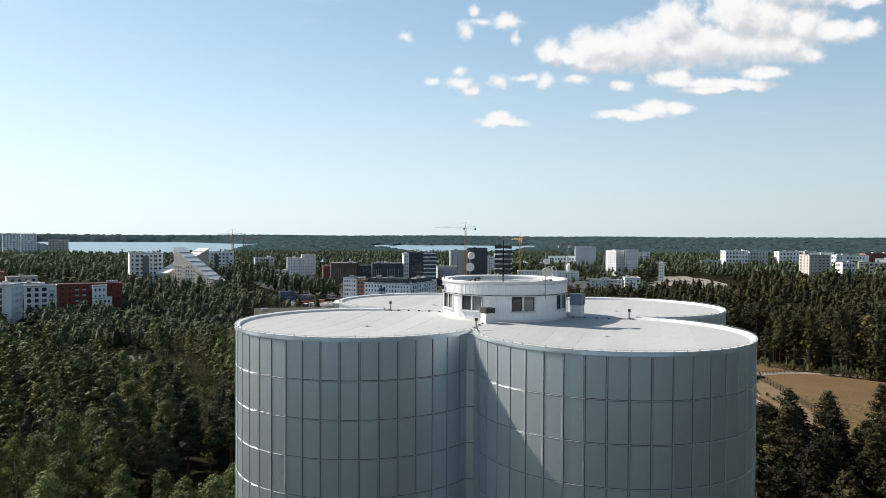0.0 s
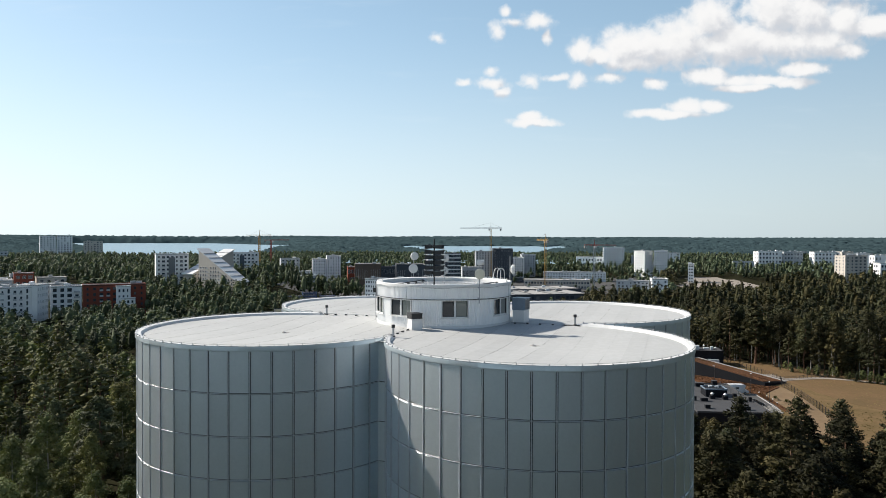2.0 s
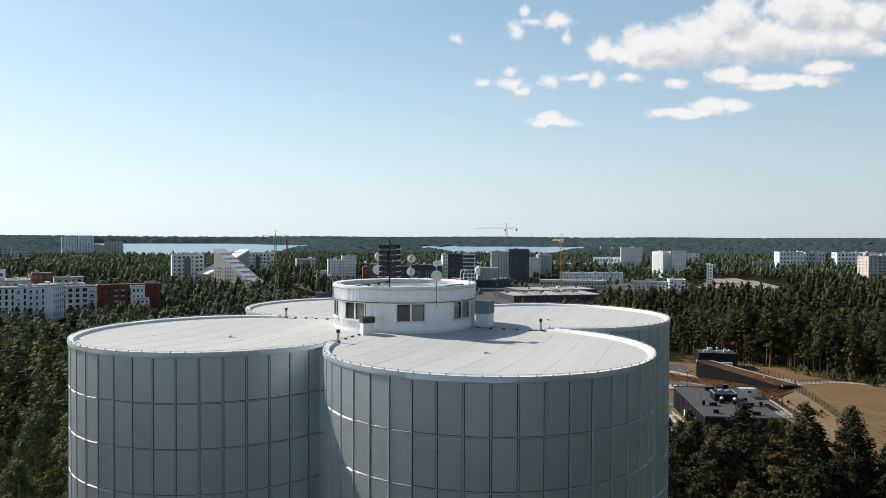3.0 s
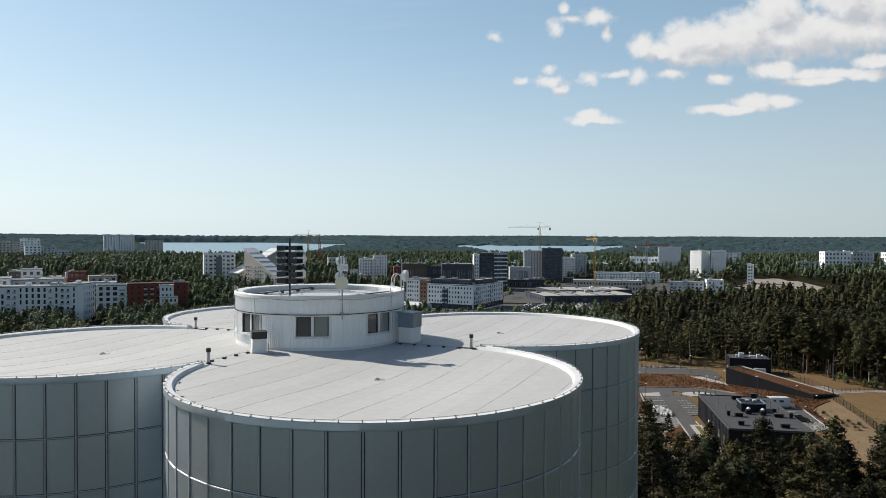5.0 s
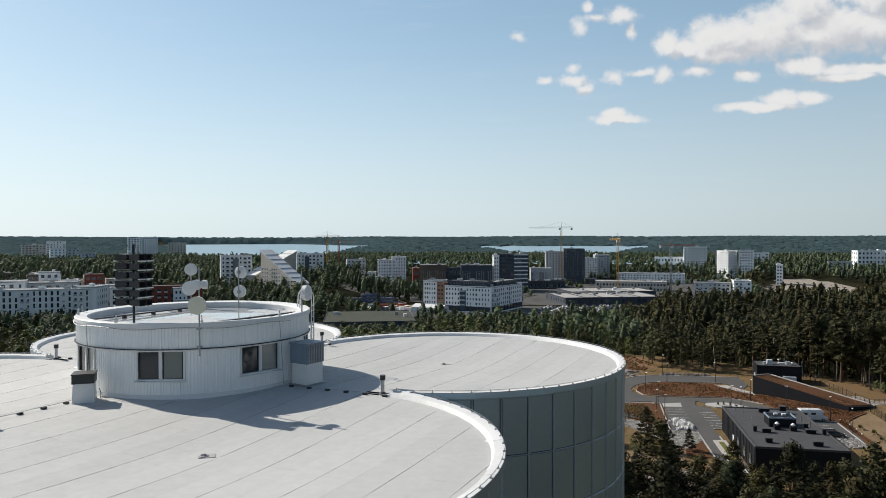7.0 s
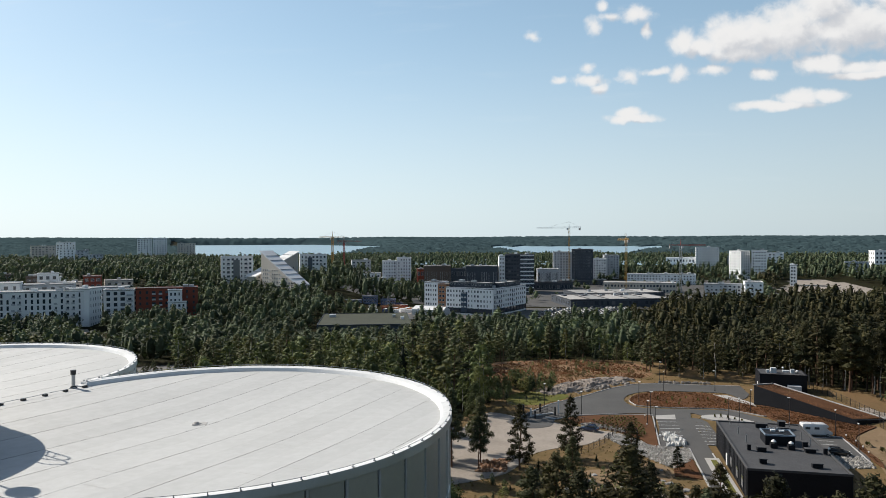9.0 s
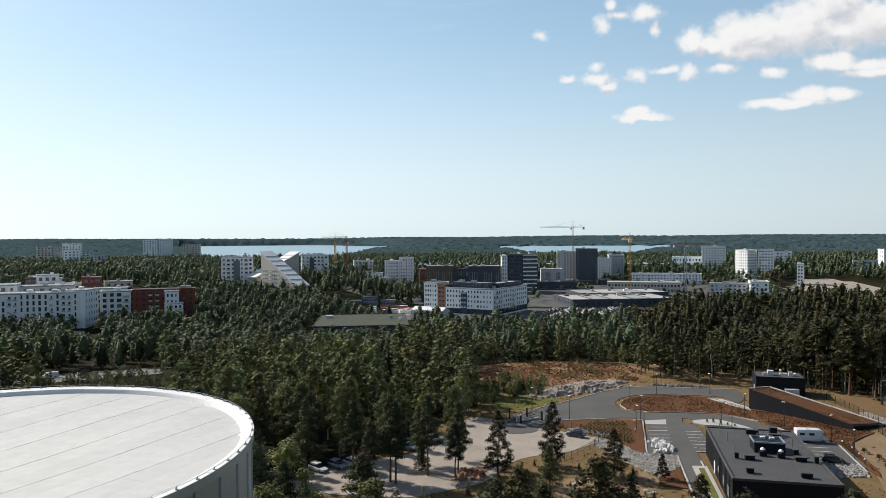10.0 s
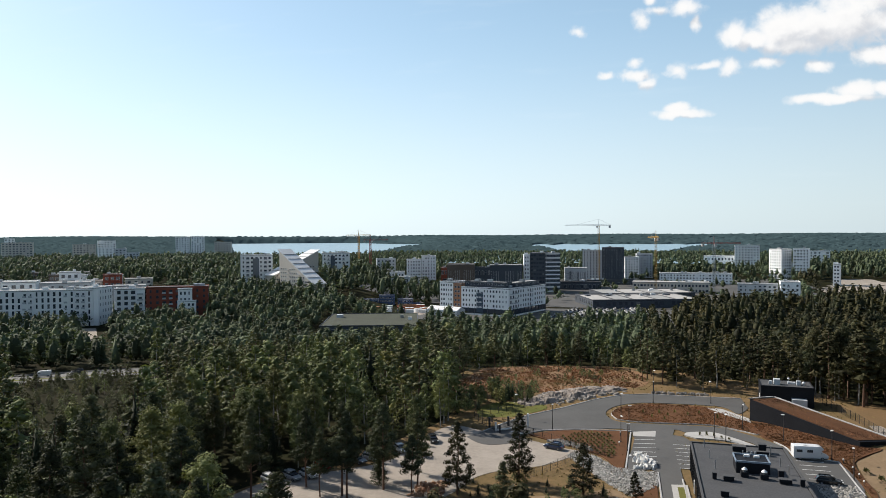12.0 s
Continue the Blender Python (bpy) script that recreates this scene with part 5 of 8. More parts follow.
# far blocks among the woods
far = (((-1030, 1103), (-1018, 1115), 43, 18), ((-808, 1292), (-786, 1307), 43.5, 16), ((-784, 1308), (-762, 1322), 45, 16), ((-790, 1054), (-772, 1069), 26.5, 12), ((-771, 1071), (-756, 1082), 25, 12),
       ((-884, 1104), (-856, 1129), 32, 12), ((-426, 574), (-413, 585), 12, 11), ((-384, 584), (-374, 592), 10, 11), ((-940, 1010), (-905, 1040), 36, 12), ((-905, 1190), (-880, 1210), 38, 12),
       ((-700, 1000), (-680, 1015), 20, 10), ((-745, 1330), (-715, 1345), 34, 12),
       ((557, 1395), (598, 1378), 18.6, 12), ((603, 1375), (635, 1361), 19.2, 12), ((625, 1311), (663, 1292), 19.6, 12), ((487, 932), (509, 921), 23.4, 16), ((645, 1246), (681, 1226), 19, 12), ((676, 1112), (700, 1100), 20.8, 12),
       ((300, 1130), (330, 1122), 20, 12), ((360, 980), (385, 972), 12, 10), ((-480, 640), (-462, 655), 9, 12), ((-450, 610), (-436, 620), 8, 12), ((-350, 575), (-338, 583), 7, 10),
       ((520, 880), (545, 868), 14, 10), ((590, 960), (620, 940), 16, 10), ((240, 960), (262, 955), 10, 12))
for i, (a, b, top, dep) in enumerate(far):
    base = terrain(*a) - 1
    building("apartment_block", ("pale distant block of flats among the trees", "white distant block of flats above the woods", "beige distant block of flats among the trees")[i % 3], a, b, dep, base, top,
             ("wall_white", "wall_grey", "wall_beige")[i % 3 if i not in (1, 2, 15) else 0], max(2, int((top - base) / 4)), max(3, int(math.dist(a, b) / 5)), (2.6, 1.9), side_bays=0)


def lattice_crane(label, x, y, base, top, jib_az, fore, aft, paint, mast="crane_yellow"):
    c = thing("tower_crane", label, "crane", "tower cranes over the building sites", pose(x, y, base))
    H, w = top - base, 0.9
    jib = H - 7
    g = Geo()
    for dx, dy in ((-w, -w), (w, -w), (w, w), (-w, w)):
        g.tube((dx, dy, 0), (dx, dy, jib), 0.22, n=4)
    n = int(jib / 2.4)
    for k in range(n):
        z0, z1 = jib * k / n, jib * (k + 1) / n
        for (ax, ay), (bx, by) in (((-w, -w), (w, -w)), ((w, -w), (w, w)), ((w, w), (-w, w)), ((-w, w), (-w, -w))):
            g.tube((ax, ay, z0), (bx, by, z1), 0.13, n=4)
    part("mast", g, M[mast], c)
    d = Vector((math.cos(jib_az), math.sin(jib_az), 0))
    side = Vector((-d.y, d.x, 0)) * 0.6
    arm = Geo()
    up = Vector((0, 0, 1))
    tip, tail = d * fore, -d * aft
    for s in (-1, 1):
        arm.tube(tail + side * s + up * jib, tip + side * s + up * jib, 0.2, n=4)
    arm.tube(tail + up * (jib + 1.4), tip + up * (jib + 1.0), 0.2, n=4)
    m = int((fore + aft) / 2.2)
    for k in range(m):
        p, q = tail + (tip - tail) * (k / m), tail + (tip - tail) * ((k + 0.5) / m)
        for s in (-1, 1):
            arm.tube(p + side * s + up * jib, q + up * (jib + 1.2), 0.07, n=4)
    part("jib", arm, M[paint], c)
    part("tower_head", Geo().tube(up * jib, up * H, 0.5, 0.15, 4), M[paint], c)
    part("tie_bar", Geo().tube(up * H, d * fore * 0.65 + up * (jib + 1.2), 0.08, n=4).tube(up * H, -d * aft * 0.9 + up * (jib + 1.2), 0.08, n=4), M["grey_metal"], c)
    part("counterweight", Geo().box(tail * 0.9 + up * (jib - 1.2), (2.0, 2.0, 2.6), jib_az), M["concrete"], c)
    part("cab", Geo().box(d * 1.8 + up * (jib - 1.4), (1.8, 1.6, 2.2), jib_az), M["white_metal"], c)
    return c


lattice_crane("tall yellow tower crane over dark tower blocks", 28, 848, -12, 60.5, radians(176), 37, 13, "white_metal")
lattice_crane("orange tower crane on a building site", 83, 749, -12, 47, radians(100), 34, 10, "crane_yellow")
lattice_crane("red tower crane on a building site", 135, 755, -12, 41.4, radians(20), 26, 12, "crane_red", "grey_metal")
lattice_crane("yellow tower crane beyond the slanting flats", -257, 864, -8, 51, radians(192), 16, 15, "crane_yellow")
lattice_crane("red tower crane beyond the slanting flats", -244, 869, -8, 45.5, radians(10), 22, 8, "crane_red", "crane_red")

# ---- waterworks yard ----
CLEAR = [[(-24, 167), (-20, 184), (-12, 191), (0, 204), (3, 222), (8, 232), (6, 250), (2, 272), (-4, 306), (20, 316), (50, 312), (54, 293), (66, 284.5), (86, 281.5), (104, 278), (112, 269), (119, 258), (125, 247), (140, 237), (158, 222), (146, 200), (122, 183), (114, 165),
          (108, 140), (60, 138), (20, 140), (-8, 146)],
         [(-152, 243), (-114, 277), (-122, 303), (-148, 294), (-180, 270)], [(-165, 306), (-154, 312), (-248, 420), (-264, 412)],
         [(-100, 505), (-30, 466), (76, 477), (92, 560), (114, 596), (126, 640), (20, 668), (-5, 610), (-20, 600), (-165, 600), (-170, 570)],
         [(205, 700), (268, 672), (318, 690), (338, 780), (328, 905), (262, 900)]]


TOWN = [(-190, 640), (-60, 600), (130, 600), (210, 640), (230, 900), (-60, 900), (-180, 800)]
CENTRE = [(-62, 596), (126, 600), (170, 700), (176, 846), (100, 856), (60, 846), (-62, 846)]
QUARTER = [(-480, 470), (-330, 425), (-262, 440), (-240, 470), (-300, 590), (-430, 640)]
LOW = [(-152, 250), (-136, 234), (-66, 174), (-54, 162), (-42, 172), (-106, 284)]


def in_poly(x, y, poly):
    hit = False
    for (ax, ay), (bx, by) in zip(poly, poly[1:] + poly[:1]):
        if (ay > y) != (by > y) and x < (bx - ax) * (y - ay) / (by - ay) + ax:
            hit = not hit
    return hit


def curve(pts, n=6):
    """A smooth line through the points."""
    out = []
    P = [Vector(p) for p in pts]
    for i in range(len(P) - 1):
        a, b, c, d = P[max(0, i - 1)], P[i], P[i + 1], P[min(len(P) - 1, i + 2)]
        for k in range(n):
            t = k / n
            out.append(tuple(0.5 * ((2 * b) + (c - a) * t + (2 * a - 5 * b + 4 * c - d) * t * t + (3 * b - a - 3 * c + d) * t ** 3)))
    return out + [tuple(P[-1])]


def sheet(name, label, category, poly, mat, z, thick=0.1):
    ob = part(name, Geo().slab(poly, LOT - 0.15, LOT + z), M[mat])
    return tagged(ob, label, category, kind="structure")


# clearings of heath, grass and earth, in turn
sheet("heath", "dry brown heath with bare earth", "ground", curve([(-24, 167), (-12, 191), (3, 222), (6, 250), (-2, 300), (52, 316), (104, 287), (124, 262), (158, 228), (146, 200), (116, 160), (100, 146), (58, 146), (34, 150), (8, 152), (-24, 167)][:-1], 4), "heath", 0.03)
sheet("red_heath", "rust-red heather clearing below the pines", "ground", curve([(-2, 262), (0, 285), (4, 304), (22, 312), (50, 314), (58, 296), (54, 282), (40, 280), (28, 270), (14, 266)], 4), "red_heath", 0.07)
sheet("grass_bank", "yellow-green grass bank beside the road", "ground", curve([(14, 237), (12, 246), (16, 254), (26, 256), (30, 250), (22, 239)], 4), "grass", 0.08)
sheet("grass_field", "mown brown and green field behind the fence", "ground", curve([(112, 276), (126, 268), (150, 245), (154, 222), (130, 200), (116, 206), (111, 236), (109, 262)], 4), "field", 0.06)
GRAVEL = curve([(-20, 168), (-16, 182), (-8.7, 187.5), (1, 196), (3.5, 203), (5.7, 219), (9.5, 228), (17.5, 224.5), (27.5, 220.4), (37.5, 215), (41, 213), (34, 202.5), (28, 199), (22, 192.5), (18, 180), (6, 170)], 4)
sheet("gravel_lot", "pale worn gravel parking ground", "ground", GRAVEL, "gravel", 0.10)
sheet("sand_patch", "pale brown sandy slope beside the mulch bed", "ground", curve([(95.6, 218.6), (100, 224), (104.6, 229.4), (104.3, 214), (102, 199), (98, 180), (92, 172), (87, 174), (90, 186), (93.4, 202)], 4), "sand", 0.12)
sheet("earth_path", "pale gravel track along the edge of the field", "ground", curve([(107.6, 250), (108.2, 238), (112, 240), (126, 243), (140, 236), (140, 238.6), (126, 246), (113, 244), (110.4, 250)], 4), "gravel", 0.13)

road = curve([(17.5, 224), (20, 230), (25, 240), (34.7, 252.2), (42, 263), (50, 271), (57.7, 273.6), (66, 273), (82.5, 273.4)], 5) + \
    curve([(82.5, 262), (79, 255), (76, 262), (66, 263), (55, 262), (48, 256.5), (45.5, 248), (48, 241), (53.6, 239.6), (71, 240.3), (77, 236), (81, 231), (84, 226), (84.5, 219), (92, 218), (91, 198), (78.7, 197), (78.7, 225), (74, 231), (70.5, 235), (65, 233.5), (61.0, 231), (60.4, 172), (56.0, 172), (56.3, 203), (50.5, 204), (51.9, 232), (39, 230.6), (31.2, 228), (27, 223.9), (25.5, 216.5), (19.5, 214), (14.5, 219)], 4)
sheet("road", "grey asphalt service road and turning loop", "road", road, "asphalt", 0.16)


def kerb_line(pts, closed=False, width=0.32):
    """A kerb of single granite stones laid end to end along a line."""
    k = thing("kerb", "pale granite kerb along the service road", "kerb", "kerbs of the yard", pose(0, 0, LOT))
    pts = [Vector((x, y, 0)) for x, y in pts]
    if closed:
        pts.append(pts[0])
    stones = 0
    for a, b in zip(pts, pts[1:]):
        n = max(1, round((b - a).length / 2.0))
        for i in range(n):
            p, q = a + (b - a) * (i / n), a + (b - a) * ((i + 1) / n)
            L = (q - p).length
            ob = new("kerb_stone", kerb_mesh)
            ob.parent = k
            ob.matrix_basis = Matrix.Translation((p + q) / 2) @ Matrix.Rotation(math.atan2((q - p).y, (q - p).x), 4, "Z") @ Matrix.Diagonal((L - 0.03, width, 1, 1))
            stones += 1
    return k


def kerb_stone():
    g = Geo()
    v = [(-0.5, -0.5, 0), (0.5, -0.5, 0), (0.5, 0.5, 0), (-0.5, 0.5, 0), (-0.5, -0.5, 0.26), (0.5, -0.5, 0.26), (0.5, 0.5, 0.26), (-0.5, 0.5, 0.26),
         (-0.49, -0.36, 0.30), (0.49, -0.36, 0.30), (0.49, 0.36, 0.30), (-0.49, 0.36, 0.30)]
    return g.add(v, [(0, 1, 5, 4), (1, 2, 6, 5), (2, 3, 7, 6), (3, 0, 4, 7), (4, 5, 9, 8), (5, 6, 10, 9), (6, 7, 11, 10), (7, 4, 8, 11), (8, 9, 10, 11)])


kerb_mesh = kerb_stone().mesh("kerb_stone", M["kerb"])
island = curve([(47.0, 246.9), (47.4, 250.0), (49.6, 255.5), (55.6, 260.2), (64.5, 261), (71.7, 259.9), (77.7, 252.7), (80.3, 247), (80.5, 236), (77, 238), (70.9, 241.7), (63.0, 241.5), (53.6, 241.0), (48.4, 242.4)], 4)
sheet("mulch_island", "turning island covered in red-brown bark mulch", "planting bed", island, "mulch", 0.34)
kerb_line(island, True)
sheet("mulch_bank", "bank of red-brown bark mulch beside the dark wall", "planting bed", curve([(80.5, 247), (84.5, 246), (99, 231), (104, 229.4), (99.5, 224), (95.3, 218), (94, 209), (93.6, 200), (92.2, 197), (92.4, 219), (85.5, 220), (84.8, 226.5), (81.2, 232.5), (80.2, 238)], 3), "mulch", 0.30)
sheet("mulch_bed", "planting bed of red mulch with low green shrubs", "planting bed", curve([(28.5, 223.6), (33, 227.4), (39, 229.6), (49.5, 231.2), (51.0, 230.6), (49.8, 204.4), (48.3, 204.2), (45.4, 210.9), (39.9, 215.7), (33, 220.4)], 3), "mulch", 0.28)
kerb_line([(17.5, 224), (20, 230), (25, 240), (34.7, 252.2), (42, 263), (50, 271), (57.7, 273.6), (66, 273), (82.5, 273.4)])
kerb_line([(27, 223.9), (31.2, 228), (39, 230.6), (51.7, 232)])
kerb_line([(51.6, 231), (50.2, 204.2)])
kerb_line([(56.3, 203), (56.0, 172)])
kerb_line([(80.5, 236), (84.2, 226.3), (84.8, 219), (92.3, 218), (91.2, 198)])
kerb_line([(60.6, 200), (60.4, 172)])
white_isle = curve([(63.6, 231.0), (64.2, 233.2), (67.5, 234.6), (70.7, 234.6), (74.4, 230.8), (78.2, 225.4), (77, 225), (72, 228.5), (66, 229)], 3)
sheet("pale_island", "pale paved island beside the pump house", "pavement", white_isle, "concrete", 0.32)
sheet("pale_apron", "white paved strip beside parking bays", "pavement", [(52.0, 228), (57.0, 228.4), (57.4, 233.3), (52.2, 231.6)], "concrete", 0.20)
sheet("concrete_ramp", "pale concrete ramp beside the dark wall", "pavement", [(71.5, 259), (75.5, 258.4), (80.6, 249.4), (80.4, 245.6), (76, 251.4)], "concrete", 0.42)


sheet("pale_apron", "white paved strip along the pump house", "pavement", [(58.3, 196.4), (61.2, 196.8), (61.0, 174), (58.0, 173.8)], "concrete", 0.26)
sheet("grass_strip", "narrow green bed in the white paving", "planting bed", [(59.3, 195.2), (60.6, 195.3), (60.4, 176), (59.1, 176)], "grass", 0.285)
sheet("mulch_patch", "small bed of red-brown mulch below the stones", "planting bed", [(51.6, 195.6), (55.7, 196), (55.6, 183), (50.6, 184)], "mulch", 0.2)
sheet("bare_sand", "pale bare sand among the scrub", "ground", curve([(30, 176), (38, 174), (47, 178), (51, 186), (47.5, 192), (42, 188), (34, 185)], 4), "sand", 0.07)
sheet("bare_sand", "pale bare sand among the scrub", "ground", curve([(24, 158), (38, 155), (52, 160), (56, 172), (46, 174), (36, 168)], 4), "gravel", 0.07)


def stripes(label, ends, width=0.16):
    t = thing("bay_marking", label, "road marking", "parking bay markings", pose(0, 0, LOT + 0.165))
    for (ax, ay), (bx, by) in ends:
        d = Vector((bx - ax, by - ay, 0))
        part("stripe", Geo().box(((ax + bx) / 2, (ay + by) / 2, 0), (d.length, width, 0.012), math.atan2(d.y, d.x)), M["paint"], t)


stripes("white painted parking bay lines on asphalt", [((52.1 - 0.06 * i, 225.3 - 3.15 * i), (56.8 - 0.06 * i, 225.9 - 3.15 * i)) for i in range(7)])
stripes("white painted parking bay lines on asphalt", [((84.2 - 0.1 * i, 217 - 2.8 * i), (89.4 - 0.15 * i, 217 - 2.8 * i)) for i in range(6)])

sheet("road", "grey asphalt bays beside the pump house", "road", [(60.0, 231.5), (63.2, 230), (64.4, 227), (64.6, 206.6), (60.0, 206.6)], "asphalt", 0.168)
stripes("white painted parking bay lines on asphalt", [((60.6, 223 - 2.7 * i), (64.3, 223 - 2.7 * i)) for i in range(7)])
rng = random.Random(11)


def stone_heap(name, label, poly, n, smin, smax, mat, height=0.3, mound=0.0):
    """Angular stones, each its own lump, lying close together."""
    t = thing(name, label, "stones", at=pose(0, 0, LOT), kind="stuff")
    g = Geo()
    xs, ys = [p[0] for p in poly], [p[1] for p in poly]
    cx, cy = sum(xs) / len(xs), sum(ys) / len(ys)
    made = 0
    while made < n:
        x, y = rng.uniform(min(xs), max(xs)), rng.uniform(min(ys), max(ys))
        if not in_poly(x, y, poly):
            continue
        made += 1
        s = rng.uniform(smin, smax)
        lift = mound * max(0.0, 1 - math.hypot((x - cx) / (max(xs) - min(xs)) * 2, (y - cy) / (max(ys) - min(ys)) * 2) ** 1.5)
        ph = rng.uniform(0, 6.28)
        vs = []
        for k in range(5):
            a = ph + 1.2566 * k + rng.uniform(-0.3, 0.3)
            vs.append((x + s * rng.uniform(0.7, 1.1) * math.cos(a), y + s * rng.uniform(0.7, 1.1) * math.sin(a), -0.2 + lift * 0.5))
        for k in range(5):
            a = ph + 0.6 + 1.2566 * k
            vs.append((x + s * rng.uniform(0.35, 0.75) * math.cos(a), y + s * rng.uniform(0.35, 0.75) * math.sin(a), lift + height * rng.uniform(0.5, 1.2)))
        fs = [(5, 6, 7, 8, 9)] + [f for k in range(5) for f in ((k, (k + 1) % 5, 5 + k), ((k + 1) % 5, 5 + (k + 1) % 5, 5 + k))]
        g.add(vs, fs)
    part("stones", g, M[mat], t)
    tagged(t.children[0], kind="stuff")
    return t


stone_heap("cobble_slope", "slope of fist-sized grey crushed stones", [(40.6, 213.5), (44.8, 209.7), (48.3, 203.9), (56.2, 203.0), (55.9, 195.3), (51.2, 188.4), (47.3, 193.9), (44.0, 199.5), (38, 210)], 2600, 0.16, 0.40, "cobble", 0.35)
stone_heap("cobble_slope", "strip of grey crushed stones in the planting bed", [(33, 219.6), (36, 221.5), (44, 215.5), (43, 213.5), (39, 216.3)], 300, 0.16, 0.35, "cobble", 0.45)
stone_heap("rubble", "heap of white sacks and slabs on the end bays", [(51.2, 214.6), (53.4, 214.6), (55.0, 210.5), (56.4, 208), (56.6, 204.6), (51, 204.4)], 46, 0.3, 0.95, "bag", 0.75, 0.5)
stone_heap("rubble", "heap of orange-brown split logs and stones", [(12.5, 187), (18, 188.5), (18, 181), (12, 180)], 130, 0.2, 0.6, "log", 0.5, 0.5)
stone_heap("stone_border", "border of grey stones beside parking bays", [(84, 203), (91, 203), (91, 196), (84, 194)], 420, 0.16, 0.4, "cobble", 0.35)
stone_heap("rubble", "pale broken rock strewn over the sand", [(26, 158), (50, 158), (55, 172), (48, 190), (40, 188), (30, 176)], 70, 0.3, 1.1, "cobble", 0.3)
stone_heap("stone_border", "row of stones along the verge", [(58, 275), (74, 275), (74, 277), (58, 276.4)], 80, 0.3, 0.7, "rock", 0.6)


def outcrop():
    """Bare ridge of blasted granite: uneven ledges in steps."""
    t = thing("rock_outcrop", "bare grey granite outcrop with blasted ledges", "rock", at=pose(0, 0, LOT))
    g = Geo()
    n, m = 60, 30
    line = curve([(24, 251), (30, 257), (37, 265), (44, 273.5), (52, 279)], 15)
    vs = []
    for i in range(n + 1):
        x, y = line[min(i, len(line) - 1)]
        q = line[min(i + 1, len(line) - 1)]
        p = line[max(i - 1, 0)]
        d = Vector((q[0] - p[0], q[1] - p[1])).normalized()
        nx, ny = -d.y, d.x
        along = math.sin(math.pi * i / n) ** 0.5
        for j in range(m + 1):
            w = (j / m - 0.12) * 13 * (0.5 + 0.5 * along)
            px, py = x + nx * w, y + ny * w
            f = min(1.0, j / m * 7) * (1 - smooth_rise(j / m, 0.5, 1.0))
            big = noise.noise(Vector((px * 0.22, py * 0.22, 1.0)))
            h = along * f * (1.2 + 1.3 * big)
            h = math.floor(h / 0.4) * 0.4 * 0.75 + h * 0.25 + 0.3 * noise.noise(Vector((px * 1.1, py * 1.1, 4.0))) + 0.25 * abs(noise.noise(Vector((px * 0.6, py * 2.2, 8.0))))
            vs.append((px, py, h - 0.1))
    g.add(vs, [(i * (m + 1) + j, (i + 1) * (m + 1) + j, (i + 1) * (m + 1) + j + 1, i * (m + 1) + j + 1) for i in range(n) for j in range(m)])
    mat = material("outcrop_granite", (0.40, 0.34, 0.29), (0.075, 0.055, 0.04), rough=0.9, scale=0.35, fine=2.2, bump=0.6)
    part("ledge", g, mat, t)
    stone_heap("rubble", "loose boulders at the foot of the granite outcrop", [(27, 252), (34, 255), (45, 267), (52, 275), (50, 278), (40, 272), (30, 262)], 60, 0.4, 1.3, "rock", 0.35, 0.4)


outcrop()


# ---- pump house ----
def roof_vent_pipe(p, x, y, z, h, r=0.12, hood=False):
    v = part("vent_pipe", Geo().tube((x, y, z), (x, y, z + h), r, n=10), M["grey_metal"], p, smooth=40)
    if hood:
        part("hood", Geo().tube((x, y, z + h), (x, y, z + h + 0.35), r * 2.4, r * 0.6, 12).tube((x, y, z + h - 0.1), (x, y, z + h), r * 2.4, n=12), M["white_metal"], v, "white domed hood", smooth=40)


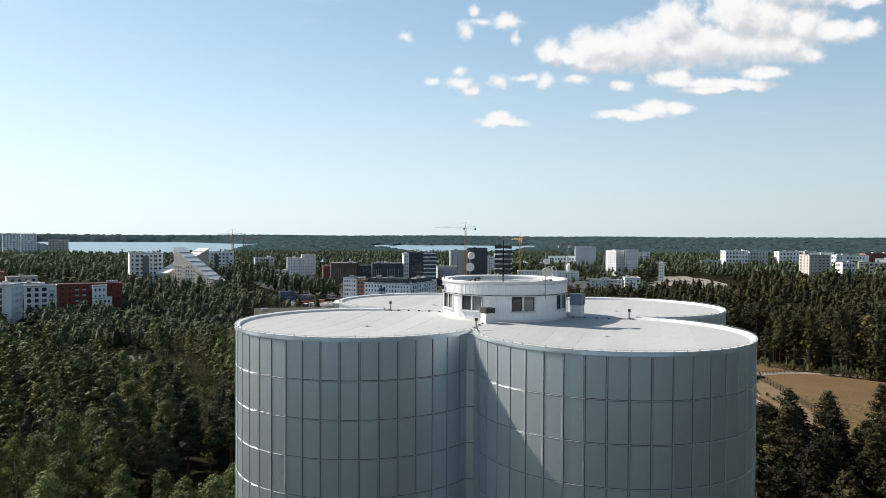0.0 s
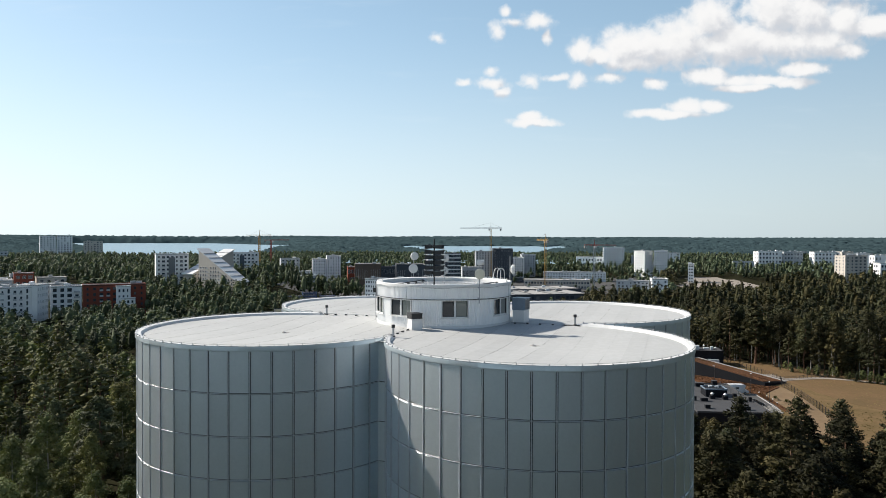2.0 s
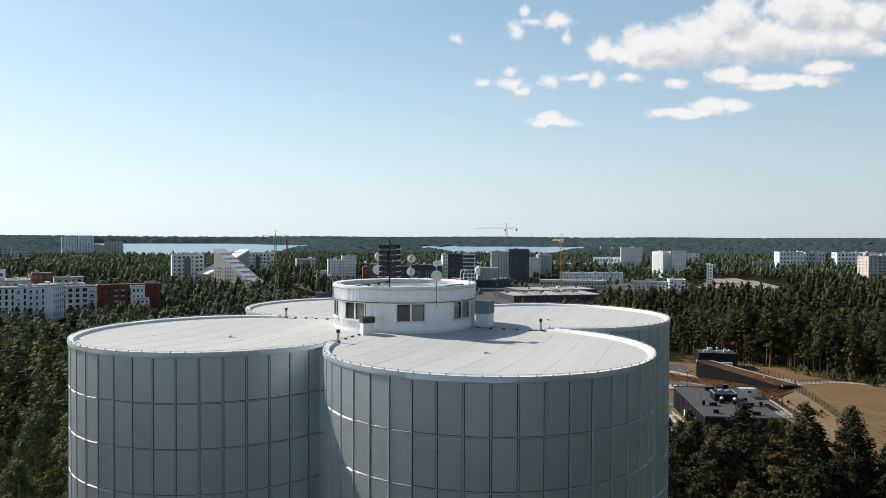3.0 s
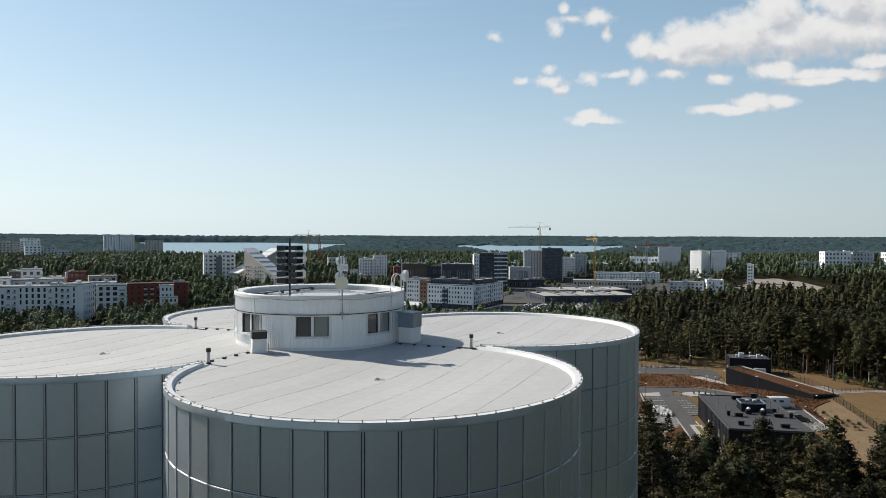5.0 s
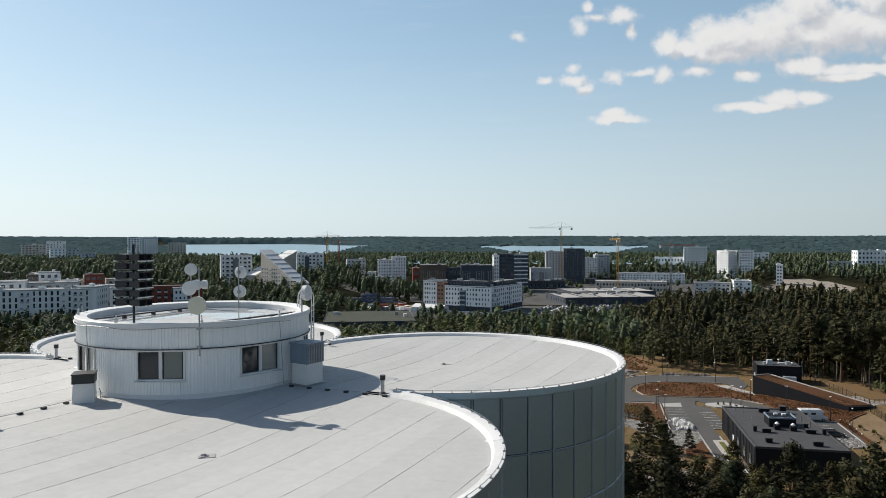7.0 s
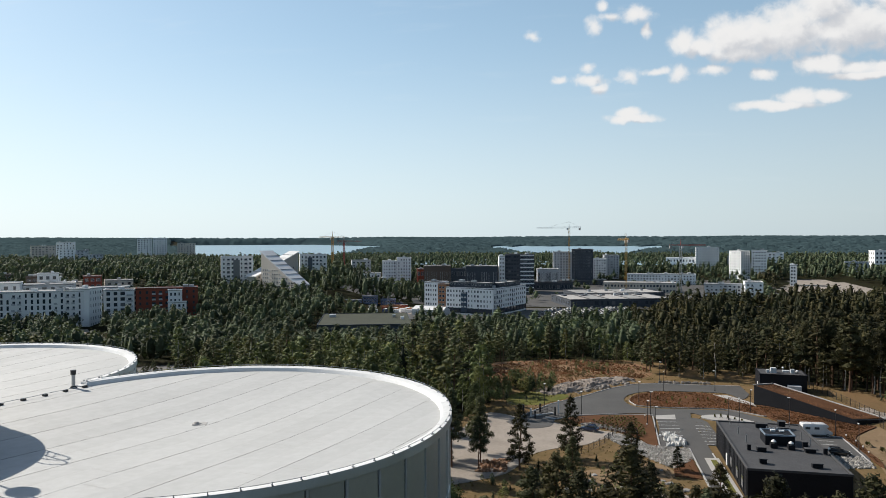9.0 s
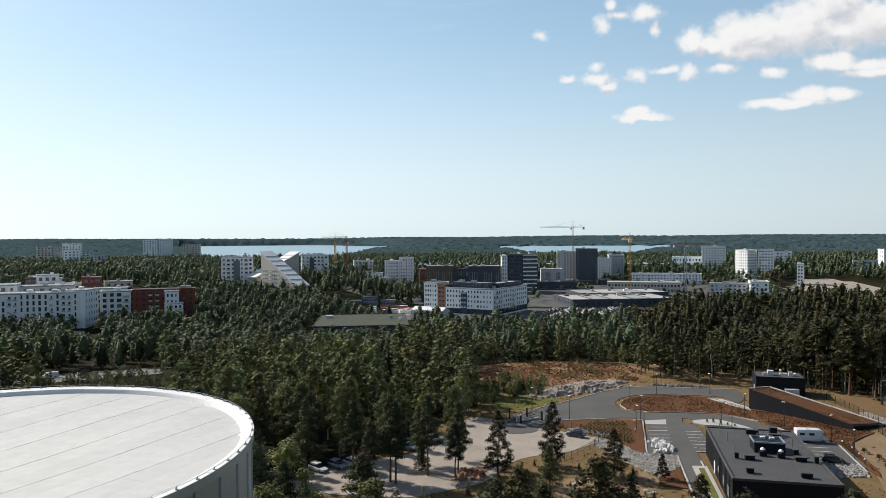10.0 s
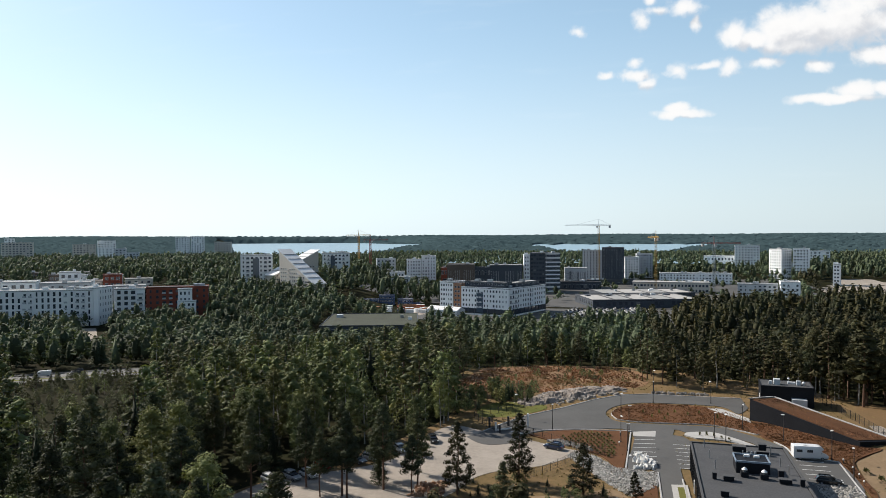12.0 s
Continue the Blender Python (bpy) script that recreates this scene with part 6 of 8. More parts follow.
def pump_house():
    L, D, H = 17.0, 33.2, 5.6
    b = thing("pump_house", "low dark-clad pump house with flat felt roof", "building", at=pose(61.4, 173.2, LOT, 0, 0, -2.0))
    part("wall", Geo().box((L / 2, D / 2, H / 2 - 0.2), (L, D, H + 0.2)), M["dark_clad"], b)
    for i in range(24):
        part("cladding_strip", Geo().box((-0.03, 0.6 + (D - 1.2) * i / 23, H / 2), (0.07, 0.12, H - 0.2)), M["dark_clad"], b)
    part("roof", Geo().box((L / 2, D / 2, H - 0.15 + 0.05), (L - 0.8, D - 0.8, 0.16)), M["felt"], b, "dark felt roof")
    par = Geo()
    for c, s in (((L / 2, 0.1, H), (L + 0.2, 0.32, 0.42)), ((L / 2, D - 0.1, H), (L + 0.2, 0.32, 0.42)), ((0.1, D / 2, H), (0.32, D - 0.4, 0.41)), ((L - 0.1, D / 2, H), (0.32, D - 0.4, 0.41))):
        par.box(c, s)
    part("parapet", par, M["felt"], b, "dark grey metal roof edge")
    for y in (4.0, 9.0, 15.0):
        part("window", Geo().box((-0.08, y, 2.2), (0.1, 1.6, 2.0)), M["glass"], b)
    part("door", Geo().box((-0.08, 20, 1.25), (0.1, 1.1, 2.3)), M["white_metal"], b, "pale door")
    plant = part("plant_box", Geo().box((9.2, 18.7, H + 0.9), (5.4, 4.6, 1.9)), M["dark_clad"], b, "dark screened plant box")
    part("plant_rim", Geo().box((9.2, 20.95, H + 1.95), (5.6, 0.2, 0.3)).box((9.2, 16.45, H + 1.95), (5.6, 0.2, 0.3)).box((6.5, 18.7, H + 1.95), (0.2, 4.5, 0.3)).box((11.9, 18.7, H + 1.95), (0.2, 4.5, 0.3)), M["blue_metal"], plant)
    for x, y in ((8.6, 19.8), (10.2, 19.6)):
        part("white_fan", Geo().box((x, y, H + 2.05), (0.9, 0.5, 0.35)), M["white_metal"], plant)
    for x, y, w, d, h in ((8.5, 23.2, 3.2, 1.6, 1.1), (12.6, 23.6, 1.8, 1.8, 1.9), (12.4, 21.6, 3.6, 0.9, 0.7), (4.8, 5.6, 2.2, 1.6, 0.9), (13.4, 9.2, 1.2, 1.2, 1.5), (13.6, 6.4, 2.6, 1.4, 0.8), (2.6, 5.8, 0.9, 0.9, 1.3), (16.0, 5.6, 0.9, 0.9, 1.4), (3.4, -2.2, 1.6, 1.4, 1.0), (12.2, -3.0, 2.4, 1.2, 0.9)):
        y, w, d, h = y + 6.2, w * 0.72, d * 0.72, h * 0.75
        u = part("roof_unit", Geo().box((x, y, H + 0.1 + h / 2), (w, d, h)), M["dark_clad"], b, "dark rooftop air unit")
        part("unit_lid", Geo().box((x, y, H + 0.1 + h + 0.06), (w + 0.15, d + 0.15, 0.1)), M["felt"], u)
    for x, y in ((9.6, 20.4), (10.3, 20.4), (11.0, 20.4)):
        roof_vent_pipe(b, x, y + 6.2, H, 0.9, 0.16)
    for x, y in ((2.4, 24.4), (2.8, 17.4), (3.2, 11.4), (13.2, 19.0), (14.4, 15.6), (8.6, 18.6), (15.0, 11.4), (14.0, 23.0)):
        roof_vent_pipe(b, x, y + 6.2, H, 1.5, 0.09)
    for x, y in ((7.6, 14.6), (10.6, 14.0)):
        u = part("fan_base", Geo().box((x, y, H + 0.45), (1.2, 1.2, 0.8)), M["dark_clad"], b)
        roof_vent_pipe(b, x, y, H + 0.8, 0.45, 0.2, True)


pump_house()


def hut():
    b = thing("valve_hut", "dark-clad flat-roofed hut at the wood's edge", "building", at=pose(86.6, 267.0, LOT, 0, 0, -6))
    L, D, H = 13.0, 9.0, 5.3
    part("wall", Geo().box((L / 2, D / 2, H / 2 - 0.2), (L, D, H + 0.2)), M["dark_clad"], b)
    part("roof", Geo().box((L / 2, D / 2, H + 0.06), (L - 0.4, D - 0.4, 0.14)), M["felt"], b, "dark felt roof")
    part("parapet", Geo().box((L / 2, 0.05, H + 0.05), (L + 0.2, 0.3, 0.35)).box((L / 2, D - 0.05, H + 0.05), (L + 0.2, 0.3, 0.35)).box((0.05, D / 2, H + 0.05), (0.3, D - 0.3, 0.34)).box((L - 0.05, D / 2, H + 0.05), (0.3, D - 0.3, 0.34)), M["dark_clad"], b)
    for x, y, w, d, h in ((4.2, 3.2, 1.6, 1.6, 1.5), (2.6, 3.0, 0.8, 0.8, 0.9), (9.6, 3.6, 1.0, 1.0, 1.2), (8.0, 5.0, 2.0, 1.0, 0.5)):
        part("roof_unit", Geo().box((x, y, H + 0.1 + h / 2), (w, d, h)), M["wall_grey"], b, "grey rooftop air unit")
    roof_vent_pipe(b, 10.8, 3.0, H, 0.9, 0.2, True)
    roof_vent_pipe(b, 7.4, 6.4, H, 1.2, 0.14, True)
    part("door", Geo().box((-0.05, 4.0, 1.2), (0.1, 1.2, 2.3)), M["white_metal"], b, "pale door")
    part("shelter", Geo().box((9.3, -1.0, 1.3), (3.6, 2.0, 2.4)), M["wall_grey"], b, "grey glazed entrance box")


hut()


def wedge():
    """Dark wall that sinks into the ground with a mulch-covered roof: a buried reservoir."""
    w = thing("buried_reservoir", "dark-walled sloping reservoir roof covered in red mulch", "building", at=pose(0, 0, LOT))
    A, B, C, D = (80.8, 249.6), (99.8, 229.8), (109.0, 236.0), (88.2, 259.5)
    za, zb, zc, zd = 5.3, 1.4, 0.4, 3.9
    g = Geo().add([(*A, -0.2), (*B, -0.2), (*C, -0.2), (*D, -0.2), (*A, za), (*B, zb), (*C, zc), (*D, zd)], [(0, 1, 5, 4), (1, 2, 6, 5), (2, 3, 7, 6), (3, 0, 4, 7), (4, 5, 6, 7)])
    part("wall", g, M["dark_clad"], w)

    def inner(p, q, t):
        return tuple(a + (b - a) * t for a, b in zip(p, q))
    cen = tuple(sum(k) / 4 for k in zip((*A, za), (*B, zb), (*C, zc), (*D, zd)))
    top = [inner(p, cen, 0.05) for p in ((*A, za), (*B, zb), (*C, zc), (*D, zd))]
    part("mulch_roof", Geo().add([(x, y, z + 0.14) for x, y, z in top] + [(x, y, z - 0.1) for x, y, z in top], [(0, 1, 2, 3), (0, 4, 5, 1), (1, 5, 6, 2), (2, 6, 7, 3), (3, 7, 4, 0)]), M["mulch"], w, "roof bed of red mulch")
    for p, q in (((*A, za), (*D, zd)), ((*D, zd), (*C, zc))):
        a, b = Vector(p), Vector(q)
        n = 12 if p[0] < 85 else 24
        for i in range(n):
            s, e = a + (b - a) * (i / n), a + (b - a) * ((i + 1) / n)
            part("coping_stone", Geo().add([tuple(s + o) for o in (Vector((-.35, 0, .1)), Vector((.35, 0, .1)), Vector((.35, 0, .32)), Vector((-.35, 0, .32)))] + [tuple(s + (e - s) * 0.94 + o) for o in (Vector((-.35, 0, .1)), Vector((.35, 0, .1)), Vector((.35, 0, .32)), Vector((-.35, 0, .32)))],
                                                    [(0, 1, 2, 3), (7, 6, 5, 4), (0, 4, 5, 1), (1, 5, 6, 2), (2, 6, 7, 3), (3, 7, 4, 0)]), M["kerb"], w, "pale coping stone")


wedge()


def fence(label, pts, height=1.7, spacing=2.6):
    f = thing("fence", label, "fence", "dark mesh fences of the yard", pose(0, 0, LOT))
    mesh = Geo()
    for a, b in zip(pts, pts[1:]):
        a, b = Vector((*a, 0)), Vector((*b, 0))
        n = max(1, round((b - a).length / spacing))
        for i in range(n + 1):
            p = a + (b - a) * (i / n)
            part("post", Geo().box(p + Vector((0, 0, height / 2)), (0.09, 0.09, height + 0.2)), M["black"], f)
        for i in range(n):
            p, q = a + (b - a) * (i / n), a + (b - a) * ((i + 1) / n)
            for z in (0.12, height * 0.5, height - 0.05):
                mesh.tube(p + Vector((0, 0, z)), q + Vector((0, 0, z)), 0.02, n=4)
            for k in range(1, 14):
                r = p + (q - p) * (k / 14)
                mesh.tube(r + Vector((0, 0, 0.1)), r + Vector((0, 0, height)), 0.009, n=3, caps=False)
    part("wire_mesh", mesh, M["black"], f)
    return f


fence("dark wire mesh fence beside the mulch bed", [(29.6, 223.4), (38.5, 216.8), (46.0, 210.9), (46.0, 213.4)])
fence("dark wire mesh fence along the gravel", [(45.4, 212.4), (41.2, 212.6), (38.2, 204.4), (34.4, 197.2), (30, 192)])
fence("dark wire mesh fence beside the gate", [(29.4, 223.6), (27.6, 225.6)])
fence("dark wire mesh fence past the grass bank", [(17.6, 228.4), (13, 236), (20, 244), (28, 258), (40, 272)])
fence("long dark mesh fence beside the field", [(102.6, 277), (103.6, 270), (104.4, 263.6), (106.0, 254.1), (107.8, 237.1), (105.3, 230.4), (104.3, 215.1), (102.2, 199.8), (98.9, 180.2)], 2.1)
fence("dark mesh fence beside the gravel track", [(107.6, 240), (118, 243.6), (127, 246)], 1.2, 1.6)


def gate():
    g = thing("sliding_gate", "dark steel sliding gate with pale motor posts", "gate", at=pose(0, 0, LOT + 0.1))
    for x, y, h, m in ((18.3, 228.2, 2.4, "black"), (20.4, 225.0, 2.2, "white_metal"), (22.6, 230.2, 2.4, "black"), (26.6, 227.3, 2.4, "black"), (27.4, 230.0, 3.4, "white_metal"), (21.6, 223.6, 2.0, "black")):
        part("post", Geo().box((x, y, h / 2), (0.42, 0.42, h)), M[m], g)
    for a, b, z0, z1 in (((18.3, 228.2), (20.2, 224.8), 0.2, 2.0), ((22.6, 230.2), (26.6, 227.3), 0.2, 2.0), ((21.4, 229.0), (24.6, 226.4), 0.3, 2.1)):
        fr = Geo()
        for z in (z0, (z0 + z1) / 2, z1):
            fr.tube((*a, z), (*b, z), 0.055, n=4)
        for k in range(13):
            x, y = a[0] + (b[0] - a[0]) * k / 12, a[1] + (b[1] - a[1]) * k / 12
            fr.tube((x, y, z0), (x, y, z1), 0.028, n=4)
        part("leaf", fr, M["black"], g)
    part("track_beam", Geo().box((23.4, 226.9, 0.35), (6.6, 0.3, 0.28), radians(37)), M["white_metal"], g, "white barrier beam")
    part("traffic_island", Geo().box((25.4, 224.2, 0.12), (3.0, 1.1, 0.22), radians(-25)), M["concrete"], g)


gate()


def lamp_post(at, h=6.0):
    l = thing("street_lamp", "slim dark lamp post with a small pale head", "street lamp", "lamp posts of the yard", at)
    part("pole", Geo().tube((0, 0, 0), (0, 0, h), 0.10, 0.055, 8), M["black"], l, smooth=40)
    part("lamp_head", Geo().box((0.12, -0.2, h + 0.04), (0.34, 0.75, 0.13)), M["white_metal"], l, "pale lamp head")
    part("foot", Geo().tube((0, 0, 0), (0, 0, 0.5), 0.16, 0.13, 8), M["black"], l)
    return l


post = None
for x, y in ((33.4, 229.4), (49.4, 245.4), (51.2, 232.4), (50.6, 215.8), (58.1, 262.6), (73.5, 265.5), (72.2, 228.2), (77.5, 239.4), (84.8, 231.3), (91.4, 219.2), (91.9, 206.9), (23.4, 238.0), (59, 279), (49.3, 222), (70, 229.6)):
    m = pose(x, y, LOT + 0.1, 0, 0, (x * 37) % 360)
    post = copy_thing(post, m) if post else lamp_post(m)
bollard = None
for x, y in ((92.8, 216.6), (93.2, 212), (93, 207.6), (92.6, 203.6), (49.2, 227), (48.9, 219)):
    m = pose(x, y, LOT + 0.25)
    if bollard is None:
        bollard = thing("bollard_lamp", "low white-headed garden lamp in the mulch", "lamp", "low lamps in the mulch", m)
        part("stem", Geo().tube((0, 0, 0), (0, 0, 0.8), 0.06, n=8), M["black"], bollard)
        part("head", Geo().tube((0, 0, 0.78), (0, 0, 1.05), 0.16, 0.14, 10), M["white_metal"], bollard, "white head")
    else:
        copy_thing(bollard, m)


# ---- vehicles ----
def car_paint(name, colour):
    return material(name, colour, tuple(c * 0.9 for c in colour), rough=0.25, scale=1.0, bump=0.0, rough_spread=0.03, spec=0.7)


PAINT = {"blue": car_paint("dark_blue_car_paint", (0.02, 0.035, 0.08)), "black": car_paint("black_car_paint", (0.012, 0.012, 0.014)), "white": car_paint("white_car_paint", (0.72, 0.72, 0.72)),
         "silver": car_paint("silver_car_paint", (0.42, 0.43, 0.44)), "red": car_paint("red_car_paint", (0.40, 0.02, 0.02)), "grey": car_paint("grey_car_paint", (0.12, 0.125, 0.13))}


def loft(sections):
    """Skin over cross-sections given as (x, [(y, z), ...])."""
    g = Geo()
    n = len(sections[0][1])
    vs = [(x, y, z) for x, pts in sections for y, z in pts]
    fs = [(i * n + j, (i + 1) * n + j, (i + 1) * n + (j + 1) % n, i * n + (j + 1) % n) for i in range(len(sections) - 1) for j in range(n)]
    return g.add(vs, fs + [tuple(range(n))[::-1], tuple(range((len(sections) - 1) * n, len(sections) * n))])


def sect(x, w, lo, hi, crown=0.93):
    return (x, [(-w * 0.94, lo), (-w, lo + 0.2), (-w, hi - 0.15), (-w * crown, hi), (w * crown, hi), (w, hi - 0.15), (w, lo + 0.2), (w * 0.94, lo)])


def car(label, at, paint, kind="estate", group="parked cars", far=False):
    c = thing("van" if kind == "van" else "car", label, "van" if kind == "van" else "car", group, at)
    w = 0.95 if kind == "van" else 0.9
    L = 2.6 if kind == "van" else 2.25
    if kind == "van":
        body = [sect(-L, w * 0.95, 0.4, 1.9), sect(-L + 0.15, w, 0.3, 2.15), sect(0.9, w, 0.3, 2.15), sect(1.5, w * 0.98, 0.3, 1.95), sect(2.1, w * 0.96, 0.3, 1.15), sect(L, w * 0.85, 0.4, 0.95)]
        glass = [sect(0.7, w * 1.01, 1.2, 1.75), sect(1.45, w * 1.005, 1.2, 1.75), sect(1.95, w * 0.9, 1.2, 1.3)]
    else:
        body = [sect(-L, w * 0.85, 0.42, 0.85), sect(-L + 0.2, w * 0.97, 0.3, 0.98), sect(-0.9, w, 0.25, 0.98), sect(0.8, w, 0.25, 0.96), sect(1.7, w * 0.95, 0.27, 0.85), sect(L, w * 0.8, 0.38, 0.66)]
        back = -2.1 if kind == "estate" else -1.7
        glass = [sect(back, w * 0.72, 0.92, 1.1, 0.9), sect(back + 0.35, w * 0.86, 0.92, 1.42, 0.86), sect(0.1, w * 0.88, 0.92, 1.44, 0.86), sect(1.05, w * 0.82, 0.92, 1.0, 0.9)]
    shape = loft(body)
    for x in (-L * 0.62, L * 0.64) if far else ():
        shape.tube((x, -w + 0.02, 0.32), (x, w - 0.02, 0.32), 0.32, n=8)
    b = part("body", shape, PAINT[paint], c, smooth=35)
    part("glasshouse", loft(glass), M["glass"], c, "dark car glass", smooth=35)
    if kind != "van":
        part("roof_panel", loft([sect(back + 0.4, w * 0.76, 1.40, 1.46, 0.9), sect(0.1, w * 0.78, 1.42, 1.48, 0.9), sect(0.3, w * 0.72, 1.36, 1.42, 0.9)]), PAINT[paint], c, smooth=35)
    for x in (-L * 0.62, L * 0.64):
        for y in (-w + 0.06, w - 0.06):
            if far:
                continue
            wh = part("wheel", Geo().tube((x, y - 0.11, 0.32), (x, y + 0.11, 0.32), 0.32, n=14), M["black"], c, smooth=35)
            part("rim", Geo().tube((x, y - 0.118, 0.32), (x, y + 0.118, 0.32), 0.19, n=10), M["grey_metal"], wh, smooth=35)
    for y in () if far else (-0.6, 0.6):
        part("headlight", Geo().box((L - 0.1, y, 0.68), (0.22, 0.32, 0.13)), M["dish"], c)
        part("tail_light", Geo().box((-L + 0.06, y * 1.2, 0.82), (0.12, 0.2, 0.2)), PAINT["red"], c)
    return c


car("dark blue saloon parked on the gravel", pose(35.1, 214.2, LOT + 0.1, 0, 0, 158), "blue", "saloon")


def camper(at):
    """A coach-built motor home: cab, high living box with an overhang, windows and a roof hatch."""
    c = thing("motor_home", "white coach-built motor home parked in a bay", "motor home", "parked cars", at)
    part("cab", loft([sect(1.2, 0.98, 0.35, 2.1), sect(2.0, 0.97, 0.35, 1.9), sect(2.6, 0.95, 0.35, 1.2), sect(3.3, 0.86, 0.42, 0.95)]), PAINT["white"], c, smooth=35)
    part("windscreen", loft([sect(1.9, 0.99, 1.2, 1.8), sect(2.45, 0.9, 1.2, 1.32)]), M["glass"], c, "dark windscreen", smooth=35)
    box = part("living_box", loft([sect(-3.4, 1.08, 0.55, 2.7), sect(-3.3, 1.12, 0.45, 2.85), sect(1.3, 1.12, 0.45, 2.85), sect(1.9, 1.1, 1.95, 2.8), sect(2.3, 1.0, 2.05, 2.5)]), PAINT["white"], c, smooth=35)
    part("roof_hatch", Geo().box((-1.0, 0, 2.9), (0.7, 0.7, 0.12)), M["wall_grey"], box)
    for x in (-2.3, -0.3):
        for y in (-1.125, 1.125):
            part("side_window", Geo().box((x, y, 1.9), (1.1, 0.03, 0.55)), M["glass"], box)
    part("skirt", Geo().box((-1.0, 0, 0.5), (4.6, 2.26, 0.14)), M["wall_grey"], c, "grey skirt")
    for x in (-2.1, 2.1):
        for y in (-0.9, 0.9):
            wh = part("wheel", Geo().tube((x, y - 0.12, 0.34), (x, y + 0.12, 0.34), 0.34, n=14), M["black"], c, smooth=35)
            part("rim", Geo().tube((x, y - 0.128, 0.34), (x, y + 0.128, 0.34), 0.2, n=10), M["grey_metal"], wh, smooth=35)


camper(pose(87.2, 218.9, LOT + 0.16, 0, 0, 3))
car("black estate car parked in a bay", pose(86.8, 203.6, LOT + 0.16, 0, 0, -6), "black")
car("black estate car on the gravel below the trees", pose(7.9, 213.6, LOT + 0.1, 0, 0, -60), "black")
car("white car on the gravel in tree shade", pose(2.9, 205.0, LOT + 0.1, 0, 0, -50), "white", "saloon")
car("silver estate car on the gravel in tree shade", pose(-1.2, 198.0, LOT + 0.1, 0, 0, -20), "silver")
car("grey saloon on the gravel in tree shade", pose(-3.6, 195.6, LOT + 0.1, 0, 0, -20), "grey", "saloon")
car("red car half hidden by pines", pose(-9.0, 191.0, LOT + 0.1, 0, 0, -40), "red", "saloon")
car("white car half hidden by pines", pose(-15.4, 181.0, LOT + 0.1, 0, 0, -30), "white")
car("silver car half hidden by pines", pose(-12.2, 183.6, LOT + 0.1, 0, 0, -30), "silver")
car("white car beside the gravel under pines", pose(-9.6, 185.4, LOT + 0.1, 0, 0, -30), "white", "saloon")

# distant road and shop car park
def laid(name, label, category, near_edge, far_edge, mat, lift, n=8):
    """A strip of ground laid over the land between two edges."""
    g = Geo()
    for i in range(n):
        quad = []
        for e, f in ((near_edge, i / n), (near_edge, (i + 1) / n), (far_edge, (i + 1) / n), (far_edge, i / n)):
            x, y = e[0][0] + (e[1][0] - e[0][0]) * f, e[0][1] + (e[1][1] - e[0][1]) * f
            quad.append((x, y, terrain(x, y) + lift))
        g.add(quad, [(0, 1, 2, 3)])
    tagged(part(name, g, M[mat]), label, category, kind="structure")


laid("far_road", "dark grey road between the trees", "road", ((-175, 262.7), (-119.7, 298.8)), ((-181.8, 268.8), (-125.4, 306.6)), "asphalt", 0.25)
laid("far_road", "pale grey road between the trees", "road", ((-161.4, 252.4), (-118, 287.8)), ((-170.3, 260.5), (-125.5, 298)), "paving", 0.25)
laid("road_verge", "dry grass verge between two roads", "ground", ((-156.5, 249.4), (-115.5, 286.8)), ((-161.2, 252.6), (-118.2, 288)), "grass", 0.2)
laid("far_road", "pale grey road between the trees", "road", ((-150.2, 243.1), (-113.8, 277.8)), ((-156.3, 249.2), (-115.7, 286.6)), "paving", 0.25)
laid("far_lot", "pale sandy lot between the trees", "ground", ((-215, 359.8), (-261.8, 413)), ((-205.6, 361.6), (-252.4, 415)), "gravel", 0.4)
car("white van driving past on the far road", pose(-150.6, 268.4, terrain(-150.6, 268.4) + 0.27, 0, 0, 219), "white", "van", "cars on the far road")
car("black car driving past on the far road", pose(-146.4, 280.4, terrain(-146.4, 280.4) + 0.27, 0, 0, 214), "black", "estate", "cars on the far road")
car("black car driving past on the far road", pose(-141.6, 274.2, terrain(-141.6, 274.2) + 0.27, 0, 0, 219), "black", "saloon", "cars on the far road")
zs = -12.95
tagged(part("shop_yard", Geo().slab([(-18, 505), (10, 468), (78, 479), (94, 560), (116, 596), (116, 626), (16, 600), (-20, 600)], zs - 3, zs), M["asphalt"]), "paved yard round the shopping hall", "pavement", kind="structure")
tagged(part("site_yard", Geo().slab([(-165, 572), (-100, 512), (-92, 520), (-78, 572), (-100, 612), (-150, 600)], zs - 3, zs), M["gravel"]), "bare sandy building site", "ground", kind="structure")
tagged(part("street", Geo().slab([(-92, 520), (-30, 486), (-18, 505), (-20, 534), (-70, 566), (-78, 571)], zs - 3, zs + 0.02), M["asphalt"]), "street in front of the white blocks", "road", kind="structure")
sandy = Geo()
for i in range(10):
    for j in range(12):
        quad = [(232 + 9 * (i + a), 690 + 18 * (j + b)) for a, b in ((0, 0), (1, 0), (1, 1), (0, 1))]
        if in_poly(quad[0][0] + 4, quad[0][1] + 9, [(222, 768), (262, 694), (296, 688), (322, 760), (316, 900), (280, 908), (256, 830)]):
            sandy.add([(x, y, terrain(x, y) + 0.3) for x, y in quad], [(0, 1, 2, 3)])
tagged(part("sand_yard", sandy, M["gravel"]), "bare sandy yard beyond the wood", "ground", kind="structure")
stock = [car(f"{n} car in the shop car park", pose(10, 520, zs, 0, 0, 80), n, k, "cars in the shop car park", True) for n, k in (("white", "saloon"), ("silver", "estate"), ("grey", "saloon"), ("blue", "estate"), ("white", "estate"))]
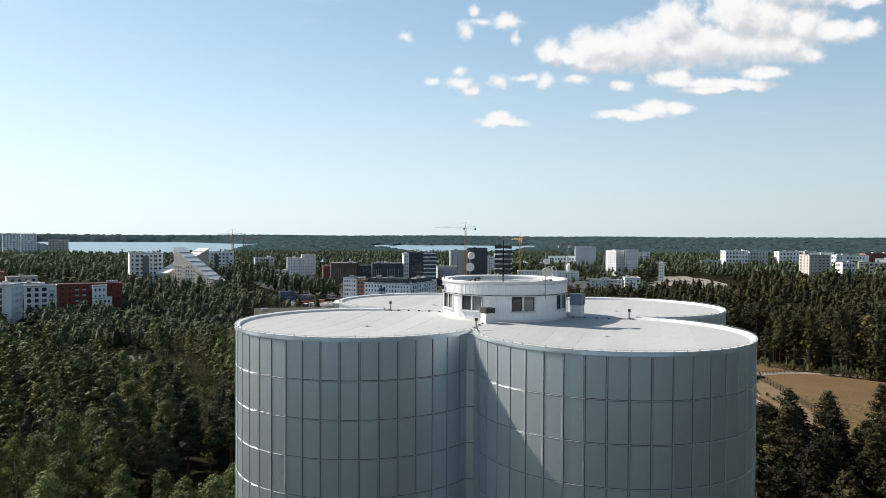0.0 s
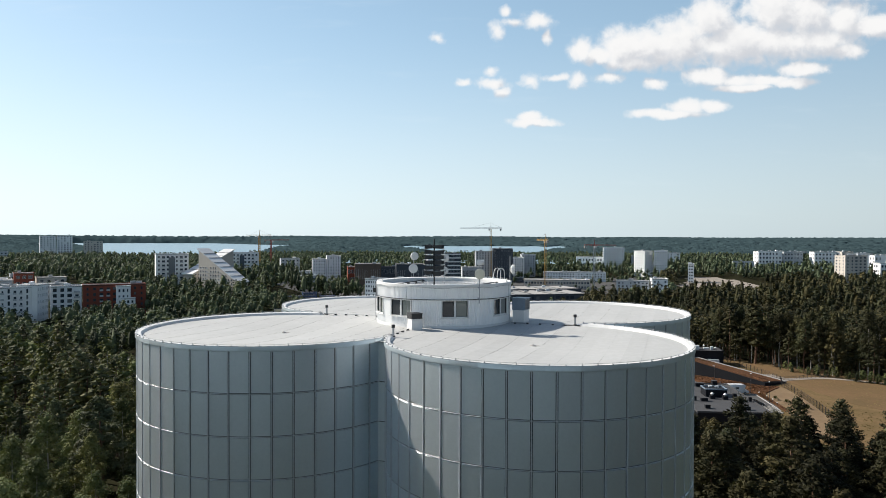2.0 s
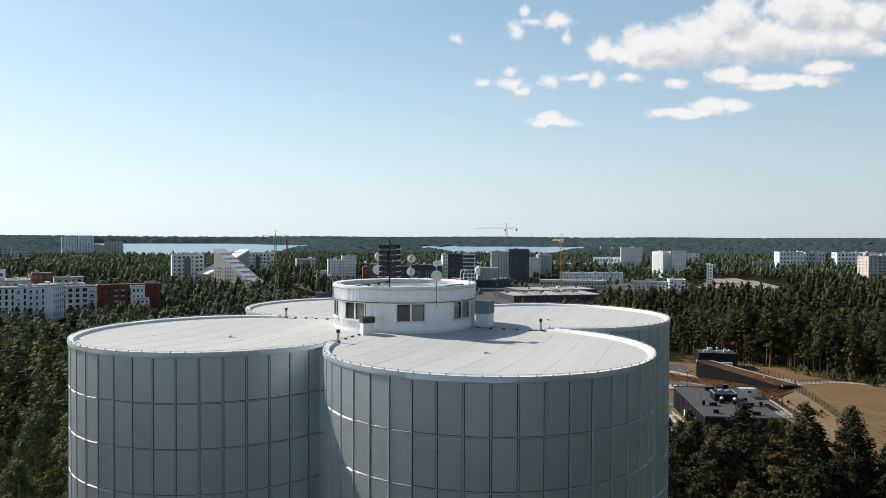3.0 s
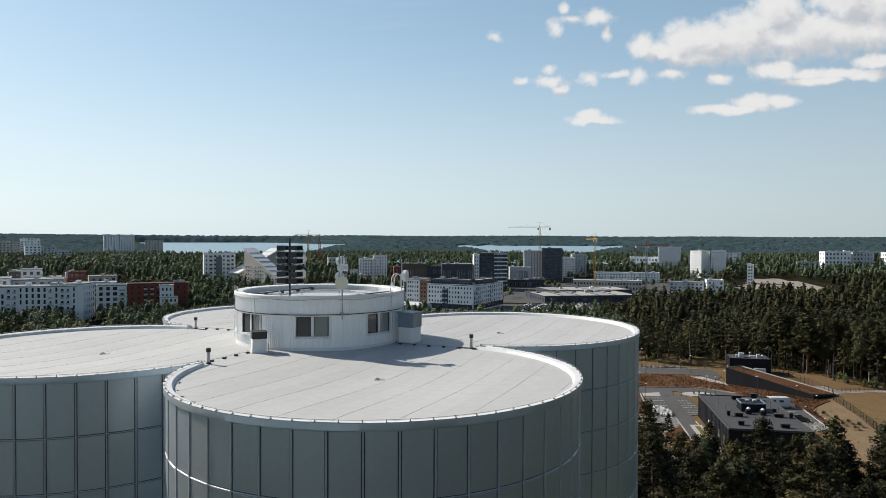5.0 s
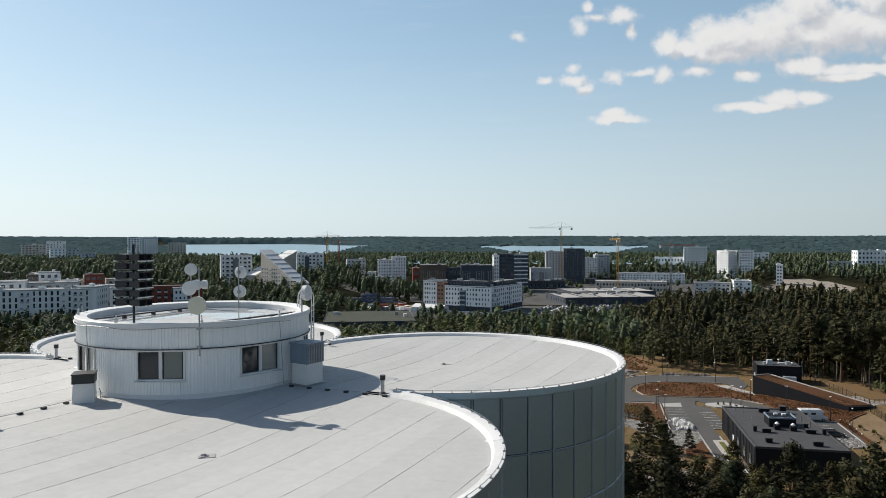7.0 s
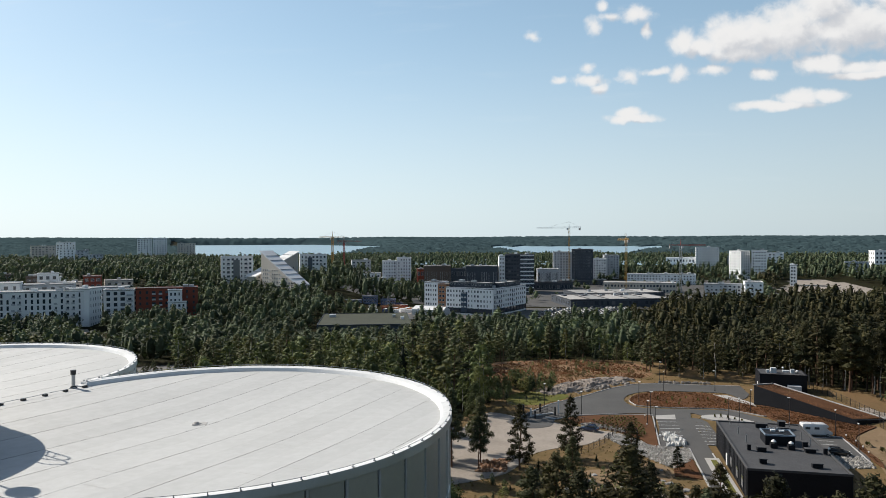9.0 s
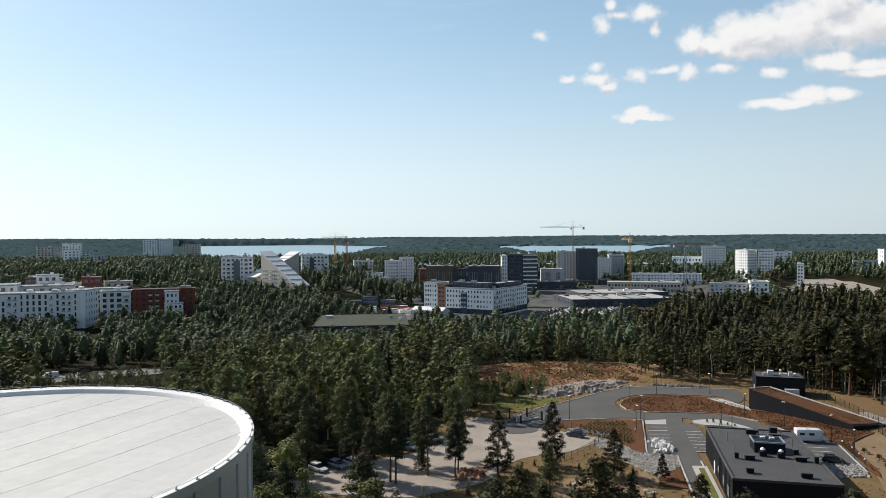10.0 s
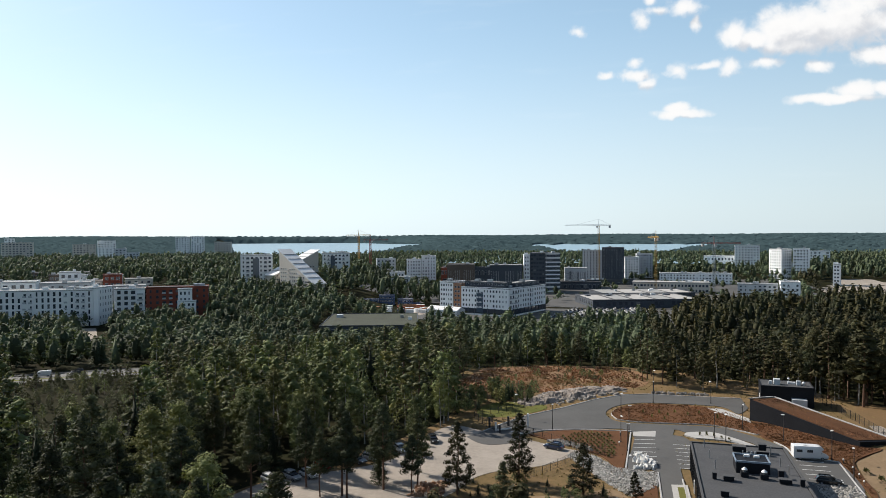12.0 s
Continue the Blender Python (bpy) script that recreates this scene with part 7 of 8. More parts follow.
for i, (x, y) in enumerate((4 + 3.0 * c + 2.0 * r, 540 + 8.6 * r + 0.9 * c) for r in range(7) for c in range(20)):
    if rng.random() < 0.78:
        m = pose(x, y, zs, 0, 0, 106 + 180 * (i % 2))
        if stock:
            stock.pop().matrix_basis = m
            keep = [o for o in scene.objects if o.get("group") == "cars in the shop car park" and o.parent is None]
        else:
            copy_thing(keep[i % 5], m)
# pale streets between the town's buildings, laid over the land
streets = Geo()
for i in range(34):
    for j in range(24):
        x, y = -190 + 12.5 * i, 596 + 13 * j
        if in_poly(x, y, TOWN):
            streets.add([(x + u, y + v, terrain(x + u, y + v) + 0.25) for u, v in ((0, 0), (12.5, 0), (12.5, 13), (0, 13))], [(0, 1, 2, 3)])
tagged(part("streets", streets, M["asphalt"]), "grey paved streets and yards of the town centre", "pavement", kind="structure")
# orange and red plant on the building site
for i, (x, y, l) in enumerate(((-128, 601, 26), (-112, 590, 18), (-98, 572, 9), (-86, 560, 5), (-82, 552, 4))):
    s = thing("site_barrier", "stack of orange-red formwork and barriers", "building material", "orange material on the building site", pose(x, y, zs, 0, 0, 18))
    part("panels", Geo().box((0, 0, 1.0), (l, 1.2, 2.0)), M["wall_orange"], s)
    part("prop", Geo().box((l * 0.3, 1.4, 0.8), (l * 0.3, 1.0, 1.6)), M["crane_red"], s)


for i, (x, y, turn) in enumerate(((-150, 566, 10), (-142, 560, 60), (-136, 570, 20), (-128, 562, 80), (-122, 572, 15), (-118, 556, 40), (-110, 566, 5), (-106, 552, 70), (-102, 560, 30), (-98, 548, 12), (-94, 556, 50), (-100, 584, 25), (-108, 600, 20), (-92, 564, 75), (-88, 550, 5), (-114, 546, 30))):
    paint = ("wall_white", "wall_red", "wall_blue", "wall_orange", "white_roof")[i % 5]
    s = thing("site_container", ("white", "red", "dark blue", "orange", "white")[i % 5] + " steel container on the building site", "container", "containers on the building site", pose(x, y, zs, 0, 0, turn))
    part("body", Geo().box((0, 0, 1.3), (6.0, 2.4, 2.6)), M[paint], s)
    part("roof", Geo().box((0, 0, 2.65), (6.1, 2.5, 0.12)), M["white_roof" if i % 3 else paint], s)


# low plants: dry grass, heather and shrubs
def tufts(name, label, poly, n, size, mat, z=LOT + 0.1, up=1.0, keep_off=()):
    """Many small bunches of blades over an area, joined."""
    V, F = [], []
    xs, ys = [p[0] for p in poly], [p[1] for p in poly]
    made = 0
    while made < n:
        x, y = rng.uniform(min(xs), max(xs)), rng.uniform(min(ys), max(ys))
        if not in_poly(x, y, poly) or any(in_poly(x, y, k) for k in keep_off) or noise.noise(Vector((x * 0.12, y * 0.12, 3.0))) < rng.uniform(-0.7, 0.25):
            continue
        made += 1
        s = size * rng.uniform(0.5, 1.5)
        for _ in range(5):
            a = rng.uniform(0, 6.28)
            d = Vector((math.cos(a), math.sin(a), 0))
            e = Vector((-d.y, d.x, 0))
            b = Vector((x, y, z)) + d * s * rng.uniform(0, 0.6)
            q = len(V)
            V += [tuple(b + e * s * 0.3), tuple(b - e * s * 0.3), tuple(b + d * s * rng.uniform(0.1, 0.6) + Vector((0, 0, s * up * rng.uniform(0.6, 1.3))))]
            F.append((q, q + 1, q + 2))
    me = bpy.data.meshes.new(name)
    me.from_pydata(V, [], F)
    me.materials.append(M[mat])
    return tagged(new(name, me), label, "plants", kind="stuff")


M["dry_leaf"] = leaf_material("dry_grass_blades", (0.13, 0.095, 0.04), (0.26, 0.20, 0.085), (0.17, 0.16, 0.055), 0.5)
M["red_leaf"] = leaf_material("red_heather_sprigs", (0.18, 0.08, 0.045), (0.30, 0.155, 0.085), (0.29, 0.225, 0.12), 0.8)
M["mulch_chip"] = leaf_material("bark_chips", (0.125, 0.056, 0.029), (0.195, 0.092, 0.047), (0.17, 0.11, 0.05), 0.4)
tufts("dry_grass", "tufts of dry yellow grass on the heath", CLEAR[0], 5200, 0.3, "dry_leaf", up=0.6, keep_off=(road, GRAVEL, island, [(109, 272), (126, 266), (149, 244), (156, 222), (130, 200), (112, 198), (106, 214), (106, 236), (107, 262)], [(92, 172), (100, 172), (105, 230), (96, 222)], [(60, 172), (80, 172), (80, 208), (60, 208)]))
tufts("heather", "rust-red heather and dead brush", [(-2, 262), (0, 285), (4, 304), (22, 312), (50, 314), (58, 296), (54, 282), (40, 280), (28, 270), (14, 266)], 4200, 0.5, "red_leaf", up=0.55)
tufts("bark_mulch", "rough red-brown bark chips", island, 2400, 0.32, "mulch_chip", LOT + 0.33, 0.5)
tufts("bark_mulch", "rough red-brown bark chips", [(80.5, 246), (84.5, 245.4), (99, 230.4), (103.2, 229), (98.8, 224), (94.8, 218), (93.6, 209), (93.2, 200), (92.6, 199), (92.8, 219), (86, 220.5), (85, 226.8), (81.6, 233)], 2400, 0.32, "mulch_chip", LOT + 0.29, 0.5)
tufts("field_grass", "short dry grass of the field", [(112, 274), (126, 266), (149, 244), (152, 223), (130, 202), (117, 207), (112, 236), (110, 262)], 1500, 0.16, "dry_leaf", LOT + 0.05, 0.3)


def wedge_chips():
    """Bark chips strewn over the sloping reservoir roof."""
    A, B, C, D = Vector((80.8, 249.6, 5.3)), Vector((99.8, 229.8, 1.4)), Vector((109.0, 236.0, 0.4)), Vector((88.2, 259.5, 3.9))
    g = Geo()
    for _ in range(1500):
        u, v = rng.uniform(0.04, 0.95), rng.uniform(0.06, 0.92)
        p = A.lerp(B, u).lerp(D.lerp(C, u), v) + Vector((0, 0, LOT + 0.12))
        a, s = rng.uniform(0, 6.28), rng.uniform(0.12, 0.34)
        e, f = Vector((math.cos(a), math.sin(a), 0)) * s, Vector((-math.sin(a), math.cos(a), 0)) * s
        g.add([p + e, p - e * 0.6 + f, p - e * 0.4 - f * 0.7, p + Vector((0, 0, s * 0.7))], [(0, 1, 3), (1, 2, 3), (2, 0, 3)])
    tagged(part("bark_mulch", g, M["mulch_chip"]), "rough red-brown bark chips on the sloping roof", "plants", kind="stuff")


wedge_chips()


def shrub(at):
    s = thing("shrub", "small grey-green shrub in the mulch bed", "shrub", "low shrubs in the planting bed", at)
    g = Geo()
    for _ in range(46):
        a, u = rng.uniform(0, 6.28), rng.uniform(0.1, 1)
        d = Vector((math.cos(a) * (1 - u * 0.6), math.sin(a) * (1 - u * 0.6), u))
        p, e = d * 0.32, Vector((-d.y, d.x, 0.2)) * 0.13
        g.add([p + e, p - e, p + d * 0.28], [(0, 1, 2)])
    part("foliage", g, M["shrub"], s)
    part("stem", Geo().tube((0, 0, 0), (0, 0, 0.25), 0.03, n=5), M["bark"], s)
    return s


M["shrub"] = leaf_material("shrub_leaves", (0.07, 0.075, 0.03), (0.15, 0.15, 0.06), (0.19, 0.17, 0.07), 0.4)
bed = [(36, 223), (40, 227.6), (47, 228.6), (48.4, 218), (47.6, 209), (43, 213.6), (37, 218.4)]
proto = None
for r_ in range(13):
    for c_ in range(12):
        x, y = 36 + 1.15 * c_ + 0.4 * (r_ % 2) + rng.uniform(-0.2, 0.2), 209 + 1.55 * r_ + rng.uniform(-0.25, 0.25)
        if in_poly(x, y, bed):
            m = Matrix.Translation((x, y, LOT + 0.27)) @ Matrix.Rotation(rng.uniform(0, 6.28), 4, "Z")
            if proto is None:
                proto = shrub(m)
            else:
                copy_thing(proto, m)
for x, y, h in ((95.4, 211.5, 1.9), (96.6, 207, 2.1), (98.2, 203.6, 1.8), (96.0, 201.5, 1.7), (99.4, 200.6, 2.2), (97.4, 197.8, 1.6)):
    copy_thing(proto, Matrix.Translation((x, y, LOT + 0.28)) @ Matrix.Diagonal((2.0, 2.0, h, 1)))
for x, y in ((70, 230.5), (71.5, 229.8), (68.5, 231.5), (73, 228.8), (67, 231.4), (57, 246), (59, 250), (61, 248.5), (63, 252), (66, 250), (69, 252), (55, 250), (60, 244), (73, 248)):
    copy_thing(proto, Matrix.Translation((x, y, LOT + 0.32)) @ Matrix.Diagonal((0.9, 0.9, rng.uniform(1.2, 2.4), 1)))
# ---- trees ----
def blocked(x, y, margin=3.0):
    if math.hypot(x - TX, y - TY) < 25:
        return True
    if any(in_poly(x, y, p) for p in CLEAR):
        return True
    for px, py, nx, ny, L, D in FOOTPRINTS:
        u, v = (x - px) * nx + (y - py) * ny, -(x - px) * ny + (y - py) * nx
        if -margin < u < L + margin and -margin < v < D + margin:
            return True
    return False


def clumps_of(kind, rs):
    """Foliage clumps of a tree one unit high: centre, half sizes."""
    out = []
    if kind in ("pine", "young_pine"):
        low, n, reach0 = (0.36, 34, 0.125) if kind == "pine" else (0.14, 60, 0.175)
        for k in range(n):
            f = (k + rs.random()) / n
            h = low + (0.97 - low) * f
            reach = reach0 * (1 - f ** 1.7) + 0.012
            a, r = k * 2.4 + rs.uniform(-0.5, 0.5), reach * rs.uniform(0.35, 1.0)
            s = rs.uniform(0.038, 0.060) * (1.15 - 0.5 * f)
            out.append((r * math.cos(a), r * math.sin(a), h, s, s * rs.uniform(0.65, 0.95)))
        out.append((0, 0, 0.97, 0.024, 0.04))
    elif kind == "spruce":
        for k in range(17):
            h = 0.08 + 0.88 * k / 16
            reach = 0.145 * (1 - h) ** 0.85
            for q in range(3 if h < 0.7 else 2):
                a = k * 1.3 + q * 2.1 + rs.uniform(-0.4, 0.4)
                out.append((reach * 0.62 * math.cos(a), reach * 0.62 * math.sin(a), h - 0.012, reach * 0.5 + 0.012, 0.034))
        out.append((0, 0, 0.965, 0.012, 0.04))
    else:
        n, low = (32, 0.22) if kind == "birch" else (26, 0.46)
        for k in range(n):
            f = (k + rs.random()) / n
            h = low + (0.97 - low) * f
            reach = 0.135 * math.sin(math.pi * min(1.0, 0.12 + 0.88 * f) ** 0.85) + 0.01
            a, r = k * 2.4 + rs.uniform(-0.5, 0.5), reach * rs.uniform(0.4, 1.0)
            s = rs.uniform(0.034, 0.054)
            out.append((r * math.cos(a), r * math.sin(a), h, s, s * 1.25))
    return out


OCTA = [(1, 0, 0), (0, 1, 0), (-1, 0, 0), (0, -1, 0), (0, 0, 1), (0, 0, -1)]
OCTA_F = [(0, 1, 4), (1, 2, 4), (2, 3, 4), (3, 0, 4), (1, 0, 5), (2, 1, 5), (3, 2, 5), (0, 3, 5)]


def crown(kind, seed, leaves, size, core=0.7):
    """Corners and triangles of a crown: dark lumps inside, small leaf tufts standing off their surface."""
    rs = random.Random(seed)
    vs, fs = [], []
    clumps = clumps_of(kind, rs)
    if core and (kind == "spruce" or leaves < 100):
        n = len(vs)
        lo, mid_, hi, wide = {"spruce": (0.1, 0.25, 0.93, 0.085), "birch": (0.2, 0.55, 0.95, 0.10)}.get(kind, (0.4, 0.6, 0.96, 0.085))
        rings = ((0.35, 1.0), (0.72, 0.75)) if kind != "spruce" else ((0.15, 1.0), (0.55, 0.55))
        vs.append((0, 0, lo))
        for f, k in rings:
            vs += [(wide * k * core * rs.uniform(0.72, 1.25) * math.cos(a), wide * k * core * rs.uniform(0.72, 1.25) * math.sin(a), lo + (hi - lo) * (f + rs.uniform(-0.07, 0.07))) for a in (0, 1.57, 3.14, 4.71)]
        vs.append((rs.uniform(-0.02, 0.02), rs.uniform(-0.02, 0.02), hi))
        fs += [(n + 1 + (i + 1) % 4, n + 1 + i, n) for i in range(4)] + [(n + 5 + i, n + 5 + (i + 1) % 4, n + 9) for i in range(4)]
        for i in range(4):
            a, b = n + 1 + i, n + 1 + (i + 1) % 4
            fs += [(a, b, b + 4), (a, b + 4, a + 4)]
    elif core:
        for x, y, z, s, t in clumps if leaves > 1000 else clumps[::2]:
            n = len(vs)
            turn, grow = rs.uniform(0, 6.28), 1.0 if leaves > 1000 else 1.25
            c_, s_ = math.cos(turn), math.sin(turn)
            for a, b, c in OCTA:
                k = core * rs.uniform(0.8, 1.15) * grow
                vs.append((x + s * k * (a * c_ - b * s_), y + s * k * (a * s_ + b * c_), z + t * k * c))
            fs += [(a + n, b + n, c + n) for a, b, c in OCTA_F]
    total = sum(s * s for *_, s, t in clumps)
    lean = {"birch": -0.5, "tall_birch": -0.5, "spruce": -0.25}.get(kind, 0.55)
    for x, y, z, s, t in clumps:
        for _ in range(int(leaves * s * s / total + rs.random())):
            u, a = rs.uniform(-0.8, 1), rs.uniform(0, 6.28)
            ring = math.sqrt(max(0, 1 - u * u))
            d = Vector((ring * math.cos(a), ring * math.sin(a), u))
            k = rs.uniform(0.7, 1.2)
            p = Vector((x + d.x * s * k, y + d.y * s * k, z + d.z * t * k))
            nrm = (d + Vector((rs.gauss(0, 0.38), rs.gauss(0, 0.38), rs.gauss(0.1, 0.38)))).normalized()
            axis = d * 0.6 + Vector((x, y, 0)) * 4 + Vector((0, 0, lean)) + Vector((rs.gauss(0, 0.4), rs.gauss(0, 0.4), rs.gauss(0, 0.4)))
            e1 = axis - nrm * axis.dot(nrm)
            e1 = e1.normalized() if e1.length > 1e-4 else nrm.orthogonal().normalized()
            e2 = nrm.cross(e1)
            q = size * rs.uniform(0.6, 1.4)
            n = len(vs)
            vs += [tuple(p + e1 * q * 1.25), tuple(p - e1 * q * 0.45 + e2 * q * 0.62), tuple(p - e1 * q * 0.45 - e2 * q * 0.62)]
            fs.append((n, n + 1, n + 2))
    return np.array(vs), np.array(fs)


def trunk(kind, seed, sides=6, limbs=True):
    rs = random.Random(seed + 500)
    g = Geo()
    bend = [Vector((rs.gauss(0, 0.006), rs.gauss(0, 0.006), h)) for h in (0, 0.25, 0.5, 0.75, 0.96)]
    bend[0] = Vector((0, 0, -0.03))
    r = {"pine": 0.0115, "young_pine": 0.014, "spruce": 0.0115, "birch": 0.009, "tall_birch": 0.0095}[kind]
    for i, (p, q) in enumerate(zip(bend, bend[1:])):
        g.tube(p, q, r * (1 - i / 4.6), r * (1 - (i + 1) / 4.6), sides, caps=False)
    if limbs:
        for x, y, z, s, t in clumps_of(kind, random.Random(seed))[:14]:
            g.tube((0, 0, max(0.2, z - 0.06)), (x, y, z), r * 0.35, r * 0.12, 4, caps=False)
    return g


def joined(name, label, items, templates, mat):
    """One mesh of many trees: items are (x, y, z, height, width factor, turn, template)."""
    V, F, base = [], [], 0
    for x, y, z, h, w, turn, k in items:
        v, f = templates[k]
        c, s = math.cos(turn), math.sin(turn)
        p = np.empty_like(v)
        p[:, 0] = (v[:, 0] * c - v[:, 1] * s) * h * w + x
        p[:, 1] = (v[:, 0] * s + v[:, 1] * c) * h * w + y
        p[:, 2] = v[:, 2] * h + z
        V.append(p)
        F.append(f + base)
        base += len(v)
    V, F = np.concatenate(V), np.concatenate(F)
    me = bpy.data.meshes.new(name)
    me.vertices.add(len(V))
    me.vertices.foreach_set("co", V.ravel())
    me.loops.add(F.size)
    me.loops.foreach_set("vertex_index", F.ravel().astype(np.int32))
    me.polygons.add(len(F))
    me.polygons.foreach_set("loop_start", np.arange(0, F.size, 3, dtype=np.int32))
    me.polygons.foreach_set("loop_total", np.full(len(F), 3, dtype=np.int32))
    me.materials.append(mat)
    me.update(calc_edges=True)
    me.validate()
    return tagged(new(name, me), label, "forest", kind="stuff")


KINDS = ("pine", "spruce", "birch")
LEAF = {"pine": M["needles"], "young_pine": M["dimmed"], "spruce": M["spruce"], "birch": M["birch"], "tall_birch": M["shaded"]}
BARK = {"pine": M["bark"], "young_pine": M["bark"], "spruce": M["bark"], "birch": M["bark_birch"], "tall_birch": M["bark_birch"]}
GROWN = (*KINDS, "young_pine", "tall_birch")
NEAR = {k: [crown(k, 10 * i + 1, {"birch": 4700, "tall_birch": 3600}.get(k, 4300), {"birch": 0.0085, "tall_birch": 0.0088, "young_pine": 0.0112}.get(k, 0.0098), 0.6) for i in range(5)] for k in GROWN}
MID = {k: [crown(k, 10 * i + 1, 360, {"pine": 0.022, "spruce": 0.024, "birch": 0.0215}[k], 0.72) for i in range(5)] for k in KINDS}
FAR = {k: [crown(k, 10 * i + 3, 84, 0.034, 0.8) for i in range(4)] + [crown(k, 10 * i + 3, 30, 0.056, 0.8) for i in range(4)] + [crown(k, 10 * i + 3, 13, 0.075, 0.9) for i in range(4)] for k in KINDS}
rng = random.Random(21)
NAMES = {"pine": ("pine_tree", "tall pine with a bare reddish trunk and dark green crown", "pine tree"), "spruce": ("spruce_tree", "dark green pointed spruce", "spruce tree"), "birch": ("birch_tree", "leafy birch with a pale trunk and yellow-green crown", "birch tree"),
         "tall_birch": ("birch_tree", "tall birch with a bare white trunk and a thin high crown", "birch tree"),
         "young_pine": ("pine_tree", "bushy pine with a crown almost to the ground", "pine tree")}
stock = {}
for k in GROWN:
    for i in range(5):
        me = bpy.data.meshes.new("crown")
        v, f = NEAR[k][i]
        me.from_pydata(v.tolist(), [], f.tolist())
        me.materials.append(LEAF[k])
        me.polygons.foreach_set("use_smooth", [True] * len(me.polygons))
        stock[k, i] = me, trunk(k, 10 * i + 1).mesh("trunk", BARK[k], 40)


def stand_tree(k, i, x, y, h, w, turn):
    name, label, cat = NAMES[k]
    t = thing(name, label, cat, "trees near the tower and yard", Matrix.Translation((x, y, terrain(x, y) if not in_poly(x, y, CLEAR[0]) else LOT)) @ Matrix.Rotation(turn, 4, "Z") @ Matrix.Diagonal((h * w, h * w, h, 1)))
    part("crown", stock[k, i][0], None, t)
    part("trunk", stock[k, i][1], None, t)


def pick_kind(x, y):
    n = noise.noise(Vector((x * 0.016, y * 0.016, 2.0)))
    r = rng.random()
    if x > 62 and y > 225 and n < 0.25:
        return "spruce" if r < 0.3 else "pine" if r < 0.8 else "birch"
    if n > 0.12:
        return "birch" if r < 0.7 else "pine" if r < 0.92 else "spruce"
    return "pine" if r < 0.56 else "spruce" if r < 0.66 else "birch"


# single trees in and round the yard
yard = [("pine", -13.9, 171.0, 17), ("pine", -7.5, 180.0, 15), ("pine", 0.6, 177.4, 17), ("pine", 1.9, 176.4, 16), ("pine", 6.9, 182.0, 16.5), ("birch", 10.4, 193, 15.5), ("pine", 12.2, 186, 14), ("young_pine", 20.6, 183, 13.5), ("young_pine", 30.6, 191.6, 13.5),
        ("young_pine", 42.6, 187.4, 9.5), ("young_pine", 51.6, 187.6, 5), ("pine", -3, 176, 12), ("birch", 6.5, 226, 13),
        ("young_pine", 54.3, 160, 10.5), ("young_pine", 44, 163, 9), ("pine", 31, 170, 11), ("spruce", 5.2, 184.5, 9), ("pine", 12.6, 181, 11), ("spruce", -16.5, 184.5, 11), ("pine", 3.4, 189, 12)]
for n, (k, x, y, h) in enumerate(yard):
    stand_tree(k, n % 5, x, y, h, (1.6 if k == "young_pine" else 1.35) if h < 12 else 1.15, n * 1.9)

# tall bare-stemmed birches at the edge of the dark wood behind the field
edge = random.Random(77)
brink = curve([(100, 281), (112, 271), (120, 260), (127, 249), (142, 239), (160, 224)], 8)
for n in range(26):
    f = n / 25
    x, y = brink[round(f * (len(brink) - 1))]
    x, y = x + edge.uniform(0, 4), y + edge.uniform(1, 7)
    stand_tree("tall_birch" if n % 3 else "pine", n % 5, x, y, edge.uniform(17, 23), edge.uniform(1.0, 1.4), edge.uniform(0, 6.28))

# pines and birches on the slope between tower and yard, mostly in dimmed needles
placed = []
while len(placed) < 92:
    x, y = rng.uniform(30, 118), rng.uniform(92, 160)
    reach = math.hypot(x - 40, y - 52)
    h = min(rng.uniform(10.5, 18), 47.5 - 0.385 * reach)
    if h < 5 or any(math.hypot(x - a, y - b) < 4.3 for a, b in placed):
        continue
    placed.append((x, y))
    r = rng.random()
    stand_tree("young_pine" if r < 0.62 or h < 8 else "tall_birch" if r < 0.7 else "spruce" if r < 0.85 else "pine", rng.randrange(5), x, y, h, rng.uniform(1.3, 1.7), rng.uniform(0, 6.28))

near, mid, farther = [], {k: [] for k in KINDS}, {k: [] for k in KINDS}
trunks = {k: [] for k in KINDS}
# trees past x = 62 get the leaf colour with shade painted in
shady, far_shady = {k: [] for k in KINDS}, {k: [] for k in KINDS}


def wanted(x, y):
    az = math.degrees(math.atan2(x - 20, y + 10))
    return -55 < az < 42


def openness(x, y):
    """How near a tree stands to the open flank of the tower and the yard, beyond the foot of its slope."""
    best = 1e6
    for px, py, az in ((1, 1, 0), (20, 19, -8), (31, 42, -10), (40, 52, -11), (49, 60, -13)):
        d = math.hypot(x - px, y - py)
        if d > 76 and abs(math.degrees(math.atan2(x - px, y - py)) - az) < 34:
            best = min(best, d)
    return best


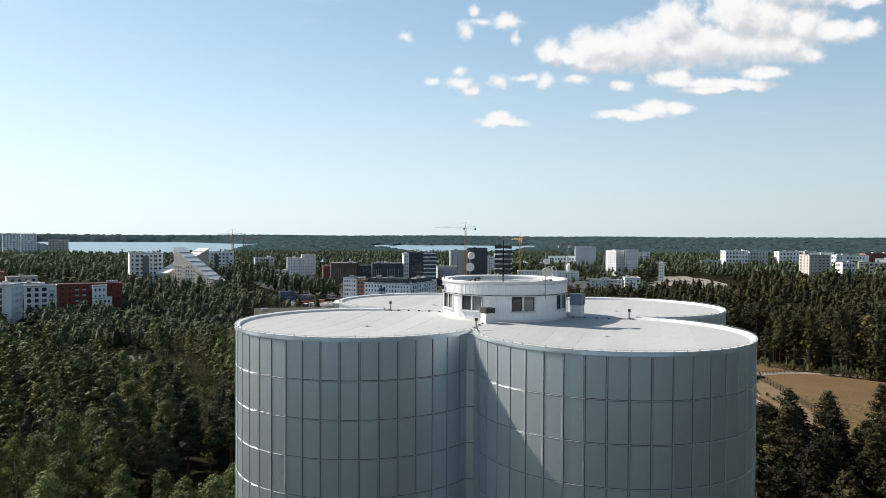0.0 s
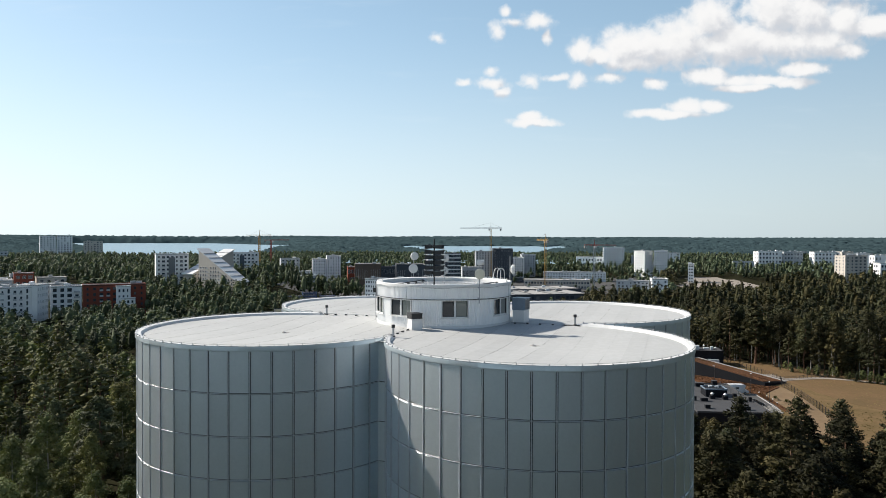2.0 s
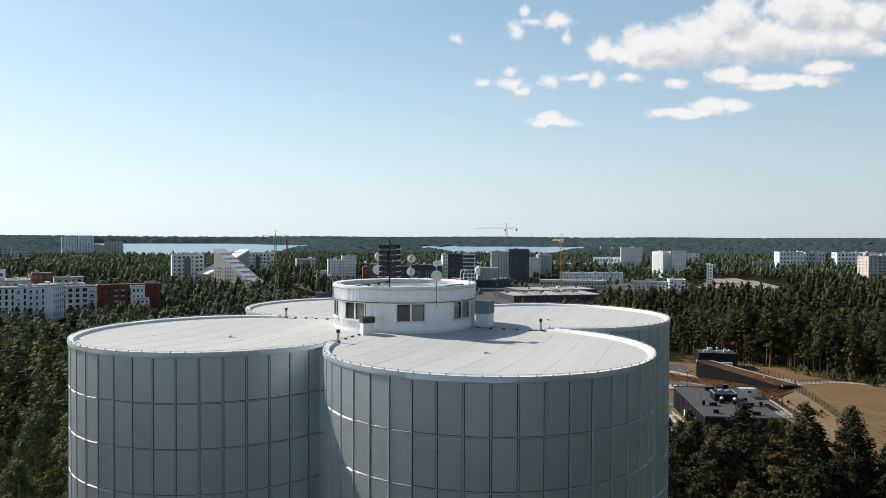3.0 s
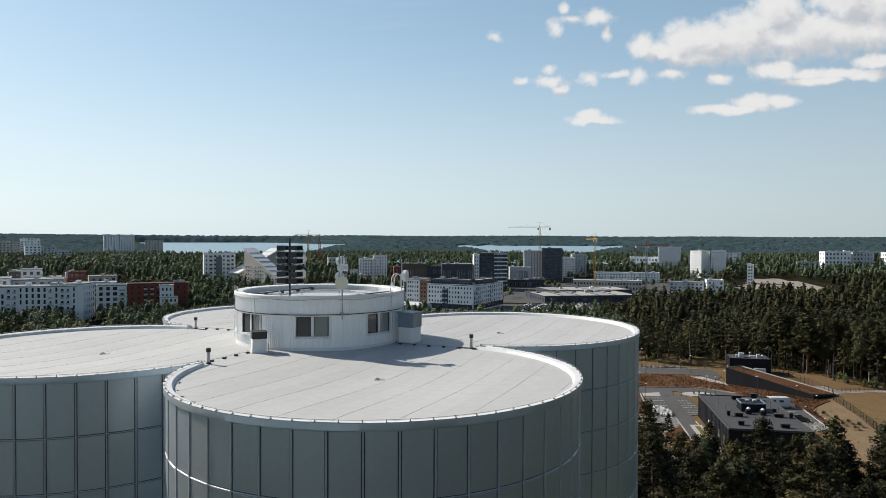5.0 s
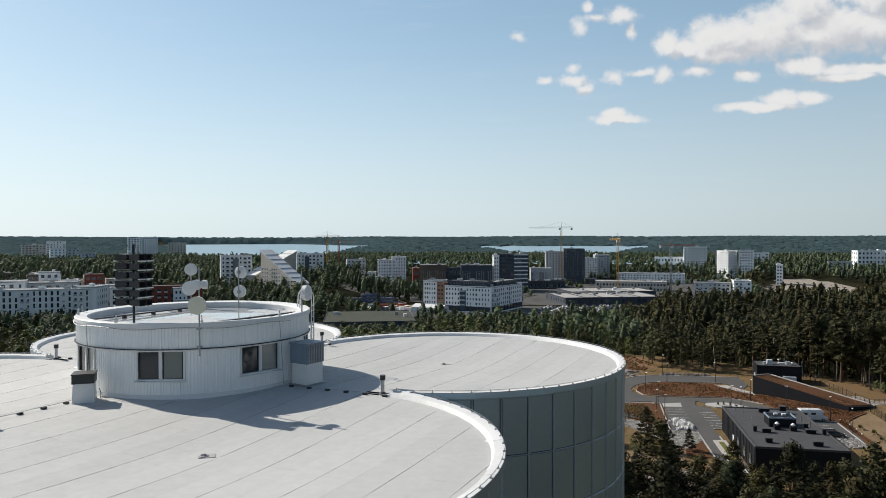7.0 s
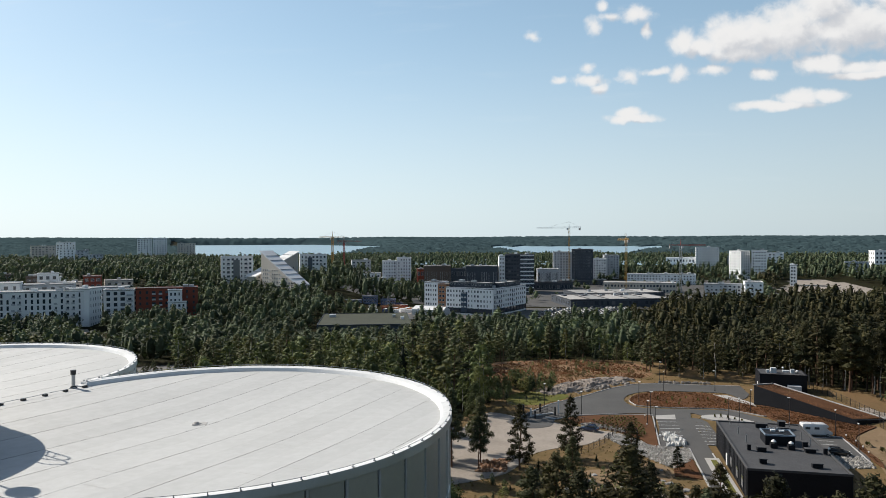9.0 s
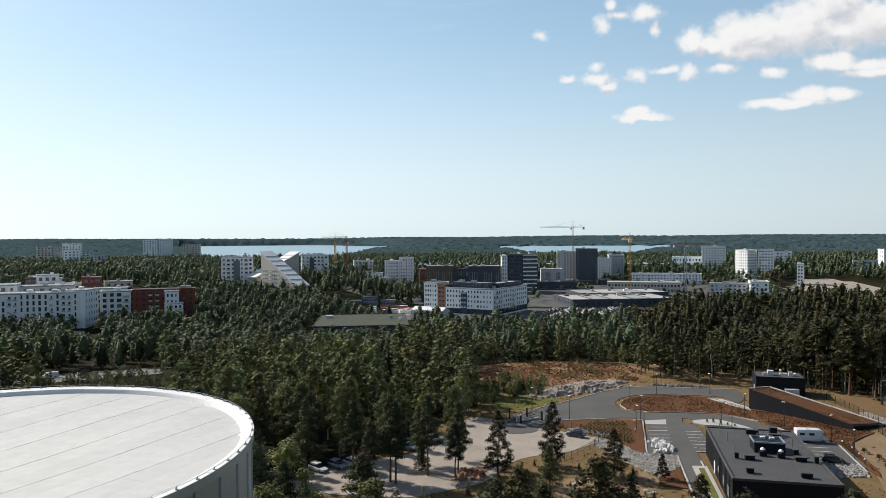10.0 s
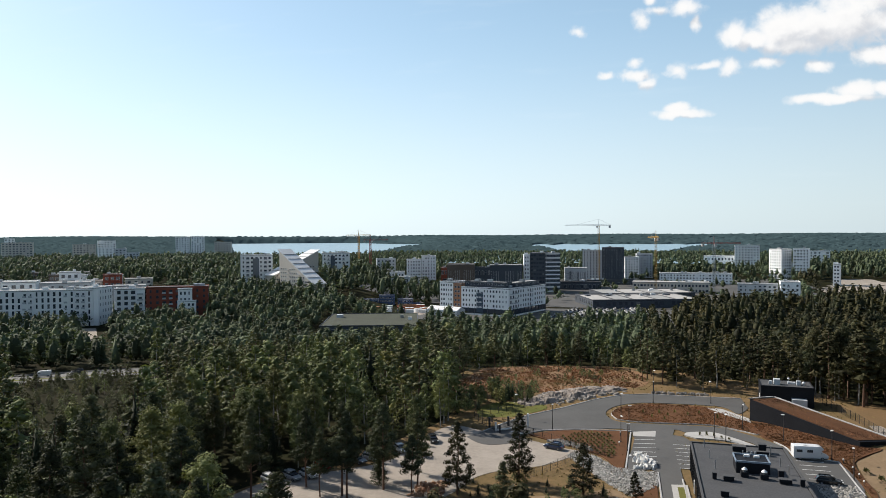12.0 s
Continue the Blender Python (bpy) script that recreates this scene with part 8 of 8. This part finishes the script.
spots = []
step = 6.7
for iy in range(3, 51):
    for ix in range(-52, 57):
        x, y = ix * step + rng.uniform(-2.6, 2.6), iy * step + rng.uniform(-2.6, 2.6)
        r = math.hypot(x - 20, y)
        if not 26 < r < 335 or not wanted(x, y) or blocked(x, y):
            continue
        if noise.noise(Vector((x * 0.04, y * 0.04, 9.0))) < -0.42:
            continue
        k = pick_kind(x, y)
        h = {"pine": 16.5, "spruce": 15.5, "birch": 15.0}[k] * rng.uniform(0.55, 1.25)
        az = math.degrees(math.atan2(x - 20, y))
        h *= 1.0 + 0.28 * smooth_rise(az, 10, 20) * smooth_rise(r, 220, 290)
        h *= 1 - 0.28 * smooth_rise(az, -27, -23) * (1 - smooth_rise(az, -11, -7)) * smooth_rise(r, 255, 300)
        h *= 1 - 0.14 * smooth_rise(az, -8, -3) * smooth_rise(r, 270, 310)
        if in_poly(x, y, LOW):
            h *= 0.28
        w, turn, i = rng.uniform(1.25, 1.85), rng.uniform(0, 6.28), rng.randrange(5)
        spots.append((openness(x, y), k, i, x, y, h, w, turn))
spots.sort(key=lambda q: q[0])
for n, (d, k, i, x, y, h, w, turn) in enumerate(spots):
    if n < 232:
        near.append((k, i, x, y, h, w, turn))
    else:
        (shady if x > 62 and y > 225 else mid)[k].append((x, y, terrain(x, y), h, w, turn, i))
        trunks[k].append((x, y, terrain(x, y), h, w, turn, i))
for x, y in ((-80, 163), (-85, 171), (-91, 178), (-98, 186), (-104, 194), (-88, 168), (-96, 179), (-110, 202), (-74, 158)):
    mid["pine"].append((x, y, terrain(x, y), 17.0 + (x % 3), 1.6, x, int(-x) % 5))
    trunks["pine"].append((x, y, terrain(x, y), 17.0 + (x % 3), 1.6, x, int(-x) % 5))
# on the slope bushy pines replace other kinds for their dimmed colour
for k, i, x, y, h, w, turn in near:
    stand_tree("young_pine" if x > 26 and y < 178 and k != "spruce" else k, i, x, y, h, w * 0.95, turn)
# low bushes and saplings scattered over the heather
for _ in range(70):
    x, y = rng.uniform(2, 58), rng.uniform(268, 312)
    if in_poly(x, y, [(0, 270), (4, 304), (22, 312), (50, 314), (58, 292), (54, 284), (40, 284), (26, 276), (12, 268)]):
        mid["birch" if rng.random() < 0.7 else "pine"].append((x, y, LOT, rng.uniform(1.0, 3.4), rng.uniform(1.5, 2.4), rng.uniform(0, 6.28), rng.randrange(5)))
# hedge of low growth along the far side of the field
for n in range(60):
    f = n / 59
    x, y = 118 + 38 * f + rng.uniform(-1, 1), 258 - 36 * f ** 0.8 + rng.uniform(-1.5, 1.5)
    mid["birch" if n % 3 else "spruce"].append((x, y, LOT, rng.uniform(1.6, 4.2), rng.uniform(1.6, 2.3), rng.uniform(0, 6.28), rng.randrange(5)))
# young saplings along the grass bank
for _ in range(260):
    x, y = rng.uniform(-4, 26), rng.uniform(232, 268)
    if 0 < (y - 232) - (x - 4) * 1.15 < 26 and not in_poly(x, y, [(15, 236), (13, 250), (26, 256), (30, 250), (22, 239)]):
        k = "birch" if rng.random() < 0.75 else "spruce"
        mid[k].append((x, y, LOT, rng.uniform(2.5, 5.5), rng.uniform(1.3, 1.9), rng.uniform(0, 6.28), rng.randrange(5)))
for _ in range(900):
    x, y = rng.uniform(-146, -44), rng.uniform(172, 268)
    if in_poly(x, y, LOW) and not in_poly(x, y, CLEAR[1]):
        mid["birch" if rng.random() < 0.5 else "pine"].append((x, y, terrain(x, y) - 0.3, rng.uniform(1.6, 3.8), rng.uniform(1.6, 2.4), rng.uniform(0, 6.28), rng.randrange(5)))
# young birches and spruces in the scrub before the gravel
for _ in range(130):
    x, y = rng.uniform(-4, 50), rng.uniform(164, 192)
    if not in_poly(x, y, GRAVEL) and not in_poly(x, y, road) and y < 205 - 0.35 * x:
        mid["birch" if rng.random() < 0.6 else "spruce"].append((x, y, LOT, rng.uniform(0.9, 2.8), rng.uniform(1.7, 2.6), rng.uniform(0, 6.28), rng.randrange(5)))
LABEL = {"pine": "dense wood of dark green pines", "spruce": "dark spruces of the mixed wood", "birch": "leafy birches of the mixed wood"}
for k in KINDS:
    joined("woodland", LABEL[k], mid[k], MID[k], LEAF[k])
    joined("woodland", "tall wood behind the yard, darkened in colour as under cloud", shady[k], MID[k], M["shaded"])
    tt = [(np.array(g.v), np.array([q for f in g.f for q in ((f[0], f[1], f[2]), (f[0], f[2], f[3]))])) for g in (trunk(k, 10 * i + 1, 4, False) for i in range(5))]
    joined("tree_trunks", "bare trunks of the woodland trees", trunks[k], tt, BARK[k])

r = 335.0
while r < 1480:
    gap = 6.8 + 4.6 * smooth_rise(r, 335, 1000)
    n = int(r * radians(90) / gap)
    for j in range(n):
        a = radians(-52 + 90 * (j + rng.uniform(-0.4, 0.4)) / n)
        rr = r + rng.uniform(-0.45, 0.45) * gap
        x, y = 20 + rr * math.sin(a), rr * math.cos(a)
        s = shore(math.degrees(a))
        if s and s[0] - 12 < rr < s[1] or blocked(x, y, 5.0):
            continue
        if noise.noise(Vector((x * 0.02, y * 0.02, 9.0))) < -0.45:
            continue
        town = in_poly(x, y, TOWN) or in_poly(x, y, QUARTER)
        if town and rng.random() < (0.86 if in_poly(x, y, CENTRE) else 0.4):
            continue
        k = pick_kind(x, y)
        drop = 0.62 if town else 1 - 0.22 * (1 - smooth_rise(math.degrees(a), -12, -6)) * smooth_rise(rr, 330, 400) * (1 - smooth_rise(rr, 520, 700))
        deg = math.degrees(a)
        drop *= 1 - 0.3 * smooth_rise(deg, -27, -23) * (1 - smooth_rise(deg, -6, 2)) * (1 - smooth_rise(rr, 460, 490))
        drop *= 1 + 0.2 * smooth_rise(deg, 7, 8.5) * (1 - smooth_rise(deg, 12, 13)) * smooth_rise(rr, 400, 430) * (1 - smooth_rise(rr, 520, 540))
        drop *= 1 - 0.42 * smooth_rise(deg, 12, 15) * (1 - smooth_rise(deg, 26, 30)) * smooth_rise(rr, 370, 400) * (1 - smooth_rise(rr, 560, 590))
        if -16.5 < deg < -10.2 and 596 < rr < 690:
            drop = 1.3
        h = {"pine": 16.0, "spruce": 16.0, "birch": 14.5}[k] * rng.uniform(0.7, 1.15) * drop
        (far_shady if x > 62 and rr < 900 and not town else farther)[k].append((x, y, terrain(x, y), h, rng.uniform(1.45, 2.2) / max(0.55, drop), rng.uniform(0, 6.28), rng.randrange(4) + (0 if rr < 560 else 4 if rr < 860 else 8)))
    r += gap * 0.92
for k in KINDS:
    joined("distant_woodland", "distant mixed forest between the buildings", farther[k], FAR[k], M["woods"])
    joined("distant_woodland", "tall forest beyond the yard, darkened in colour as under cloud", far_shady[k], FAR[k], M["shaded"])


def canopy():
    """Forest roof far off, uneven from crown to crown."""
    rows, cols = 160, 680
    R = 1480 * (4780 / 1480) ** (np.arange(rows) / (rows - 1))
    A = np.radians(np.linspace(-58, 50, cols))
    rs = np.random.RandomState(5)
    V = np.empty((rows, cols, 3))
    keep = np.ones((rows, cols), bool)
    for i in range(rows):
        for j in range(cols):
            a = A[j] + rs.uniform(-0.4, 0.4) * (A[1] - A[0])
            r = R[i] + rs.uniform(-0.4, 0.4) * (R[i] * 0.0062)
            x, y = 20 + r * math.sin(a), r * math.cos(a)
            s = shore(math.degrees(a))
            keep[i, j] = not (s and s[0] - 10 < r < s[1] - 118)
            away = (s[0] - r if r < (s[0] + s[1]) / 2 else r - s[1] + 112) if s else 200
            V[i, j] = x, y, terrain(x, y) + (6.5 + rs.uniform(0, 8) * (1 if (i + j) % 2 else 0.35)) * smooth_rise(away, -10, 60) - 1.0
    q = keep[:-1, :-1] & keep[1:, :-1] & keep[:-1, 1:] & keep[1:, 1:]
    idx = np.arange(rows * cols).reshape(rows, cols)
    a, b, c, d = idx[:-1, :-1][q], idx[:-1, 1:][q], idx[1:, 1:][q], idx[1:, :-1][q]
    F = np.concatenate([np.stack([a, b, c], 1), np.stack([a, c, d], 1)])
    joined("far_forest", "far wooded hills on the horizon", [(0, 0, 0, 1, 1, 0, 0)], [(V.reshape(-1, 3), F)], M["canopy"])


# blue-green base colour has the haze of distance painted into it
M["canopy"] = material("hazed_forest_canopy", (0.040, 0.066, 0.074), (0.054, 0.084, 0.092), rough=0.9, scale=0.012, fine=0.12, bump=0.0, spec=0.0)
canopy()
